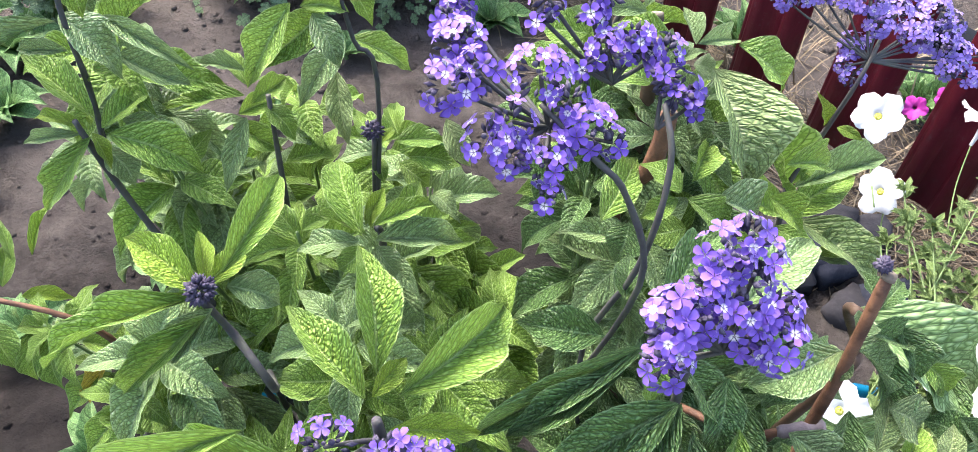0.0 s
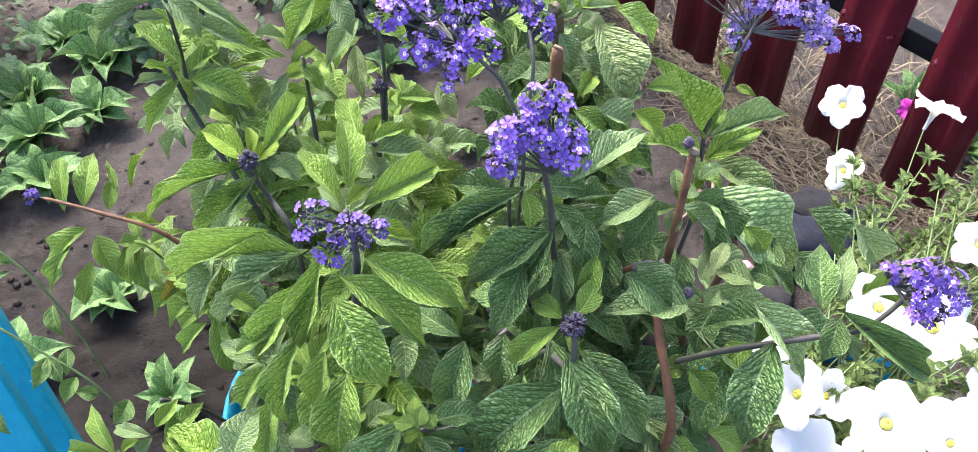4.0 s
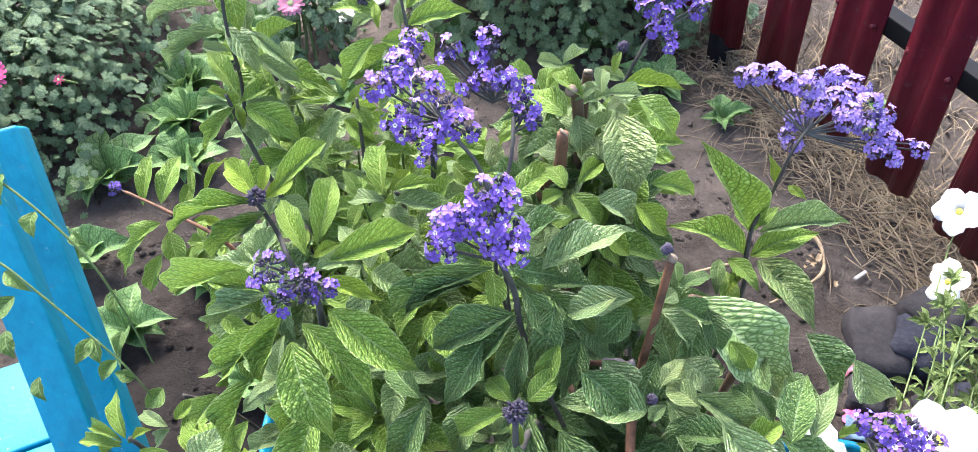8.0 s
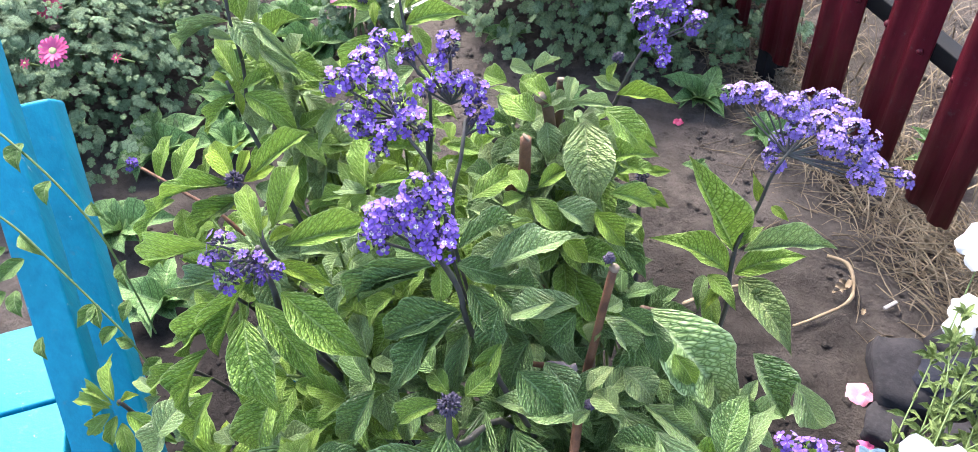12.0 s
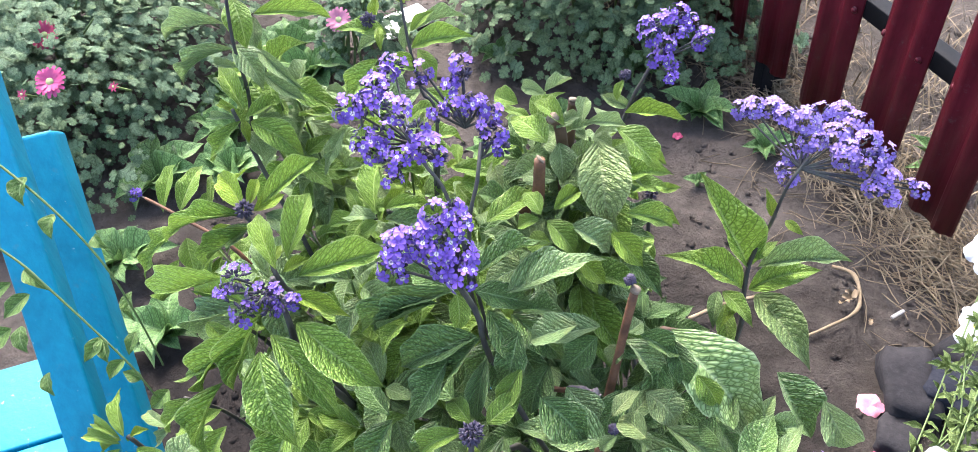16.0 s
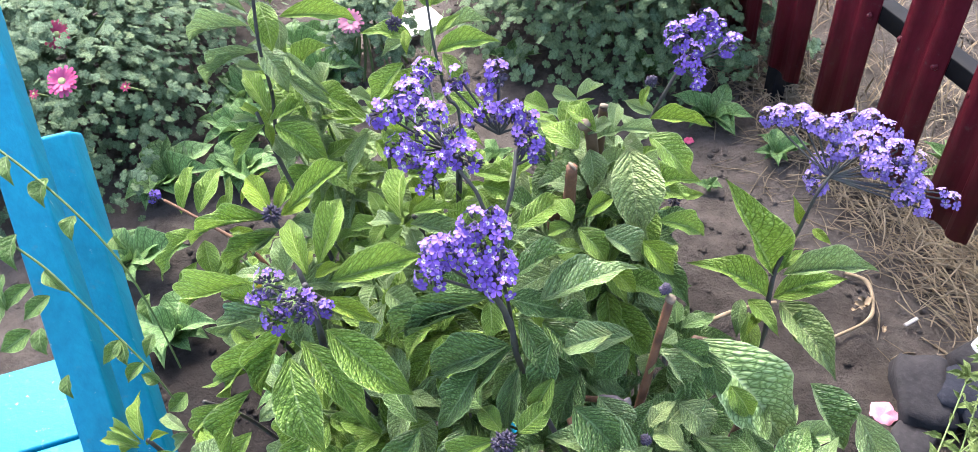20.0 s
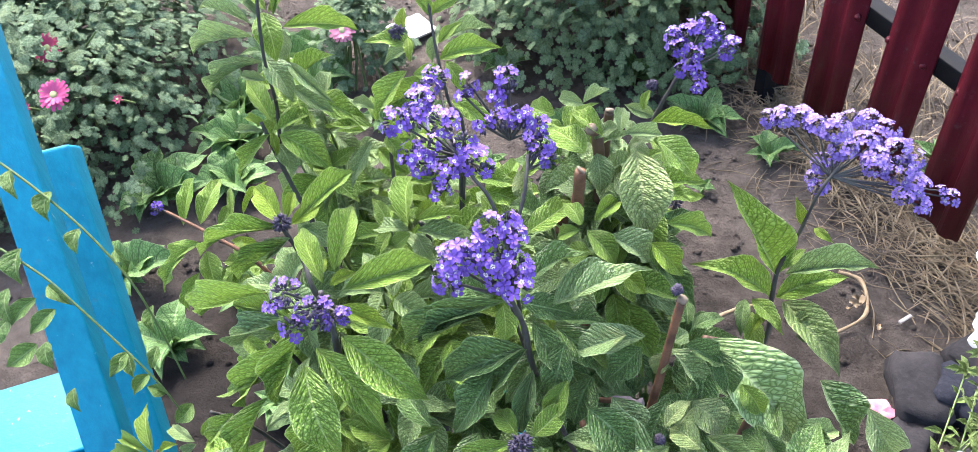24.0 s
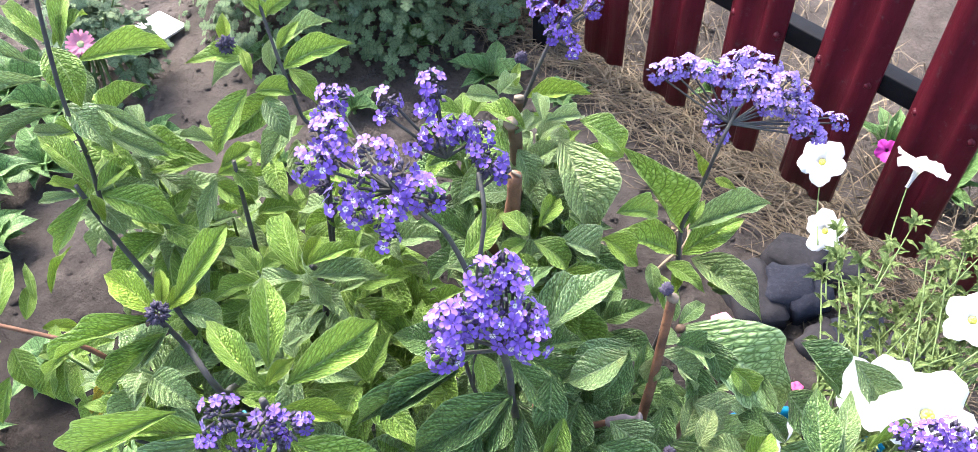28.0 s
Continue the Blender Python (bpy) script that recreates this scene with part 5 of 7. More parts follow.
leaf(side_stem, (-0.429, 0.715, 0.771), (-0.412, 0.690, 0.733), 0.027, "light", 0.06, (0.36, -0.16, 0.92))
leaf(side_stem, (-0.432, 0.693, 0.753), (-0.453, 0.664, 0.702), 0.019, "light", 0.06, (0.18, -0.45, 0.88))
leaf(side_stem, (-0.398, 0.721, 0.754), (-0.404, 0.691, 0.709), 0.019, "light", 0.14, (0.16, -0.61, 0.78))
leaf(side_stem, (-0.389, 0.719, 0.745), (-0.383, 0.687, 0.698), 0.022, "light", 0.14, (-0.00, -0.61, 0.79))
leaf(side_stem, (-0.409, 0.740, 0.770), (-0.372, 0.750, 0.751), 0.014, "lime", 0.06, (0.42, -0.20, 0.88))
leaf(side_stem, (-0.341, 0.727, 0.728), (-0.376, 0.693, 0.661), 0.017, "yellow", 0.10, (0.12, -0.53, 0.84))
leaf(low_stem, (-0.307, 0.449, 0.794), (-0.341, 0.493, 0.802), 0.016, "light", 0.14, (0.26, -0.38, 0.89))
leaf(low_stem, (-0.310, 0.447, 0.792), (-0.361, 0.458, 0.774), 0.011, "light", 0.14, (0.12, -0.14, 0.98))
leaf(low_stem, (-0.310, 0.443, 0.788), (-0.374, 0.447, 0.758), 0.013, "light", 0.14, (0.06, -0.15, 0.99))
leaf(low_stem, (-0.305, 0.453, 0.787), (-0.292, 0.467, 0.787), 0.009, "lime", 0.10, (0.12, 0.01, 0.99))
leaf(low_stem, (-0.297, 0.448, 0.779), (-0.245, 0.448, 0.749), 0.021, "light", 0.10, (0.37, -0.43, 0.82))
leaf(low_stem, (-0.312, 0.441, 0.780), (-0.352, 0.424, 0.736), 0.016, "light", 0.06, (0.23, -0.55, 0.80))
leaf(low_stem, (-0.307, 0.443, 0.776), (-0.310, 0.421, 0.743), 0.015, "light", 0.14, (0.17, -0.58, 0.79))
leaf(low_stem, (-0.301, 0.440, 0.770), (-0.284, 0.420, 0.738), 0.018, "light", 0.14, (0.44, -0.27, 0.86))
leaf(low_stem, (-0.317, 0.450, 0.780), (-0.347, 0.440, 0.751), 0.010, "lime", 0.10, (-0.03, 0.01, 1.00))
leaf(low_stem, (-0.313, 0.452, 0.776), (-0.313, 0.461, 0.778), 0.005, "lime", 0.06, (0.33, -0.26, 0.91))
leaf(low_back, (-0.305, 0.491, 0.745), (-0.353, 0.507, 0.732), 0.014, "grey", 0.10, (0.16, -0.40, 0.90))
leaf(low_back, (-0.303, 0.500, 0.745), (-0.288, 0.531, 0.748), 0.015, "light", 0.10, (0.16, -0.52, 0.84))
leaf(low_back, (-0.294, 0.490, 0.735), (-0.266, 0.534, 0.737), 0.020, "light", 0.14, (0.17, -0.10, 0.98))
leaf(low_back, (-0.306, 0.492, 0.738), (-0.328, 0.482, 0.710), 0.016, "grey", 0.10, (0.04, -0.44, 0.90))
leaf(low_back, (-0.298, 0.489, 0.731), (-0.271, 0.488, 0.715), 0.017, "light", 0.10, (0.21, -0.15, 0.97))
leaf(low_stem_two, (-0.209, 0.448, 0.743), (-0.296, 0.499, 0.736), 0.033, "light", 0.10, (0.18, 0.17, 0.97))
leaf(low_stem_two, (-0.202, 0.452, 0.739), (-0.203, 0.488, 0.747), 0.016, "light", 0.06, (0.06, -0.27, 0.96))
leaf(low_stem_two, (-0.194, 0.449, 0.733), (-0.128, 0.481, 0.716), 0.021, "light", 0.14, (0.26, -0.29, 0.92))
leaf(low_stem_two, (-0.208, 0.444, 0.733), (-0.266, 0.444, 0.698), 0.019, "light", 0.06, (0.04, -0.28, 0.96))
leaf(low_stem_two, (-0.199, 0.446, 0.729), (-0.185, 0.431, 0.703), 0.015, "light", 0.14, (0.33, -0.20, 0.92))
leaf(low_stem_two, (-0.196, 0.456, 0.730), (-0.193, 0.468, 0.732), 0.008, "lime", 0.06, (0.00, -0.36, 0.93))
leaf(low_stem_two, (-0.215, 0.446, 0.729), (-0.235, 0.427, 0.694), 0.020, "light", 0.06, (0.01, -0.30, 0.95))
leaf(low_stem_two, (-0.205, 0.445, 0.723), (-0.215, 0.416, 0.678), 0.020, "light", 0.14, (0.14, -0.41, 0.90))
leaf(low_stem_two, (-0.229, 0.474, 0.744), (-0.281, 0.466, 0.704), 0.024, "grey", 0.14, (0.23, -0.27, 0.93))
leaf(mid_low, (-0.260, 0.602, 0.799), (-0.299, 0.625, 0.794), 0.016, "light", 0.10, (0.24, -0.32, 0.92))
leaf(mid_low, (-0.263, 0.592, 0.791), (-0.295, 0.577, 0.749), 0.019, "light", 0.14, (-0.02, -0.42, 0.91))
leaf(mid_low, (-0.256, 0.595, 0.787), (-0.246, 0.563, 0.738), 0.022, "light", 0.10, (0.15, -0.62, 0.77))
leaf(mid_low, (-0.251, 0.613, 0.795), (-0.242, 0.649, 0.801), 0.017, "light", 0.10, (0.09, -0.37, 0.93))
leaf(mid_low, (-0.248, 0.605, 0.785), (-0.220, 0.617, 0.775), 0.015, "light", 0.14, (0.01, -0.16, 0.99))
leaf(mid_low, (-0.237, 0.592, 0.770), (-0.219, 0.574, 0.739), 0.019, "light", 0.06, (0.44, -0.44, 0.78))
leaf(mid_low, (-0.262, 0.619, 0.797), (-0.281, 0.654, 0.804), 0.015, "grey", 0.14, (0.23, -0.30, 0.93))
leaf(pale_stem, (-0.087, 0.647, 0.981), (-0.106, 0.701, 0.991), 0.021, "light", 0.14, (-0.09, -0.38, 0.92))
leaf(pale_stem, (-0.080, 0.653, 0.982), (-0.043, 0.678, 0.973), 0.014, "light", 0.14, (0.11, -0.34, 0.94))
leaf(pale_stem, (-0.084, 0.649, 0.977), (-0.119, 0.670, 0.970), 0.009, "light", 0.06, (0.18, -0.32, 0.93))
leaf(pale_stem, (-0.080, 0.649, 0.973), (-0.025, 0.665, 0.950), 0.019, "grey", 0.14, (0.27, -0.25, 0.93))
leaf(pale_stem, (-0.086, 0.646, 0.970), (-0.104, 0.642, 0.952), 0.016, "light", 0.10, (0.09, -0.50, 0.86))
leaf(pale_stem, (-0.083, 0.657, 0.975), (-0.082, 0.672, 0.978), 0.006, "lime", 0.06, (0.07, -0.31, 0.95))
leaf(pale_stem, (-0.090, 0.651, 0.969), (-0.136, 0.661, 0.946), 0.017, "grey", 0.10, (-0.13, -0.28, 0.95))
leaf(pale_stem, (-0.081, 0.650, 0.965), (-0.067, 0.642, 0.946), 0.018, "grey", 0.10, (0.38, -0.63, 0.68))
leaf(pale_stem, (-0.087, 0.662, 0.972), (-0.077, 0.689, 0.976), 0.011, "lime", 0.06, (0.23, -0.34, 0.91))
leaf(mid_bud_stem, (-0.082, 0.797, 0.905), (-0.041, 0.814, 0.886), 0.021, "light", 0.06, (-0.02, -0.40, 0.92))
leaf(mid_bud_stem, (-0.073, 0.790, 0.895), (-0.030, 0.801, 0.872), 0.025, "light", 0.06, (0.22, -0.39, 0.89))
leaf(mid_bud_stem, (-0.097, 0.790, 0.895), (-0.092, 0.778, 0.877), 0.012, "light", 0.14, (0.11, -0.50, 0.86))
leaf(mid_bud_stem, (-0.100, 0.800, 0.902), (-0.116, 0.828, 0.906), 0.013, "light", 0.06, (0.04, -0.38, 0.93))
leaf(mid_bud_stem, (-0.127, 0.832, 0.944), (-0.120, 0.799, 0.895), 0.021, "pale", 0.06, (0.00, -0.60, 0.80))
leaf(mid_bud_stem, (-0.081, 0.807, 0.902), (-0.092, 0.834, 0.906), 0.013, "light", 0.06, (0.08, -0.20, 0.98))
leaf(mid_bud_stem, (-0.091, 0.799, 0.892), (-0.140, 0.811, 0.863), 0.022, "grey", 0.10, (-0.25, -0.14, 0.96))
leaf(mid_bud_stem, (-0.044, 0.819, 0.907), (-0.024, 0.800, 0.871), 0.021, "pale", 0.10, (-0.08, -0.46, 0.88))
leaf(mid_bud_stem, (-0.081, 0.795, 0.882), (-0.057, 0.790, 0.859), 0.022, "light", 0.14, (0.30, -0.33, 0.89))
leaf(mid_bud_stem, (-0.096, 0.807, 0.892), (-0.083, 0.826, 0.893), 0.009, "lime", 0.06, (0.03, -0.40, 0.92))


# ---- the dark-leaved heliotrope ----
dark_plant = thing("heliotrope", (0.130, 0.700, 0.560), "dark-green heliotrope with cut stems and violet flowers, in a bucket", "plant", "heliotropes")
tall_flower_stem = stem(dark_plant, [(0.110, 0.700, 0.400), (0.043, 0.586, 0.919), (0.053, 0.554, 1.082), (0.059, 0.566, 1.132), (0.056, 0.584, 1.149)], 0.0022, 0.0015)
second_flower_stem = stem(dark_plant, [(0.043, 0.586, 0.919), (0.053, 0.547, 1.076), (0.041, 0.553, 1.128), (0.026, 0.558, 1.146), (0.006, 0.572, 1.160)], 0.0021, 0.0014)
flower_head(dark_plant, (0.010, 0.574, 1.146), [(-0.027, 0.627, 1.166, 0.0087), (-0.028, 0.612, 1.167, 0.0086), (-0.025, 0.593, 1.170, 0.0100), (-0.028, 0.565, 1.175, 0.0089), (-0.018, 0.571, 1.176, 0.0081), (0.005, 0.569, 1.178, 0.0095), (-0.013, 0.554, 1.159, 0.0089), (-0.005, 0.561, 1.162, 0.0073), (-0.006, 0.552, 1.155, 0.0081), (0.008, 0.553, 1.149, 0.0097), (0.009, 0.543, 1.140, 0.0064), (0.017, 0.572, 1.162, 0.0064), (0.024, 0.566, 1.153, 0.0097), (0.034, 0.564, 1.148, 0.0056)], "violet", 1, label="branched violet heliotrope flower head", buds=0.5)
flower_head(dark_plant, (0.037, 0.601, 1.144), [(0.009, 0.607, 1.182, 0.0062), (0.008, 0.600, 1.176, 0.0041), (0.026, 0.608, 1.175, 0.0057), (0.031, 0.619, 1.183, 0.0074), (0.034, 0.614, 1.177, 0.0057), (0.023, 0.591, 1.162, 0.0057), (0.033, 0.598, 1.164, 0.0074), (0.044, 0.604, 1.164, 0.0082), (0.057, 0.604, 1.159, 0.0082), (0.048, 0.604, 1.162, 0.0066)], "violet", 2, label="violet heliotrope flower head with dark buds", buds=0.6)
flower_head(dark_plant, (0.055, 0.584, 1.135), [(0.062, 0.590, 1.151, 0.0089), (0.068, 0.587, 1.146, 0.0065), (0.056, 0.592, 1.156, 0.0057)], "deep", 3, label="fading violet flower clump with dark buds", buds=1.3, density=0.9)
flower_head(dark_plant, (0.072, 0.494, 1.112), [(0.043, 0.478, 1.153, 0.0086), (0.046, 0.484, 1.156, 0.0079), (0.043, 0.470, 1.146, 0.0079), (0.045, 0.477, 1.136, 0.0059), (0.062, 0.500, 1.164, 0.0086), (0.071, 0.506, 1.165, 0.0072), (0.057, 0.491, 1.158, 0.0072), (0.069, 0.496, 1.157, 0.0093), (0.075, 0.501, 1.159, 0.0072), (0.068, 0.487, 1.150, 0.0086), (0.080, 0.490, 1.147, 0.0086), (0.082, 0.482, 1.139, 0.0093), (0.087, 0.490, 1.144, 0.0057), (0.073, 0.482, 1.143, 0.0072), (0.054, 0.484, 1.153, 0.0079)], "violet", 4, label="large violet heliotrope flower head with pale eyes", buds=0.3)
front_flower_stem = stem(dark_plant, [(0.130, 0.670, 0.400), (0.080, 0.532, 0.940), (0.072, 0.515, 1.054), (0.068, 0.505, 1.095), (0.063, 0.502, 1.123)], 0.0034, 0.0022)
low_bud_stem = stem(dark_plant, [(0.100, 0.640, 0.400), (0.070, 0.580, 0.755), (0.088, 0.453, 0.953), (0.088, 0.452, 1.011)], 0.0045, 0.0025)
bud_ball(low_bud_stem, (0.088, 0.452, 1.011), 0.0100, 7)
grey_stem = stem(dark_plant, [(0.030, 0.620, 0.400), (0.010, 0.560, 0.690), (-0.006, 0.450, 0.860), (-0.014, 0.404, 0.950)], 0.0045, 0.0022)
cut_stem = stem(dark_plant, [(0.150, 0.720, 0.400), (0.062, 0.651, 0.968), (0.073, 0.639, 1.050), (0.076, 0.639, 1.091)], 0.0068, 0.006, BARK)
part("cut_face", shift(tube([(0.076, 0.639, 1.091), (0.077, 0.640, 1.092)], 0.0044, 0.0038, 10, 2), cut_stem), PITH, cut_stem, "pale cut end")
cut_stem_two = stem(dark_plant, [(0.073, 0.669, 0.951), (0.077, 0.691, 1.024), (0.076, 0.687, 1.083), (0.072, 0.678, 1.099)], 0.0065, 0.0055, DARK_BARK)
part("cut_face", shift(tube([(0.074, 0.679, 1.097), (0.072, 0.679, 1.101)], 0.0049, 0.0043, 10, 2), cut_stem_two), PITH, cut_stem_two, "pale cut end")
cut_stem_three = stem(dark_plant, [(0.073, 0.705, 1.010), (0.077, 0.714, 1.072), (0.079, 0.713, 1.091)], 0.006, 0.005, DARK_BARK)
part("cut_face", shift(tube([(0.079, 0.713, 1.091), (0.079, 0.714, 1.093)], 0.0038, 0.0034, 10, 2), cut_stem_three), PITH, cut_stem_three, "pale cut end")
brown_stem = stem(dark_plant, [(0.150, 0.650, 0.400), (0.172, 0.460, 0.822), (0.158, 0.522, 0.925), (0.164, 0.544, 1.012), (0.169, 0.559, 1.065)], 0.0056, 0.0036, BARK)
part("cut_face", shift(tube([(0.169, 0.559, 1.065), (0.170, 0.560, 1.068)], 0.0038, 0.0034, 10, 2), brown_stem), PITH, brown_stem, "pale cut end")
bud_ball(brown_stem, (0.165, 0.561, 1.073), 0.0032, 1066)
bud_ball(brown_stem, (0.172, 0.503, 0.979), 0.0032, 1035)
side_cut_stem = stem(dark_plant, [(0.112, 0.526, 0.921), (0.089, 0.551, 0.952), (0.118, 0.525, 0.974), (0.140, 0.521, 0.988)], 0.003, 0.0028, BARK)
part("withered_tip", shift(tube([(0.133, 0.521, 0.985), (0.145, 0.520, 0.988), (0.155, 0.518, 0.990)], 0.003, 0.006, 8, 4, 0.3, 3), side_cut_stem), WITHER, side_cut_stem, "withered grey tip")
big_leaf_stem = stem(dark_plant, [(0.190, 0.670, 0.400), (0.231, 0.623, 0.829), (0.242, 0.632, 0.873), (0.203, 0.611, 0.956), (0.187, 0.585, 0.996)], 0.006, 0.004, DARK_BARK)
side_branch = stem(dark_plant, [(0.170, 0.540, 0.813), (0.205, 0.500, 0.905), (0.262, 0.486, 0.950), (0.300, 0.489, 0.960), (0.322, 0.494, 1.004)], 0.0034, 0.0022)
flower_head(dark_plant, (0.308, 0.496, 1.001), [(0.303, 0.497, 1.017, 0.0072), (0.315, 0.492, 1.022, 0.0088), (0.328, 0.496, 1.020, 0.0088), (0.341, 0.493, 1.013, 0.0088), (0.349, 0.487, 1.006, 0.0070), (0.320, 0.482, 1.012, 0.0097), (0.330, 0.493, 1.003, 0.0072), (0.317, 0.470, 1.004, 0.0070), (0.326, 0.472, 1.002, 0.0079), (0.339, 0.479, 1.003, 0.0070)], "violet", 9, label="violet flower head on a leaning branch", buds=0.7)

pale_low = stem(dark_plant, [(0.130, 0.640, 0.400), (0.148, 0.560, 0.700), (0.150, 0.505, 0.835)], 0.0036, 0.0024)
leaf(front_flower_stem, (0.056, 0.523, 1.068), (-0.024, 0.504, 1.011), 0.015, "dark", 0.10, (-0.02, -0.46, 0.89))
leaf(front_flower_stem, (0.044, 0.512, 1.062), (-0.004, 0.499, 1.027), 0.015, "dark", 0.10, (0.05, -0.26, 0.96))
leaf(front_flower_stem, (0.054, 0.523, 1.063), (0.058, 0.507, 1.039), 0.015, "light", 0.06, (0.43, -0.54, 0.72))
leaf(front_flower_stem, (0.064, 0.530, 1.062), (0.100, 0.548, 1.039), 0.019, "dark", 0.06, (0.33, -0.24, 0.91))
leaf(front_flower_stem, (0.062, 0.539, 1.068), (0.101, 0.591, 1.057), 0.019, "dark", 0.14, (0.03, -0.21, 0.98))
leaf(front_flower_stem, (0.085, 0.538, 1.057), (0.131, 0.596, 1.044), 0.027, "grey", 0.06, (-0.01, -0.30, 0.95))
leaf(front_flower_stem, (0.072, 0.510, 1.038), (0.011, 0.494, 0.996), 0.026, "dark", 0.06, (-0.13, -0.42, 0.90))
leaf(front_flower_stem, (0.074, 0.511, 1.036), (0.047, 0.482, 0.991), 0.020, "dark", 0.06, (-0.03, -0.33, 0.94))
leaf(front_flower_stem, (0.073, 0.529, 1.045), (0.098, 0.512, 1.006), 0.019, "dark", 0.06, (0.28, -0.42, 0.86))
leaf(front_flower_stem, (0.097, 0.525, 1.035), (0.092, 0.496, 0.992), 0.021, "dark", 0.06, (0.04, -0.41, 0.91))
leaf(front_flower_stem, (0.080, 0.504, 1.023), (0.080, 0.476, 0.982), 0.015, "dark", 0.06, (0.13, -0.50, 0.86))
leaf(front_flower_stem, (0.054, 0.494, 1.023), (0.031, 0.464, 0.977), 0.027, "dark", 0.06, (-0.09, -0.38, 0.92))
leaf(front_flower_stem, (0.104, 0.508, 1.016), (0.094, 0.488, 0.987), 0.016, "light", 0.14, (0.17, -0.52, 0.84))
leaf(front_flower_stem, (0.050, 0.551, 1.058), (0.055, 0.576, 1.060), 0.014, "dark", 0.10, (-0.08, -0.32, 0.95))
leaf(front_flower_stem, (0.040, 0.538, 1.049), (0.000, 0.549, 1.043), 0.020, "dark", 0.06, (-0.01, -0.44, 0.90))
leaf(front_flower_stem, (0.089, 0.543, 1.034), (0.120, 0.562, 1.016), 0.020, "dark", 0.06, (-0.03, -0.21, 0.98))
leaf(low_bud_stem, (0.012, 0.469, 0.962), (-0.010, 0.439, 0.912), 0.028, "dark", 0.10, (0.08, -0.48, 0.87))
leaf(low_bud_stem, (0.008, 0.472, 0.962), (-0.029, 0.500, 0.958), 0.018, "dark", 0.10, (-0.00, -0.40, 0.92))
leaf(low_bud_stem, (0.084, 0.444, 0.945), (0.019, 0.414, 0.875), 0.044, "dark", 0.14, (-0.13, -0.29, 0.95))
leaf(low_bud_stem, (0.032, 0.397, 0.922), (0.103, 0.387, 0.866), 0.046, "dark", 0.10, (0.24, -0.36, 0.90))
leaf(low_bud_stem, (0.073, 0.534, 1.004), (0.054, 0.508, 0.961), 0.021, "dark", 0.06, (-0.13, -0.65, 0.75))
leaf(low_bud_stem, (0.075, 0.530, 0.998), (0.088, 0.509, 0.963), 0.020, "dark", 0.10, (0.03, -0.53, 0.85))
leaf(low_bud_stem, (0.081, 0.550, 1.017), (0.124, 0.547, 0.979), 0.023, "dark", 0.10, (0.05, -0.46, 0.89))
leaf(low_bud_stem, (0.067, 0.566, 1.033), (0.080, 0.552, 1.007), 0.014, "light", 0.06, (0.02, -0.57, 0.82))
leaf(low_bud_stem, (0.091, 0.536, 0.998), (0.112, 0.524, 0.969), 0.020, "dark", 0.06, (0.15, -0.34, 0.93))
leaf(low_bud_stem, (0.048, 0.500, 0.960), (0.010, 0.520, 0.950), 0.026, "dark", 0.14, (-0.07, -0.23, 0.97))
leaf(low_bud_stem, (0.039, 0.486, 0.948), (0.033, 0.460, 0.909), 0.026, "dark", 0.10, (-0.07, -0.67, 0.74))
leaf(low_bud_stem, (0.079, 0.458, 0.999), (0.044, 0.448, 0.966), 0.016, "light", 0.14, (-0.28, -0.48, 0.83))
leaf(low_bud_stem, (0.083, 0.454, 0.994), (0.093, 0.446, 0.978), 0.009, "lime", 0.14, (0.24, -0.35, 0.91))
leaf(low_bud_stem, (0.081, 0.465, 1.000), (0.058, 0.482, 0.995), 0.015, "light", 0.14, (-0.02, -0.39, 0.92))
leaf(low_bud_stem, (0.092, 0.468, 1.000), (0.107, 0.498, 1.005), 0.017, "light", 0.06, (-0.04, -0.63, 0.77))
leaf(low_bud_stem, (0.084, 0.448, 0.983), (0.114, 0.405, 0.910), 0.035, "dark", 0.10, (0.00, -0.45, 0.89))
leaf(low_bud_stem, (0.103, 0.442, 0.979), (0.142, 0.413, 0.919), 0.030, "dark", 0.06, (-0.05, -0.39, 0.92))
leaf(low_bud_stem, (0.124, 0.489, 1.018), (0.159, 0.484, 0.983), 0.030, "dark", 0.06, (0.12, -0.54, 0.83))
leaf(low_bud_stem, (0.140, 0.524, 1.061), (0.106, 0.521, 1.034), 0.022, "grey", 0.10, (-0.24, -0.40, 0.88))
leaf(low_bud_stem, (0.098, 0.540, 1.067), (0.144, 0.586, 1.063), 0.022, "grey", 0.06, (-0.02, -0.28, 0.96))
leaf(low_bud_stem, (0.068, 0.384, 0.939), (0.095, 0.407, 0.938), 0.017, "light", 0.10, (0.17, -0.17, 0.97))
leaf(low_bud_stem, (0.086, 0.383, 0.938), (0.120, 0.387, 0.921), 0.015, "light", 0.10, (0.20, -0.23, 0.95))
leaf(grey_stem, (-0.016, 0.400, 0.967), (-0.033, 0.404, 0.960), 0.011, "light", 0.06, (-0.05, -0.21, 0.98))
leaf(grey_stem, (-0.014, 0.400, 0.964), (-0.012, 0.414, 0.967), 0.013, "light", 0.10, (0.13, -0.19, 0.97))
leaf(grey_stem, (-0.009, 0.399, 0.961), (-0.003, 0.410, 0.962), 0.010, "light", 0.14, (0.07, -0.33, 0.94))
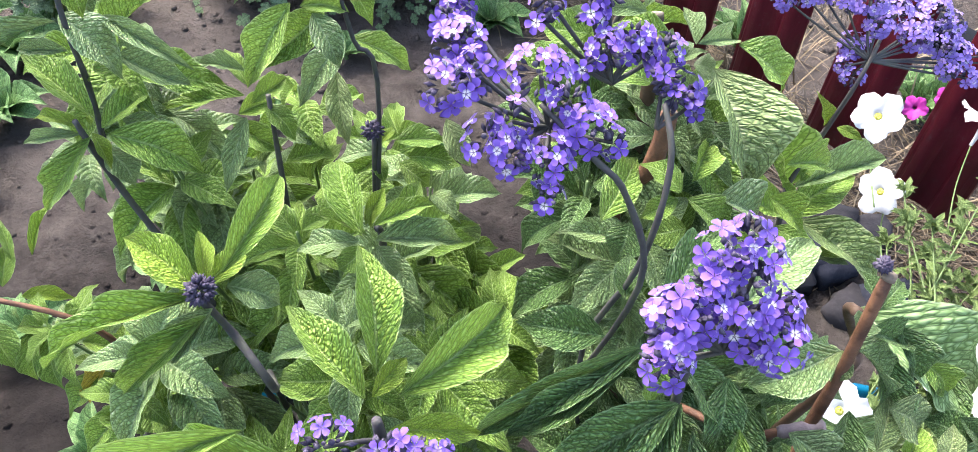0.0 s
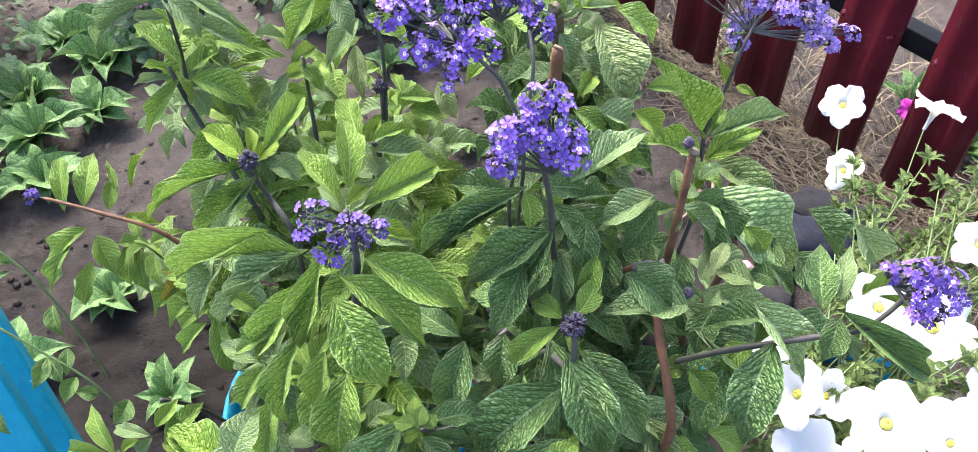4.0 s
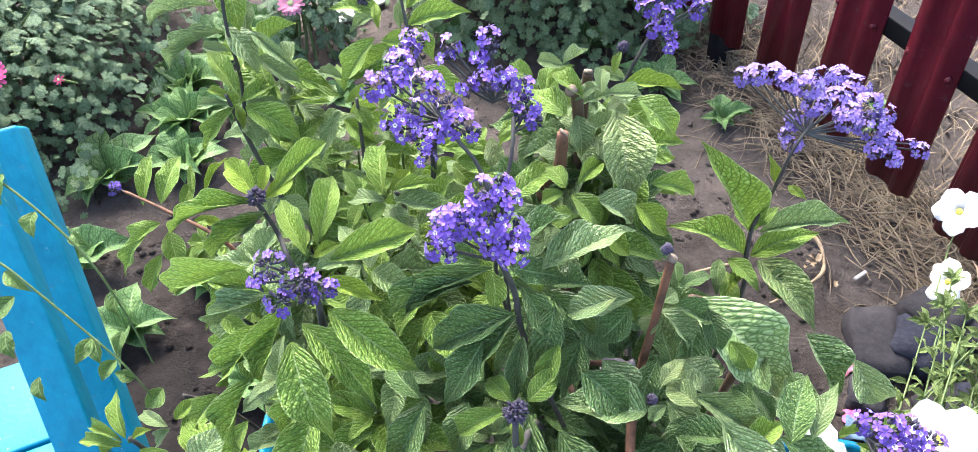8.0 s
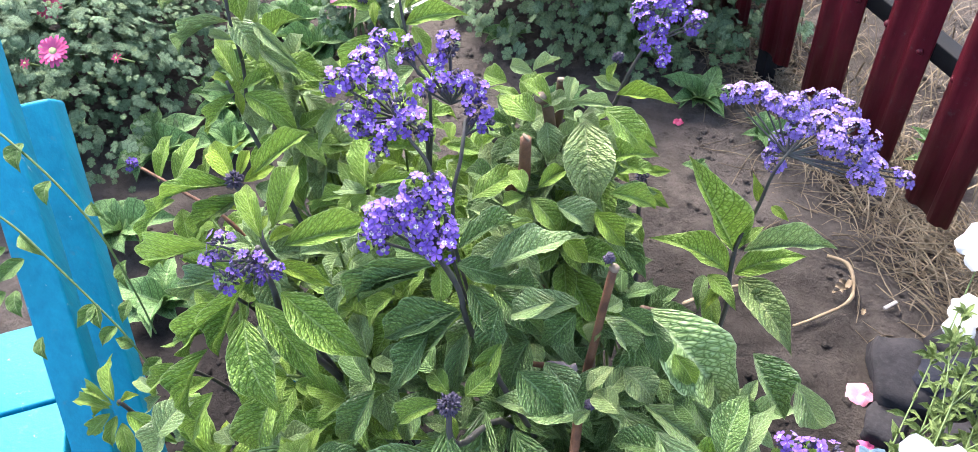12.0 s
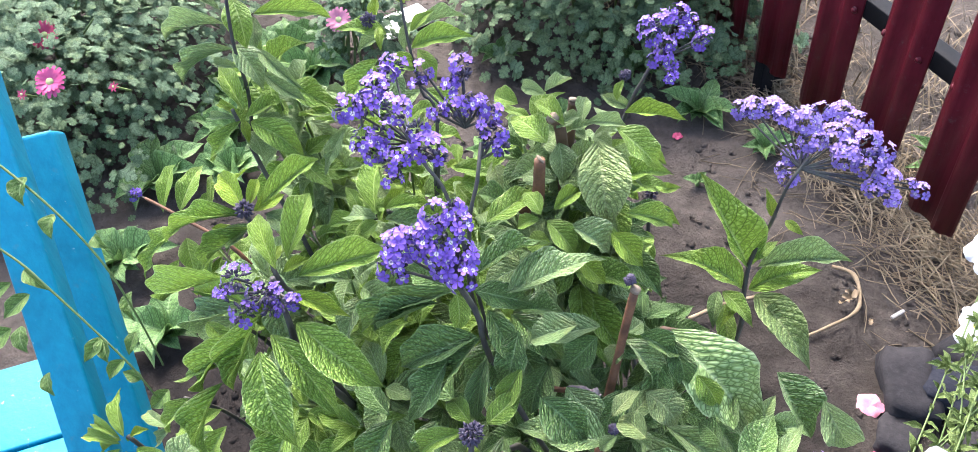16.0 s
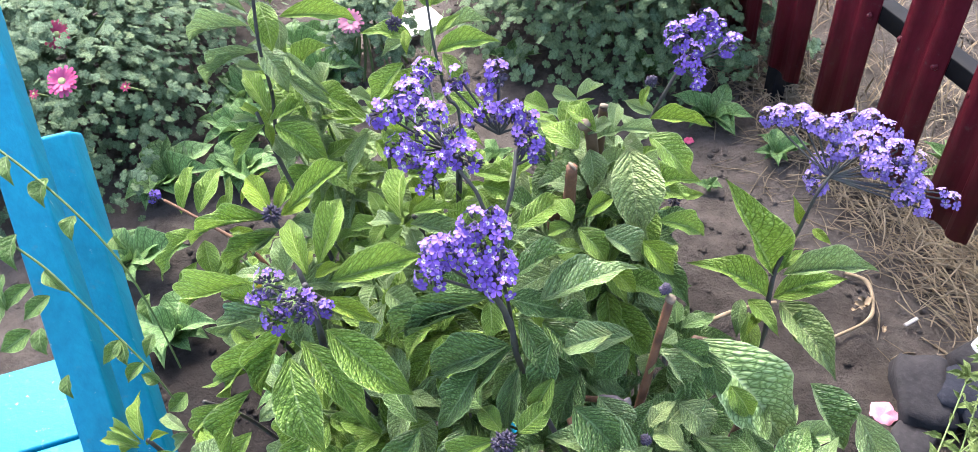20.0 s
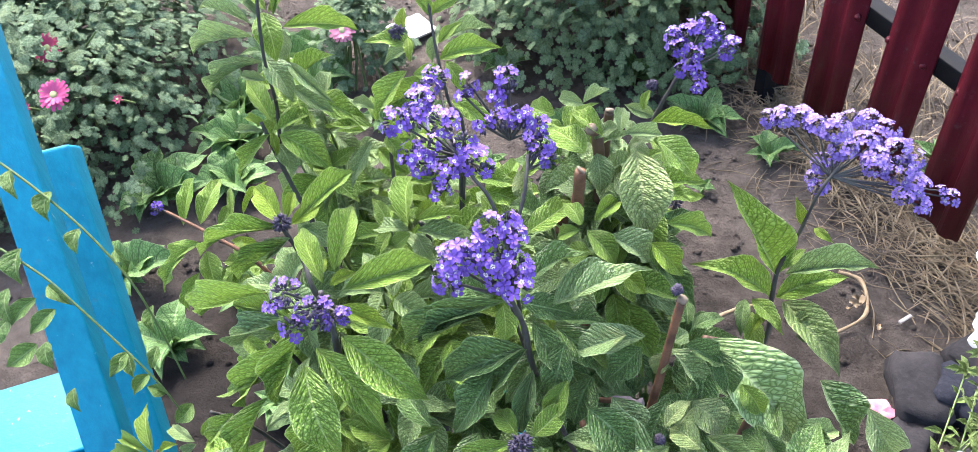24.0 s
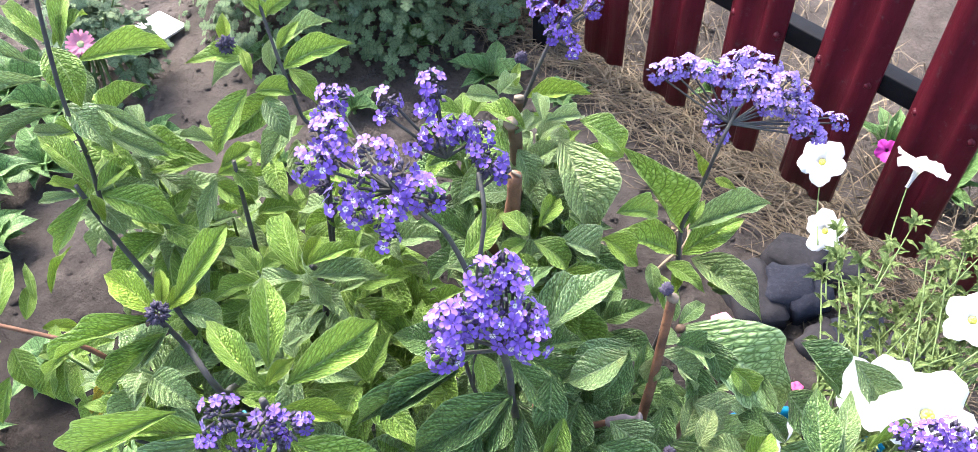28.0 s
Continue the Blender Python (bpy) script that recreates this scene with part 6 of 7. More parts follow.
leaf(grey_stem, (-0.015, 0.398, 0.958), (-0.028, 0.397, 0.950), 0.008, "lime", 0.10, (-0.05, -0.46, 0.89))
leaf(grey_stem, (-0.012, 0.397, 0.955), (0.007, 0.383, 0.927), 0.016, "dark", 0.06, (0.21, -0.39, 0.90))
leaf(grey_stem, (-0.007, 0.407, 0.958), (0.029, 0.422, 0.947), 0.017, "dark", 0.14, (-0.25, -0.21, 0.94))
leaf(grey_stem, (-0.025, 0.408, 0.958), (-0.074, 0.374, 0.873), 0.029, "dark", 0.06, (-0.11, -0.34, 0.93))
leaf(grey_stem, (-0.022, 0.397, 0.949), (-0.064, 0.394, 0.921), 0.017, "dark", 0.06, (-0.10, -0.33, 0.94))
leaf(grey_stem, (-0.020, 0.388, 0.942), (-0.029, 0.352, 0.887), 0.042, "dark", 0.14, (0.08, -0.47, 0.88))
leaf(grey_stem, (-0.005, 0.386, 0.938), (0.033, 0.362, 0.888), 0.030, "dark", 0.06, (0.16, -0.22, 0.96))
leaf(grey_stem, (-0.010, 0.403, 0.945), (0.020, 0.408, 0.929), 0.010, "dark", 0.14, (0.35, -0.32, 0.88))
leaf(brown_stem, (0.170, 0.491, 0.982), (0.107, 0.479, 0.987), 0.036, "grey", 0.06, (-0.29, -0.20, 0.94))
leaf(brown_stem, (0.175, 0.562, 1.038), (0.170, 0.580, 1.042), 0.009, "dark", 0.14, (0.07, -0.19, 0.98))
leaf(brown_stem, (0.178, 0.562, 1.035), (0.198, 0.582, 1.028), 0.011, "dark", 0.14, (0.03, -0.22, 0.98))
leaf(brown_stem, (0.167, 0.552, 1.027), (0.175, 0.566, 1.026), 0.014, "grey", 0.06, (0.02, -0.45, 0.89))
leaf(brown_stem, (0.148, 0.552, 1.027), (0.101, 0.542, 0.998), 0.023, "grey", 0.10, (0.07, -0.19, 0.98))
leaf(brown_stem, (0.147, 0.546, 1.021), (0.124, 0.529, 0.992), 0.022, "dark", 0.06, (-0.10, -0.64, 0.76))
leaf(brown_stem, (0.175, 0.557, 1.022), (0.205, 0.565, 0.999), 0.018, "dark", 0.06, (0.03, -0.31, 0.95))
leaf(brown_stem, (0.166, 0.552, 1.018), (0.193, 0.541, 0.981), 0.023, "grey", 0.14, (0.41, 0.06, 0.91))
leaf(brown_stem, (0.164, 0.551, 1.014), (0.161, 0.540, 0.999), 0.014, "pale", 0.14, (-0.17, -0.52, 0.84))
leaf(brown_stem, (0.134, 0.515, 0.997), (0.158, 0.504, 0.964), 0.026, "grey", 0.14, (0.22, -0.46, 0.86))
leaf(brown_stem, (0.188, 0.529, 0.995), (0.214, 0.526, 0.967), 0.025, "pale", 0.10, (0.10, -0.29, 0.95))
leaf(brown_stem, (0.181, 0.511, 0.984), (0.195, 0.541, 0.986), 0.015, "pale", 0.14, (0.16, -0.18, 0.97))
leaf(brown_stem, (0.196, 0.566, 1.013), (0.212, 0.550, 0.981), 0.019, "dark", 0.10, (0.06, -0.47, 0.88))
leaf(brown_stem, (0.191, 0.555, 1.003), (0.191, 0.530, 0.967), 0.021, "dark", 0.10, (0.15, -0.41, 0.90))
leaf(brown_stem, (0.171, 0.531, 0.988), (0.165, 0.507, 0.955), 0.021, "dark", 0.10, (-0.06, -0.59, 0.81))
leaf(brown_stem, (0.116, 0.530, 0.995), (0.109, 0.506, 0.961), 0.025, "dark", 0.06, (0.15, -0.44, 0.89))
leaf(pale_low, (0.156, 0.483, 0.829), (0.180, 0.458, 0.783), 0.029, "pale", 0.14, (0.10, -0.52, 0.85))
leaf(pale_low, (0.168, 0.448, 0.812), (0.190, 0.439, 0.787), 0.023, "pale", 0.06, (0.09, -0.09, 0.99))
leaf(pale_low, (0.148, 0.452, 0.808), (0.156, 0.435, 0.780), 0.023, "pale", 0.06, (-0.03, -0.54, 0.84))
leaf(pale_low, (0.163, 0.438, 0.803), (0.171, 0.422, 0.777), 0.028, "pale", 0.14, (0.03, -0.27, 0.96))
leaf(pale_low, (0.144, 0.478, 0.815), (0.191, 0.490, 0.795), 0.021, "light", 0.14, (-0.04, -0.24, 0.97))
leaf(pale_low, (0.128, 0.451, 0.798), (0.113, 0.430, 0.766), 0.026, "light", 0.06, (-0.28, -0.29, 0.92))
leaf(pale_low, (0.096, 0.442, 0.791), (0.131, 0.426, 0.751), 0.032, "light", 0.06, (0.10, -0.35, 0.93))
leaf(big_leaf_stem, (0.187, 0.590, 0.989), (0.269, 0.566, 0.913), 0.054, "crinkled", 0.20, (0.28, -0.43, 0.86))
leaf(big_leaf_stem, (0.271, 0.583, 0.982), (0.305, 0.567, 0.933), 0.034, "dark", 0.06, (0.38, -0.27, 0.89))
leaf(big_leaf_stem, (0.305, 0.571, 0.979), (0.334, 0.563, 0.941), 0.025, "grey", 0.10, (-0.09, -0.57, 0.82))
leaf(big_leaf_stem, (0.262, 0.557, 0.959), (0.288, 0.546, 0.923), 0.030, "dark", 0.06, (0.21, -0.35, 0.91))
leaf(big_leaf_stem, (0.245, 0.572, 0.964), (0.241, 0.548, 0.930), 0.023, "dark", 0.06, (-0.15, -0.39, 0.91))
leaf(big_leaf_stem, (0.221, 0.505, 0.968), (0.268, 0.477, 0.899), 0.036, "grey", 0.06, (0.03, -0.25, 0.97))
leaf(big_leaf_stem, (0.232, 0.496, 0.961), (0.189, 0.502, 0.939), 0.020, "dark", 0.06, (-0.23, -0.06, 0.97))
leaf(big_leaf_stem, (0.235, 0.482, 0.950), (0.220, 0.433, 0.877), 0.036, "dark", 0.14, (-0.13, -0.35, 0.93))
leaf(big_leaf_stem, (0.268, 0.497, 0.971), (0.274, 0.549, 0.982), 0.024, "dark", 0.10, (-0.15, -0.37, 0.92))
leaf(big_leaf_stem, (0.280, 0.501, 0.977), (0.294, 0.545, 0.987), 0.015, "grey", 0.06, (-0.18, -0.31, 0.93))
leaf(big_leaf_stem, (0.281, 0.496, 0.971), (0.364, 0.486, 0.901), 0.023, "dark", 0.06, (-0.11, -0.58, 0.81))
leaf(big_leaf_stem, (0.280, 0.494, 0.966), (0.271, 0.474, 0.936), 0.021, "dark", 0.06, (-0.11, -0.54, 0.83))
leaf(big_leaf_stem, (0.284, 0.486, 0.959), (0.296, 0.474, 0.935), 0.012, "grey", 0.10, (0.02, -0.52, 0.85))
leaf(big_leaf_stem, (0.297, 0.506, 0.980), (0.335, 0.521, 0.969), 0.009, "light", 0.06, (-0.39, -0.10, 0.91))
leaf(big_leaf_stem, (0.306, 0.503, 0.980), (0.333, 0.502, 0.959), 0.008, "light", 0.14, (-0.17, -0.28, 0.94))
leaf(big_leaf_stem, (0.297, 0.507, 0.975), (0.306, 0.518, 0.976), 0.006, "light", 0.06, (-0.11, -0.35, 0.93))
leaf(big_leaf_stem, (0.218, 0.559, 0.988), (0.237, 0.552, 0.965), 0.018, "light", 0.10, (-0.01, -0.61, 0.80))
leaf(big_leaf_stem, (0.238, 0.537, 0.969), (0.261, 0.529, 0.940), 0.015, "dark", 0.06, (-0.12, -0.36, 0.92))
leaf(big_leaf_stem, (0.245, 0.527, 0.959), (0.225, 0.542, 0.955), 0.019, "dark", 0.10, (-0.03, -0.34, 0.94))
leaf(big_leaf_stem, (0.177, 0.477, 1.040), (0.189, 0.499, 1.043), 0.011, "pale", 0.14, (-0.21, -0.29, 0.93))
leaf(big_leaf_stem, (0.201, 0.469, 1.039), (0.179, 0.482, 1.033), 0.017, "pale", 0.10, (-0.43, -0.19, 0.88))
leaf(big_leaf_stem, (0.182, 0.470, 1.030), (0.173, 0.463, 1.018), 0.009, "grey", 0.14, (-0.10, -0.51, 0.86))
leaf(big_leaf_stem, (0.189, 0.472, 1.031), (0.204, 0.473, 1.020), 0.009, "grey", 0.06, (-0.07, -0.03, 1.00))
leaf(big_leaf_stem, (0.198, 0.527, 0.890), (0.236, 0.508, 0.841), 0.027, "dark", 0.14, (-0.03, -0.10, 0.99))
leaf(big_leaf_stem, (0.187, 0.504, 0.871), (0.211, 0.492, 0.840), 0.024, "light", 0.06, (0.07, -0.49, 0.87))
leaf(big_leaf_stem, (0.208, 0.545, 0.902), (0.196, 0.521, 0.864), 0.026, "dark", 0.14, (-0.14, -0.51, 0.85))
leaf(big_leaf_stem, (0.236, 0.518, 0.889), (0.214, 0.508, 0.866), 0.024, "light", 0.06, (-0.19, -0.30, 0.94))
leaf(cut_stem, (0.066, 0.684, 1.117), (0.042, 0.694, 1.111), 0.011, "grey", 0.10, (0.23, -0.67, 0.71))
leaf(cut_stem, (0.065, 0.686, 1.117), (0.079, 0.712, 1.113), 0.011, "grey", 0.06, (-0.13, -0.41, 0.90))
leaf(cut_stem, (0.083, 0.677, 1.095), (0.047, 0.701, 1.093), 0.016, "light", 0.10, (0.22, -0.45, 0.86))
leaf(cut_stem, (0.072, 0.667, 1.084), (0.032, 0.692, 1.082), 0.025, "light", 0.06, (0.02, -0.29, 0.96))
leaf(cut_stem, (0.095, 0.685, 1.095), (0.091, 0.710, 1.100), 0.012, "grey", 0.06, (0.09, -0.32, 0.94))
leaf(cut_stem, (0.076, 0.678, 1.090), (0.090, 0.704, 1.087), 0.010, "grey", 0.10, (0.13, -0.44, 0.89))
leaf(cut_stem, (0.097, 0.689, 1.092), (0.124, 0.713, 1.075), 0.013, "grey", 0.10, (0.27, -0.43, 0.86))
leaf(cut_stem, (0.120, 0.692, 1.089), (0.155, 0.694, 1.053), 0.024, "light", 0.14, (0.19, -0.24, 0.95))
leaf(cut_stem, (0.107, 0.685, 1.079), (0.127, 0.643, 1.024), 0.038, "pale", 0.20, (0.09, -0.33, 0.94))
leaf(cut_stem, (0.078, 0.678, 1.076), (0.086, 0.661, 1.049), 0.021, "grey", 0.14, (0.40, -0.54, 0.74))
leaf(cut_stem, (0.100, 0.676, 1.066), (0.133, 0.700, 1.043), 0.016, "grey", 0.14, (0.06, -0.39, 0.92))
leaf(cut_stem, (0.094, 0.673, 1.061), (0.108, 0.665, 1.040), 0.016, "grey", 0.14, (0.32, -0.35, 0.88))
leaf(cut_stem, (0.108, 0.670, 1.051), (0.127, 0.663, 1.027), 0.019, "grey", 0.14, (0.41, -0.34, 0.85))
leaf(cut_stem, (0.040, 0.692, 1.096), (0.015, 0.704, 1.091), 0.018, "light", 0.14, (0.04, -0.54, 0.84))
leaf(cut_stem, (0.079, 0.665, 1.048), (0.045, 0.674, 1.037), 0.018, "grey", 0.10, (-0.05, -0.43, 0.90))
leaf(cut_stem, (0.100, 0.696, 1.072), (0.115, 0.701, 1.059), 0.015, "grey", 0.14, (0.08, -0.51, 0.86))
leaf(cut_stem, (0.084, 0.614, 1.060), (0.064, 0.632, 1.062), 0.014, "light", 0.14, (0.12, -0.45, 0.88))
leaf(cut_stem, (0.083, 0.613, 1.056), (0.065, 0.610, 1.044), 0.012, "light", 0.14, (-0.02, -0.47, 0.88))
leaf(cut_stem, (0.088, 0.615, 1.054), (0.112, 0.611, 1.027), 0.020, "light", 0.14, (0.37, -0.44, 0.82))
leaf(cut_stem, (0.091, 0.623, 1.058), (0.105, 0.651, 1.056), 0.014, "light", 0.10, (0.27, -0.39, 0.88))
leaf(cut_stem, (0.105, 0.619, 1.049), (0.136, 0.627, 1.021), 0.024, "grey", 0.10, (0.24, -0.15, 0.96))
leaf(cut_stem, (0.044, 0.603, 1.051), (0.068, 0.651, 1.048), 0.019, "light", 0.06, (-0.01, -0.42, 0.91))
leaf(cut_stem, (0.143, 0.637, 1.056), (0.177, 0.656, 1.032), 0.017, "light", 0.10, (0.08, -0.39, 0.92))
leaf(cut_stem, (0.135, 0.626, 1.043), (0.161, 0.625, 1.014), 0.021, "lime", 0.06, (0.08, -0.45, 0.89))
leaf(cut_stem, (0.091, 0.612, 1.034), (0.070, 0.613, 1.026), 0.018, "light", 0.14, (-0.08, -0.50, 0.86))
leaf(cut_stem, (0.091, 0.642, 1.059), (0.114, 0.648, 1.039), 0.018, "dark", 0.06, (0.24, -0.29, 0.93))
leaf(cut_stem, (0.061, 0.612, 1.038), (0.054, 0.600, 1.020), 0.020, "dark", 0.10, (-0.14, -0.50, 0.85))
leaf(cut_stem, (0.110, 0.614, 1.024), (0.136, 0.613, 0.998), 0.019, "lime", 0.10, (0.17, -0.39, 0.90))


# ---- the tall pale-flowered heliotrope ----
tall_plant = thing("heliotrope", (0.200, 0.790, 0.560), "tall heliotrope shoot with a broad lilac flower head", "plant", "heliotropes")
lilac_stem = stem(tall_plant, [(0.200, 0.790, 0.400), (0.237, 0.776, 0.751), (0.235, 0.783, 0.827), (0.235, 0.793, 0.864), (0.246, 0.796, 0.918), (0.253, 0.795, 0.969), (0.265, 0.811, 0.992)], 0.0042, 0.0016)
leaf(lilac_stem, (0.234, 0.795, 0.852), (0.169, 0.828, 0.937), 0.038, "light", 0.1, (0.13, -0.37, 0.92))
leaf(lilac_stem, (0.232, 0.784, 0.830), (0.151, 0.772, 0.868), 0.034, "light", 0.14, (-0.03, -0.29, 0.96))
leaf(lilac_stem, (0.243, 0.798, 0.851), (0.331, 0.830, 0.855), 0.027, "grey", 0.14, (-0.01, -0.29, 0.96))
leaf(lilac_stem, (0.239, 0.786, 0.828), (0.304, 0.819, 0.843), 0.030, "light", 0.14, (0.08, -0.45, 0.89))
leaf(lilac_stem, (0.246, 0.801, 0.922), (0.234, 0.810, 0.949), 0.010, "lime", 0.14, (-0.01, -0.43, 0.90))
leaf(lilac_stem, (0.258, 0.802, 0.918), (0.277, 0.791, 0.914), 0.009, "lime", 0.14, (-0.21, -0.61, 0.76))
leaf(lilac_stem, (0.246, 0.778, 0.832), (0.312, 0.725, 0.799), 0.037, "pale", 0.25, (-0.17, -0.29, 0.94))
leaf(lilac_stem, (0.219, 0.780, 0.804), (0.233, 0.746, 0.768), 0.020, "light", 0.14, (-0.13, -0.23, 0.96))
leaf(lilac_stem, (0.210, 0.787, 0.813), (0.213, 0.751, 0.795), 0.015, "dark", 0.14, (-0.09, -0.49, 0.86))
leaf(lilac_stem, (0.216, 0.755, 0.853), (0.251, 0.728, 0.842), 0.018, "light", 0.14, (0.10, -0.30, 0.95))
leaf(lilac_stem, (0.232, 0.770, 0.831), (0.221, 0.729, 0.828), 0.014, "lime", 0.14, (0.06, -0.50, 0.86))
leaf(lilac_stem, (0.261, 0.754, 0.833), (0.275, 0.762, 0.848), 0.008, "grey", 0.14, (-0.13, -0.18, 0.98))
leaf(lilac_stem, (0.260, 0.755, 0.820), (0.297, 0.759, 0.821), 0.015, "light", 0.14, (-0.24, -0.59, 0.77))
leaf(lilac_stem, (0.264, 0.752, 0.816), (0.289, 0.746, 0.814), 0.011, "grey", 0.14, (-0.16, -0.37, 0.92))
leaf(lilac_stem, (0.241, 0.788, 0.871), (0.257, 0.809, 0.882), 0.011, "light", 0.14, (-0.04, -0.25, 0.97))
flower_head(tall_plant, (0.260, 0.805, 0.982), [(0.198, 0.839, 1.011, 0.0079), (0.210, 0.836, 1.017, 0.0089), (0.225, 0.842, 1.015, 0.0100), (0.240, 0.833, 1.015, 0.0110), (0.255, 0.828, 1.018, 0.0120), (0.268, 0.854, 1.008, 0.0100), (0.284, 0.869, 1.000, 0.0113), (0.264, 0.819, 1.007, 0.0109), (0.282, 0.836, 1.000, 0.0121), (0.299, 0.858, 0.998, 0.0123), (0.310, 0.835, 1.001, 0.0109), (0.294, 0.821, 0.995, 0.0120), (0.314, 0.822, 0.988, 0.0120), (0.327, 0.834, 0.992, 0.0087), (0.332, 0.819, 0.977, 0.0109), (0.323, 0.809, 0.972, 0.0076), (0.341, 0.808, 0.964, 0.0076), (0.362, 0.822, 0.967, 0.0065), (0.353, 0.823, 0.972, 0.0043), (0.253, 0.819, 0.984, 0.0100), (0.252, 0.803, 0.970, 0.0078), (0.245, 0.807, 0.976, 0.0056)], "lilac", 5, label="broad lilac heliotrope flower head", size=0.0044, buds=0.6, density=1.7)
far_flower_stem = stem(tall_plant, [(0.150, 0.820, 0.400), (0.065, 0.882, 0.847), (0.084, 0.868, 0.952), (0.101, 0.871, 1.004), (0.115, 0.880, 1.033)], 0.004, 0.0018)
leaf(far_flower_stem, (0.087, 0.857, 0.969), (0.149, 0.866, 0.965), 0.020, "lime", 0.12, (0.32, -0.30, 0.90))
leaf(far_flower_stem, (0.086, 0.861, 0.945), (0.135, 0.851, 0.915), 0.023, "light", 0.12, (0.08, -0.60, 0.80))
leaf(far_flower_stem, (0.077, 0.863, 0.978), (0.081, 0.881, 0.993), 0.009, "light", 0.12, (-0.04, -0.32, 0.95))
leaf(far_flower_stem, (0.075, 0.854, 0.944), (0.050, 0.873, 0.957), 0.012, "grey", 0.12, (0.13, -0.40, 0.91))
leaf(far_flower_stem, (0.082, 0.862, 0.948), (0.066, 0.841, 0.936), 0.011, "light", 0.12, (-0.06, -0.54, 0.84))
leaf(far_flower_stem, (0.084, 0.895, 0.947), (0.049, 0.899, 0.953), 0.014, "grey", 0.12, (0.09, -0.67, 0.73))
flower_head(tall_plant, (0.107, 0.883, 1.018), [(0.101, 0.889, 1.040, 0.0095), (0.095, 0.895, 1.048, 0.0071), (0.108, 0.904, 1.050, 0.0095), (0.121, 0.914, 1.054, 0.0095), (0.136, 0.914, 1.046, 0.0083), (0.150, 0.910, 1.037, 0.0071), (0.146, 0.902, 1.032, 0.0071), (0.116, 0.890, 1.035, 0.0083), (0.116, 0.880, 1.026, 0.0083), (0.108, 0.875, 1.024, 0.0060), (0.127, 0.871, 1.013, 0.0071), (0.129, 0.878, 1.019, 0.0048), (0.127, 0.902, 1.040, 0.0071)], "violet", 6, label="violet heliotrope flower head seen from the side", size=0.0042, buds=0.5)
bud_ball(far_flower_stem, (0.082, 0.875, 1.001), 0.006, 15)
low_far_stem = stem(tall_plant, [(0.140, 0.840, 0.400), (0.118, 0.869, 0.775), (0.118, 0.869, 0.855)], 0.0045, 0.0025)
leaf(low_far_stem, (0.114, 0.856, 0.845), (0.155, 0.856, 0.827), 0.017, "light", 0.12, (-0.01, -0.53, 0.85))
leaf(low_far_stem, (0.112, 0.846, 0.810), (0.134, 0.827, 0.783), 0.015, "light", 0.12, (0.09, -0.43, 0.90))
leaf(low_far_stem, (0.119, 0.874, 0.859), (0.147, 0.885, 0.856), 0.012, "light", 0.12, (0.22, -0.64, 0.73))
leaf(low_far_stem, (0.103, 0.873, 0.836), (0.072, 0.884, 0.846), 0.013, "light", 0.12, (-0.02, -0.54, 0.84))
leaf(low_far_stem, (0.097, 0.854, 0.781), (0.136, 0.825, 0.739), 0.025, "light", 0.12, (-0.09, -0.49, 0.87))
leaf(low_far_stem, (0.115, 0.862, 0.850), (0.107, 0.832, 0.828), 0.015, "light", 0.12, (-0.08, -0.28, 0.96))
bud_ball(low_far_stem, (0.118, 0.869, 0.855), 0.0095, 16)


# ---- low outer shoots ----
low_rosette_stem = stem(light_plant, [(-0.2, 0.66, 0.4), (-0.235, 0.52, 0.56), (-0.237, 0.449, 0.765)], 0.0036, 0.0020, STEM_GREEN)
leaf(low_rosette_stem, (-0.194, 0.450, 0.742), (-0.251, 0.446, 0.724), 0.022, "light", 0.06, (0.23, -0.14, 0.96))
leaf(low_rosette_stem, (-0.195, 0.450, 0.740), (-0.268, 0.407, 0.673), 0.028, "light", 0.10, (0.20, -0.11, 0.97))
leaf(low_rosette_stem, (-0.193, 0.449, 0.736), (-0.244, 0.396, 0.647), 0.030, "light", 0.10, (0.20, -0.48, 0.85))
leaf(low_rosette_stem, (-0.192, 0.451, 0.734), (-0.175, 0.378, 0.624), 0.028, "light", 0.10, (0.50, -0.35, 0.80))
leaf(low_rosette_stem, (-0.191, 0.453, 0.732), (-0.094, 0.420, 0.614), 0.028, "light", 0.10, (0.47, 0.04, 0.88))
leaf(low_rosette_stem, (-0.195, 0.456, 0.733), (-0.164, 0.480, 0.717), 0.026, "light", 0.14, (0.15, -0.09, 0.98))
leaf(low_rosette_stem, (-0.200, 0.457, 0.734), (-0.299, 0.495, 0.739), 0.030, "light", 0.14, (0.43, -0.37, 0.82))
leaf(low_rosette_stem, (-0.200, 0.460, 0.733), (-0.237, 0.477, 0.736), 0.017, "lime", 0.06, (0.18, -0.25, 0.95))
leaf(low_rosette_stem, (-0.200, 0.461, 0.731), (-0.220, 0.493, 0.739), 0.015, "lime", 0.14, (0.31, -0.05, 0.95))
leaf(low_rosette_stem, (-0.204, 0.458, 0.730), (-0.259, 0.462, 0.721), 0.019, "light", 0.10, (0.40, -0.17, 0.90))
leaf(low_rosette_stem, (-0.200, 0.459, 0.725), (-0.169, 0.448, 0.687), 0.025, "light", 0.10, (0.21, -0.34, 0.92))
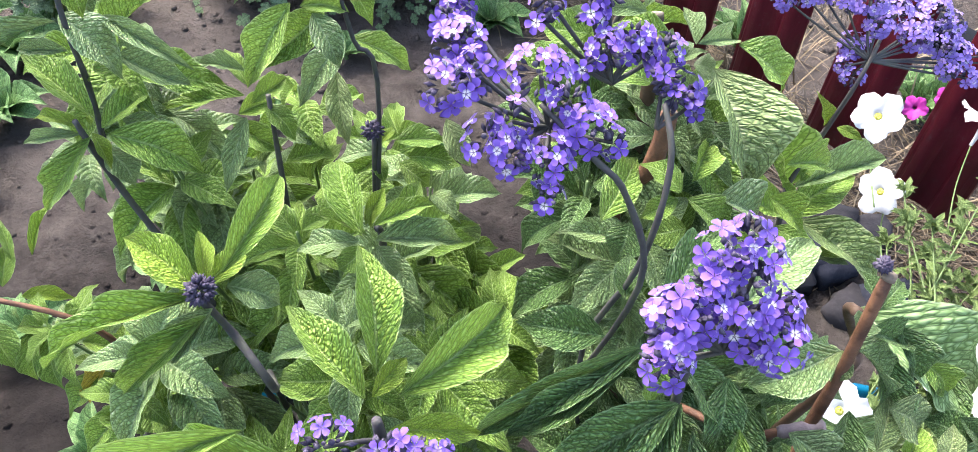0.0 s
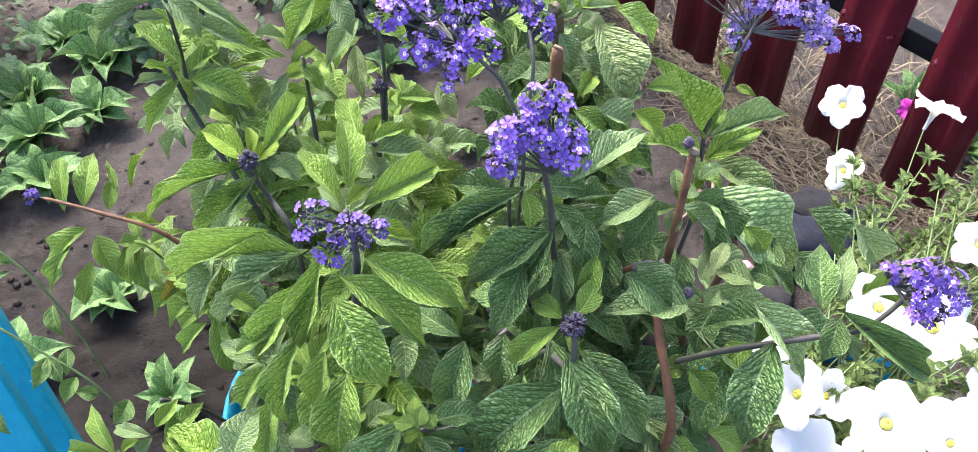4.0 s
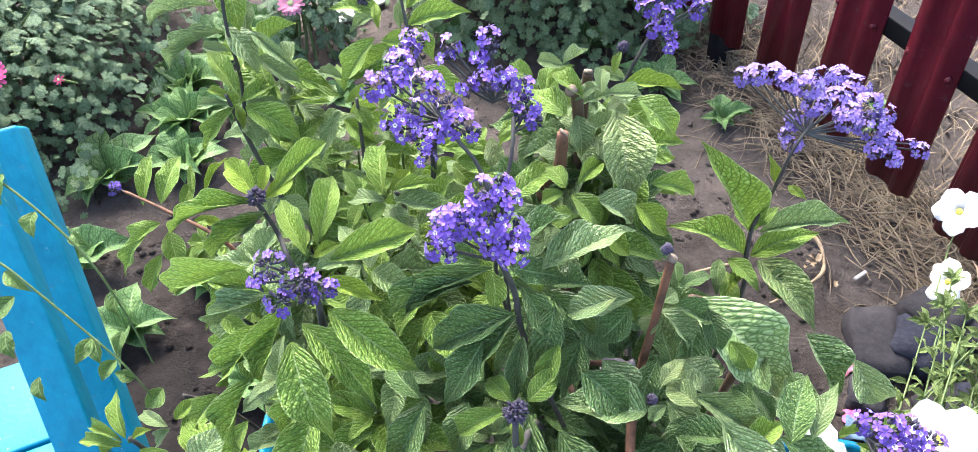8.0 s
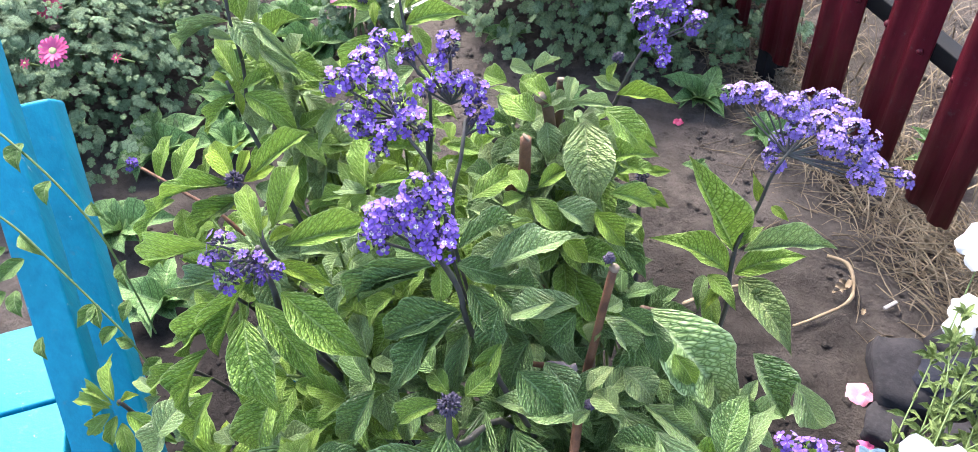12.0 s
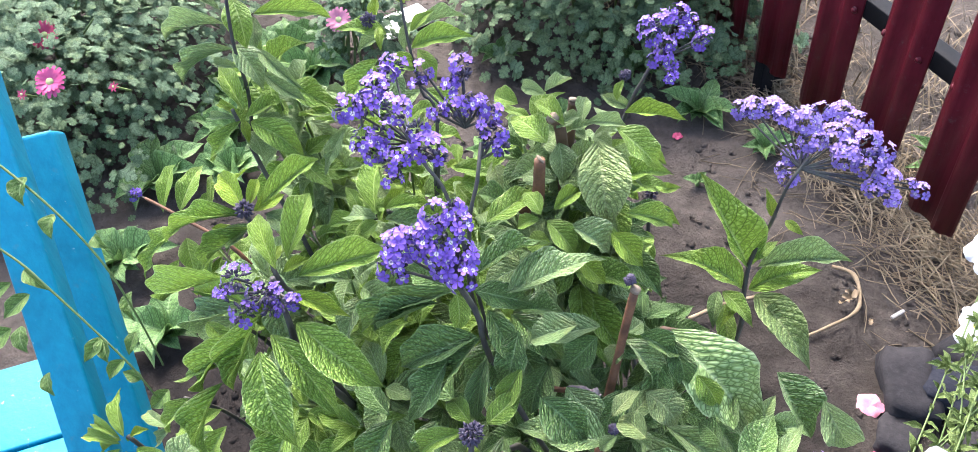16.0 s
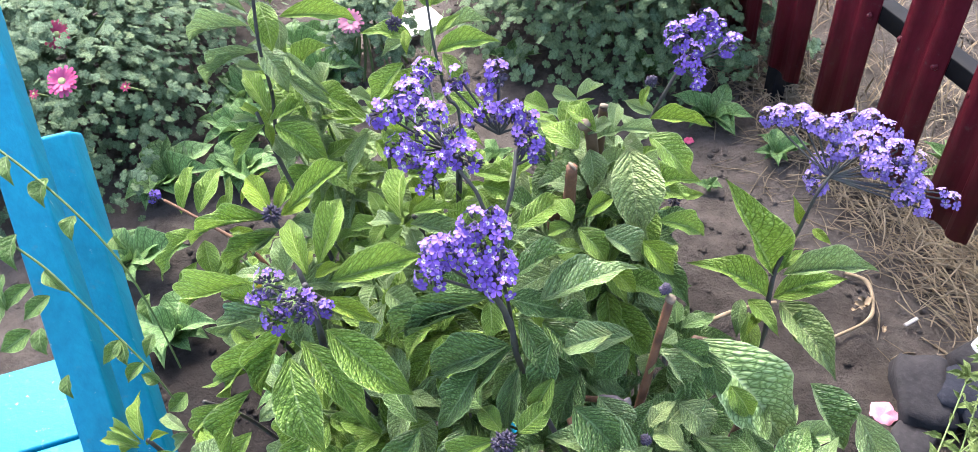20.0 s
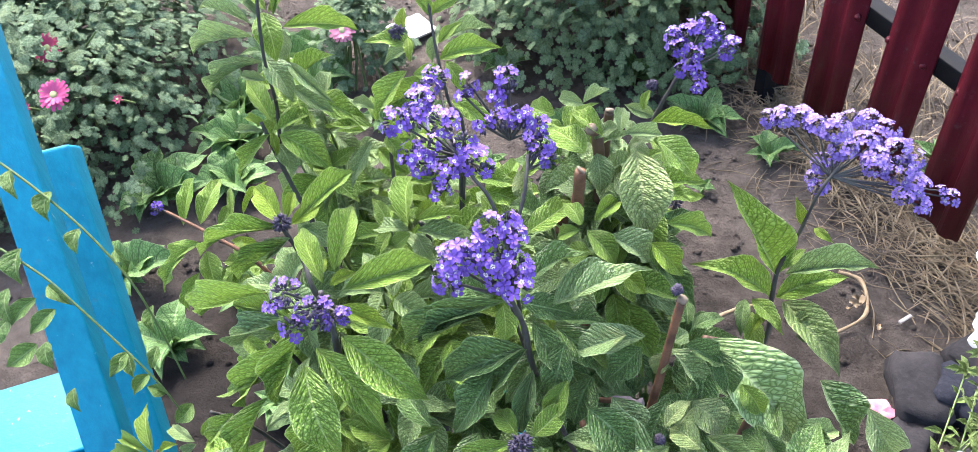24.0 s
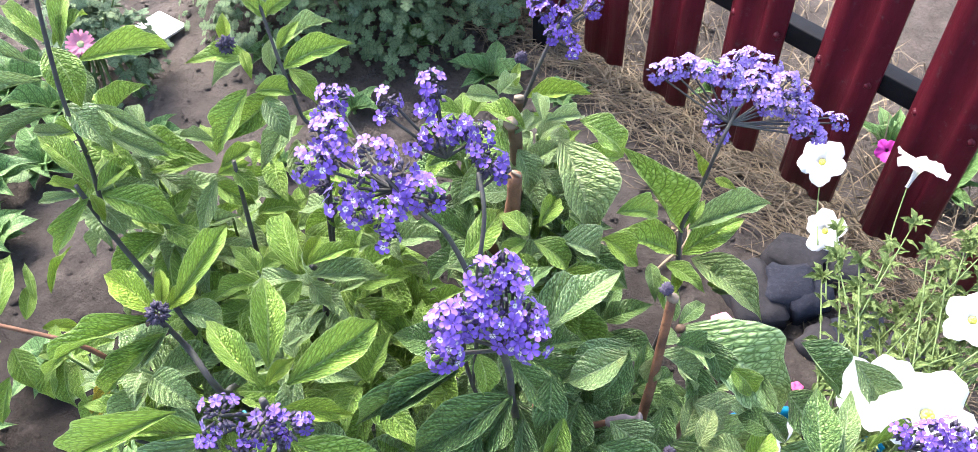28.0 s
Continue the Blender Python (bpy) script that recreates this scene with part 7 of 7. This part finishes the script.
low_whorl_stem = stem(dark_plant, [(0.06, 0.66, 0.42), (0.01, 0.47, 0.7), (-0.018, 0.415, 0.935)], 0.0036, 0.0020, STEM_GREEN)
leaf(low_whorl_stem, (-0.018, 0.412, 0.938), (-0.079, 0.403, 0.910), 0.011, "grey", 0.10, (0.02, -0.33, 0.94))
leaf(low_whorl_stem, (-0.018, 0.413, 0.937), (0.017, 0.439, 0.917), 0.012, "dark", 0.06, (0.38, -0.07, 0.92))
leaf(low_whorl_stem, (-0.020, 0.414, 0.936), (-0.051, 0.422, 0.934), 0.010, "light", 0.14, (0.17, -0.55, 0.82))
leaf(low_whorl_stem, (-0.021, 0.416, 0.935), (-0.024, 0.437, 0.938), 0.011, "light", 0.06, (0.13, -0.32, 0.94))
leaf(low_whorl_stem, (-0.021, 0.414, 0.931), (-0.024, 0.397, 0.906), 0.013, "light", 0.14, (0.50, -0.14, 0.86))
leaf(low_whorl_stem, (-0.020, 0.416, 0.929), (-0.010, 0.403, 0.906), 0.014, "light", 0.10, (0.30, -0.45, 0.84))
leaf(low_whorl_stem, (-0.024, 0.411, 0.926), (-0.030, 0.361, 0.854), 0.035, "grey", 0.10, (0.36, -0.44, 0.82))
leaf(low_whorl_stem, (0.018, 0.413, 0.905), (0.036, 0.363, 0.826), 0.031, "dark", 0.14, (0.29, -0.36, 0.89))
leaf(low_whorl_stem, (-0.001, 0.377, 0.896), (0.023, 0.374, 0.871), 0.028, "grey", 0.06, (0.55, -0.16, 0.82))
low_front_stem = stem(dark_plant, [(0.09, 0.68, 0.42), (0.06, 0.55, 0.66), (0.03, 0.475, 0.87)], 0.0036, 0.0020, STEM_GREEN)
leaf(low_front_stem, (0.050, 0.441, 0.840), (0.106, 0.431, 0.777), 0.043, "dark", 0.10, (0.34, -0.22, 0.91))
leaf(low_front_stem, (0.053, 0.498, 0.868), (0.014, 0.452, 0.801), 0.043, "dark", 0.06, (0.11, -0.51, 0.85))
leaf(low_front_stem, (0.074, 0.525, 0.880), (0.082, 0.467, 0.795), 0.039, "dark", 0.14, (0.13, -0.36, 0.92))
leaf(low_front_stem, (0.101, 0.521, 0.868), (0.139, 0.487, 0.796), 0.038, "dark", 0.14, (0.40, -0.40, 0.82))
leaf(low_front_stem, (0.137, 0.491, 0.841), (0.185, 0.476, 0.781), 0.035, "grey", 0.06, (0.31, -0.18, 0.93))
leaf(low_front_stem, (0.116, 0.465, 0.826), (0.134, 0.456, 0.800), 0.025, "dark", 0.06, (0.36, -0.31, 0.88))
leaf(low_front_stem, (0.081, 0.447, 0.821), (0.101, 0.478, 0.816), 0.017, "light", 0.14, (0.04, -0.16, 0.99))
leaf(low_front_stem, (0.113, 0.451, 0.815), (0.117, 0.426, 0.778), 0.024, "light", 0.10, (-0.23, -0.12, 0.97))
leaf(low_front_stem, (0.163, 0.469, 0.820), (0.200, 0.460, 0.775), 0.022, "light", 0.14, (0.27, -0.28, 0.92))
low_right_stem = stem(dark_plant, [(0.14, 0.7, 0.42), (0.17, 0.58, 0.66), (0.165, 0.51, 0.865)], 0.0036, 0.0020, STEM_GREEN)
leaf(low_right_stem, (0.224, 0.519, 0.864), (0.198, 0.475, 0.805), 0.033, "dark", 0.06, (0.03, -0.47, 0.88))
leaf(low_right_stem, (0.182, 0.556, 0.894), (0.244, 0.532, 0.807), 0.042, "grey", 0.14, (0.09, -0.43, 0.90))
leaf(low_right_stem, (0.201, 0.565, 0.897), (0.262, 0.570, 0.833), 0.033, "grey", 0.14, (0.21, -0.33, 0.92))
leaf(low_right_stem, (0.248, 0.528, 0.865), (0.240, 0.499, 0.826), 0.027, "grey", 0.06, (0.11, -0.46, 0.88))
leaf(low_right_stem, (0.206, 0.471, 0.828), (0.242, 0.470, 0.791), 0.022, "light", 0.14, (0.32, -0.20, 0.93))
leaf(low_right_stem, (0.167, 0.514, 0.854), (0.192, 0.525, 0.835), 0.020, "light", 0.10, (0.37, -0.36, 0.86))
leaf(low_right_stem, (0.274, 0.554, 0.881), (0.352, 0.555, 0.795), 0.036, "dark", 0.06, (0.17, -0.29, 0.94))
leaf(low_right_stem, (0.247, 0.535, 0.859), (0.280, 0.584, 0.853), 0.022, "light", 0.10, (-0.05, -0.25, 0.97))
leaf(low_right_stem, (0.212, 0.486, 0.827), (0.234, 0.477, 0.795), 0.023, "light", 0.10, (0.39, -0.58, 0.72))


# ---- inner shoots, in the shade of the outer leaves ----
def inner_shoots(plant, tips, foot, kinds, seed, size=0.065, low=False):
    rng = random.Random(seed)
    for i, (x, y, z) in enumerate(tips):
        root = Vector(foot) + Vector((rng.uniform(-0.05, 0.05), rng.uniform(-0.05, 0.05), 0))
        tip = Vector((x, y, z))
        bend = root.lerp(tip, 0.5) + Vector((0, 0.02, 0.02))
        st = stem(plant, [tuple(root), tuple(bend), (x, y, z)], 0.0028, 0.0016, STEM_GREEN)
        kind = kinds[i % len(kinds)]
        whorl(st, (x, y, z), (rng.uniform(-0.2, 0.2), -0.25, 1), 10, size * rng.uniform(0.9, 1.2), rng.uniform(0.33, 0.41), kind, seed + i, 0.30, i * 0.7)
        if low:
            whorl(st, tuple(bend.lerp(tip, 0.62)), (rng.uniform(-0.3, 0.3), -0.3, 1), 8, size * rng.uniform(1.0, 1.3), rng.uniform(0.34, 0.42), kind, seed + 50 + i, 0.25, i * 1.1)


LIGHT_TIPS = (
    (-0.099, 0.635, 0.872),
    (-0.327, 0.733, 0.620),
    (-0.227, 0.563, 0.659),
    (-0.073, 0.602, 0.861),
    (-0.130, 0.517, 0.689),
    (-0.056, 0.548, 0.862),
    (-0.074, 0.522, 0.819),
    (-0.140, 0.524, 0.821),
    (-0.190, 0.545, 0.806),
    (-0.095, 0.501, 0.783),
    (-0.098, 0.598, 0.896),
    (-0.081, 0.650, 0.878),
    (-0.047, 0.600, 0.904),
    (-0.166, 0.578, 0.772),
    (-0.226, 0.603, 0.693),
    (-0.130, 0.536, 0.758),
    (-0.093, 0.533, 0.725),
    (-0.431, 0.784, 0.632),
)
DARK_TIPS = (
    (-0.016, 0.581, 0.804),
    (0.030, 0.547, 0.783),
    (0.069, 0.578, 0.794),
    (0.099, 0.618, 0.815),
    (0.097, 0.682, 0.830),
    (0.054, 0.660, 0.872),
    (0.163, 0.623, 0.793),
    (0.190, 0.675, 0.770),
    (0.234, 0.630, 0.740),
    (0.081, 0.626, 0.858),
    (0.105, 0.732, 0.828),
    (0.158, 0.740, 0.785),
    (0.008, 0.507, 0.734),
    (0.071, 0.505, 0.736),
    (0.103, 0.537, 0.749),
    (0.138, 0.595, 0.728),
    (0.187, 0.601, 0.689),
    (-0.064, 0.532, 0.700),
    (0.232, 0.605, 0.600),
    (0.044, 0.466, 0.637),
    (0.107, 0.494, 0.635),
    (-0.022, 0.482, 0.621),
    (0.166, 0.571, 0.600),
    (0.224, 0.576, 0.600),
    (0.250, 0.629, 0.687),
    (0.278, 0.718, 0.687),
    (0.108, 0.596, 0.767),
)
BACK_TIPS = (
    (-0.144, 0.700, 0.914),
    (-0.085, 0.665, 0.943),
    (-0.239, 0.792, 0.868),
    (-0.212, 0.827, 0.846),
    (-0.074, 0.698, 0.911),
    (-0.256, 0.761, 0.974),
    (-0.164, 0.849, 0.914),
    (-0.273, 0.822, 0.895),
    (-0.379, 0.710, 0.773),
    (-0.099, 0.601, 0.949),
    (-0.271, 0.624, 0.820),
    (-0.355, 0.838, 0.864),
    (-0.251, 0.750, 1.046),
    (-0.245, 0.776, 0.996),
)
MIDDLE_TIPS = (
    (-0.239, 0.824, 0.800),
    (-0.206, 0.871, 0.780),
    (-0.225, 0.708, 0.850),
    (-0.160, 0.714, 0.850),
    (-0.058, 0.797, 0.850),
    (-0.021, 0.744, 0.800),
    (-0.106, 0.902, 0.800),
    (-0.251, 0.643, 0.850),
    (-0.002, 0.665, 0.850),
    (-0.053, 0.768, 0.820),
)
TOP_TIPS = (
    (0.082, 0.684, 1.053),
    (0.103, 0.702, 1.038),
    (0.095, 0.690, 1.004),
    (0.074, 0.618, 1.020),
    (0.103, 0.641, 0.985),
    (0.040, 0.698, 1.048),
    (0.069, 0.701, 1.067),
    (0.113, 0.749, 0.991),
    (0.044, 0.654, 1.022),
    (0.092, 0.715, 1.055),
    (0.041, 0.726, 1.058),
    (0.112, 0.697, 0.975),
)
inner_shoots(light_plant, LIGHT_TIPS, (-0.18, 0.69, 0.40), ("light", "light", "grey"), 300)
inner_shoots(dark_plant, DARK_TIPS, (0.13, 0.72, 0.40), ("dark", "grey", "dark", "dark"), 400)
inner_shoots(light_plant, BACK_TIPS, (-0.18, 0.69, 0.40), ("light", "grey"), 500, 0.056, True)
inner_shoots(light_plant, MIDDLE_TIPS, (-0.12, 0.70, 0.40), ("light", "grey", "light"), 700, 0.070, True)
inner_shoots(dark_plant, TOP_TIPS, (0.11, 0.72, 0.40), ("grey", "light", "dark"), 600, 0.052, True)


# ---- petunias ----
def petunia_mesh(seed, cup):
    """A funnel that opens into five ruffled joined lobes, of radius 1, facing +z."""
    rng = random.Random(seed)
    verts, faces = [], []
    n = 40
    rows = ((0.06, -0.95), (0.08, -0.6), (0.12, -0.32), (0.19, -0.12), (0.30, -0.03), (0.55, 0.0), (0.80, 0.01), (0.93, 0.0), (1.0, -0.03))
    ph = [rng.uniform(0, 6) for _ in range(3)]
    for i, (r, z) in enumerate(rows):
        for k in range(n):
            a = 2 * math.pi * k / n
            lobe = 1 + (0.07 * math.cos(5 * a) - 0.13 * (1 - abs(math.cos(2.5 * a))) ** 3 + 0.05 * math.sin(3 * a + ph[0]) + 0.025 * math.sin(13 * a + ph[1])) * r
            ruff = 0.06 * r ** 3 * math.sin(9 * a + ph[1]) + 0.12 * r ** 2 * math.sin(3 * a + ph[2]) + 0.05 * r ** 4 * math.sin(14 * a + ph[2])
            verts.append((r * lobe * math.cos(a), r * lobe * math.sin(a), z + cup * r * r + ruff))
    for i in range(len(rows) - 1):
        for k in range(n):
            faces.append((i * n + k, i * n + (k + 1) % n, (i + 1) * n + (k + 1) % n, (i + 1) * n + k))
    return data("flower", verts, faces, PETAL)


PETUNIA = [petunia_mesh(i, c) for i, c in enumerate((0.0, 0.12, -0.12, 0.2, -0.05))]
bm = bmesh.new()
bmesh.ops.create_cone(bm, cap_ends=True, segments=12, radius1=0.05, radius2=0.15, depth=0.22, matrix=Matrix.Translation((0, 0, -0.27)))
for i in range(5):
    a = i * 1.257
    bmesh.ops.create_icosphere(bm, subdivisions=1, radius=0.045, matrix=Matrix.Translation((0.07 * math.cos(a), 0.07 * math.sin(a), -0.10)))
THROAT_MESH = bpy.data.meshes.new("throat")
bm.to_mesh(THROAT_MESH)
bm.free()
THROAT_MESH.shade_smooth()
THROAT_MESH.materials.append(THROAT)

petunia = thing("petunia", (0.44, 0.67, 0.36), "trailing petunia with many large white flowers in a blue bucket", "plant")


def petunia_flower(at, r, face, var):
    n = Vector(face).normalized()
    m = Matrix.Translation(at) @ n.to_track_quat("Z", "Y").to_matrix().to_4x4() @ Matrix.Rotation(var * 1.1, 4, "Z") @ Matrix.Scale(r, 4)
    fl = put("flower", PETUNIA[var % 5], m, petunia)
    th = new("throat", THROAT_MESH)
    th.parent = fl
    tagged(th, "yellow throat with stamens")
    root = Vector(at) - n * r * 0.9
    foot = Vector((0.44, 0.67, 0.37)) + (root - Vector((0.44, 0.67, 0.37))) * 0.75
    part("stalk", shift(tube([foot, foot.lerp(root, 0.6) - Vector((0, 0, 0.02)), root], 0.0012, 0.0010, 6, 4), petunia), STEM_GREEN, petunia)


FLOWERS = (
    (0.564, 1.228, 0.516, 0.036, -0.36, -0.50, 0.79),
    (0.694, 1.186, 0.546, 0.041, 0.30, 0.30, 0.90),
    (0.557, 1.130, 0.460, 0.034, -0.75, -0.38, 0.54),
    (0.795, 1.060, 0.625, 0.034, -0.40, -0.46, 0.80),
    (0.722, 0.976, 0.614, 0.036, -0.22, -0.25, 0.94),
    (0.645, 0.872, 0.590, 0.034, -0.35, -0.39, 0.85),
    (0.728, 0.864, 0.565, 0.036, -0.43, -0.41, 0.80),
    (0.522, 0.792, 0.575, 0.032, -0.53, -0.32, 0.79),
    (0.496, 0.775, 0.580, 0.042, -0.17, -0.43, 0.89),
    (0.545, 0.735, 0.600, 0.054, -0.10, -0.30, 0.95),
    (0.363, 0.734, 0.570, 0.032, 0.10, -0.35, 0.93),
    (0.350, 0.620, 0.630, 0.038, -0.70, -0.20, 0.66),
    (0.285, 0.650, 0.600, 0.028, -0.45, -0.40, 0.80),
    (0.367, 0.566, 0.580, 0.042, -0.25, -0.32, 0.92),
    (0.417, 0.552, 0.575, 0.042, -0.10, -0.35, 0.93),
    (0.465, 0.611, 0.585, 0.050, -0.05, -0.25, 0.97),
    (0.536, 0.606, 0.580, 0.040, -0.15, -0.34, 0.93),
    (0.246, 0.722, 0.580, 0.027, -0.45, -0.42, 0.79),
    (0.413, 0.657, 0.560, 0.030, 0.15, -0.40, 0.90),
    (0.525, 0.585, 0.590, 0.030, -0.15, -0.43, 0.89),
    (0.593, 0.651, 0.600, 0.034, -0.25, -0.35, 0.90),
)
for i, (x, y, z, r, fx, fy, fz) in enumerate(FLOWERS):
    petunia_flower((x, y, z), r, (fx, fy, fz), i)


def petunia_foliage():
    rng = random.Random(77)
    v, f, uv = leaf_shape(5, 0.10, 0.2, 0.1, 0.8)
    me = data("leaf", v[:], f, LEAF["petunia"], uv)
    for s in range(64):
        cx, cy, cz, sx, sy, sz = SPRAYS[s % len(SPRAYS)]
        tip = Vector((cx + rng.gauss(0, sx), cy + rng.gauss(0, sy), cz + rng.gauss(0, sz)))
        foot = Vector((0.44 + rng.uniform(-0.1, 0.1), 0.67 + rng.uniform(-0.1, 0.1), 0.365))
        mid = foot.lerp(tip, 0.55) + Vector((0, 0, 0.05))
        st = part("stem", shift(tube([foot, mid, tip], 0.0015, 0.0010, 6, 5), petunia), STEM_GREEN, petunia)
        for k in range(26):
            q = 0.25 + 0.75 * k / 25
            p = foot.lerp(mid, q / 0.55) if q < 0.55 else mid.lerp(tip, (q - 0.55) / 0.45)
            a = k * 2.4 + rng.uniform(-0.4, 0.4)
            way = Vector((math.cos(a), math.sin(a), rng.uniform(-0.1, 0.9))).normalized()
            ln = rng.uniform(0.014, 0.030)
            z = Vector((0, -0.2, 1)) - way * Vector((0, -0.2, 1)).dot(way)
            z.normalize()
            m = Matrix((way.cross(z) * ln * 0.29, way * ln, z * ln)).transposed().to_4x4()
            m.translation = p
            put("leaf", me, m, st)
        for k in range(7):
            a = k * 0.9 + rng.uniform(-0.2, 0.2)
            way = Vector((math.cos(a), math.sin(a), rng.uniform(0.1, 0.9))).normalized()
            ln = rng.uniform(0.015, 0.026)
            z = Vector((0, -0.2, 1)) - way * Vector((0, -0.2, 1)).dot(way)
            z.normalize()
            m = Matrix((way.cross(z) * ln * 0.3, way * ln, z * ln)).transposed().to_4x4()
            m.translation = tip
            put("leaf", me, m, st)


SPRAYS = (
    (0.582, 1.023, 0.539, 0.03, 0.03, 0.03),
    (0.642, 0.985, 0.535, 0.03, 0.03, 0.03),
    (0.697, 1.001, 0.552, 0.03, 0.03, 0.03),
    (0.669, 0.860, 0.557, 0.03, 0.03, 0.03),
    (0.575, 0.918, 0.497, 0.03, 0.03, 0.03),
    (0.636, 0.914, 0.523, 0.03, 0.03, 0.03),
    (0.698, 0.870, 0.567, 0.03, 0.03, 0.03),
    (0.775, 0.976, 0.533, 0.03, 0.03, 0.03),
    (0.404, 0.663, 0.534, 0.03, 0.03, 0.03),
    (0.453, 0.666, 0.531, 0.03, 0.03, 0.03),
    (0.474, 0.629, 0.536, 0.03, 0.03, 0.03),
    (0.359, 0.576, 0.557, 0.03, 0.03, 0.03),
    (0.452, 0.722, 0.514, 0.03, 0.03, 0.03),
    (0.323, 0.521, 0.553, 0.03, 0.03, 0.03),
    (0.545, 0.992, 0.536, 0.03, 0.03, 0.03),
    (0.597, 0.675, 0.587, 0.03, 0.03, 0.03),
)
petunia_foliage()


# ---- magenta petunia beyond the fence ----
magenta_plant = thing("petunia", (1.02, 1.66, 0.0), "magenta petunia growing beyond the fence", "plant")
for i, (x, y, z) in enumerate(((1.26, 1.74, 0.18), (0.93, 1.68, 0.10), (1.02, 1.72, 0.09))):
    me = PETUNIA[i % 5].copy()
    me.materials.clear()
    me.materials.append(MAGENTA)
    n = Vector((-0.4, -0.6, 0.7)).normalized()
    put("flower", me, Matrix.Translation((x, y, z)) @ n.to_track_quat("Z", "Y").to_matrix().to_4x4() @ Matrix.Scale(0.026, 4), magenta_plant)
    part("stalk", shift(tube([(1.02 + 0.1 * (x - 1.02), 1.66, 0.0), ((x + 1.02) / 2, y, z * 0.5), (x, y + 0.01, z - 0.02)], 0.003, 0.002, 6, 4), magenta_plant), STEM_GREEN, magenta_plant)


# ---- bindweed on the chair ----
def bindweed():
    vine = thing("bindweed", (-0.5, 0.55, 0.8), "bindweed vine twining over the blue chair", "vine")
    st = part("stem", shift(tube(VINE_PATH, 0.0015, 0.0012, 6, 8), vine), STEM_GREEN, vine, "thin brownish vine stem")
    st2 = part("stem", shift(tube(VINE_PATH_TWO, 0.0014, 0.0011, 6, 8), vine), STEM_GREEN, vine, "thin brownish vine stem")
    for b, t, w in VINE_LEAVES:
        leaf(st, b, t, w, "vine", 0.16, (0.3, -0.6, 0.7))


VINE_PATH = [(-0.544, 0.610, 0.996), (-0.497, 0.607, 0.960), (-0.447, 0.599, 0.918), (-0.408, 0.589, 0.864), (-0.398, 0.584, 0.786), (-0.391, 0.575, 0.705)]
VINE_PATH_TWO = [(-0.517, 0.544, 0.941), (-0.464, 0.543, 0.904), (-0.432, 0.538, 0.872), (-0.396, 0.532, 0.830), (-0.361, 0.525, 0.788), (-0.347, 0.522, 0.738)]
VINE_LEAVES = (
    ((-0.490, 0.615, 0.950), (-0.481, 0.590, 0.931), 0.022),
    ((-0.455, 0.599, 0.920), (-0.447, 0.577, 0.905), 0.018),
    ((-0.491, 0.555, 0.925), (-0.477, 0.527, 0.902), 0.023),
    ((-0.488, 0.555, 0.868), (-0.454, 0.547, 0.854), 0.013),
    ((-0.465, 0.525, 0.889), (-0.479, 0.495, 0.875), 0.017),
    ((-0.445, 0.524, 0.879), (-0.460, 0.495, 0.867), 0.019),
    ((-0.462, 0.505, 0.842), (-0.446, 0.486, 0.825), 0.018),
    ((-0.395, 0.535, 0.811), (-0.404, 0.507, 0.798), 0.016),
    ((-0.395, 0.535, 0.811), (-0.379, 0.516, 0.795), 0.016),
    ((-0.381, 0.534, 0.777), (-0.389, 0.510, 0.766), 0.016),
    ((-0.372, 0.534, 0.745), (-0.391, 0.529, 0.756), 0.014),
    ((-0.444, 0.622, 0.769), (-0.429, 0.596, 0.747), 0.016),
    ((-0.430, 0.591, 0.735), (-0.428, 0.566, 0.720), 0.015),
    ((-0.425, 0.482, 0.806), (-0.410, 0.465, 0.792), 0.013),
    ((-0.517, 0.606, 0.981), (-0.497, 0.585, 0.962), 0.017),
    ((-0.487, 0.500, 0.876), (-0.491, 0.470, 0.859), 0.022),
    ((-0.455, 0.493, 0.856), (-0.476, 0.464, 0.847), 0.022),
    ((-0.354, 0.543, 0.717), (-0.366, 0.519, 0.708), 0.021),
    ((-0.499, 0.652, 0.819), (-0.476, 0.646, 0.810), 0.016),
    ((-0.494, 0.522, 0.898), (-0.477, 0.495, 0.875), 0.022),
)


bindweed()
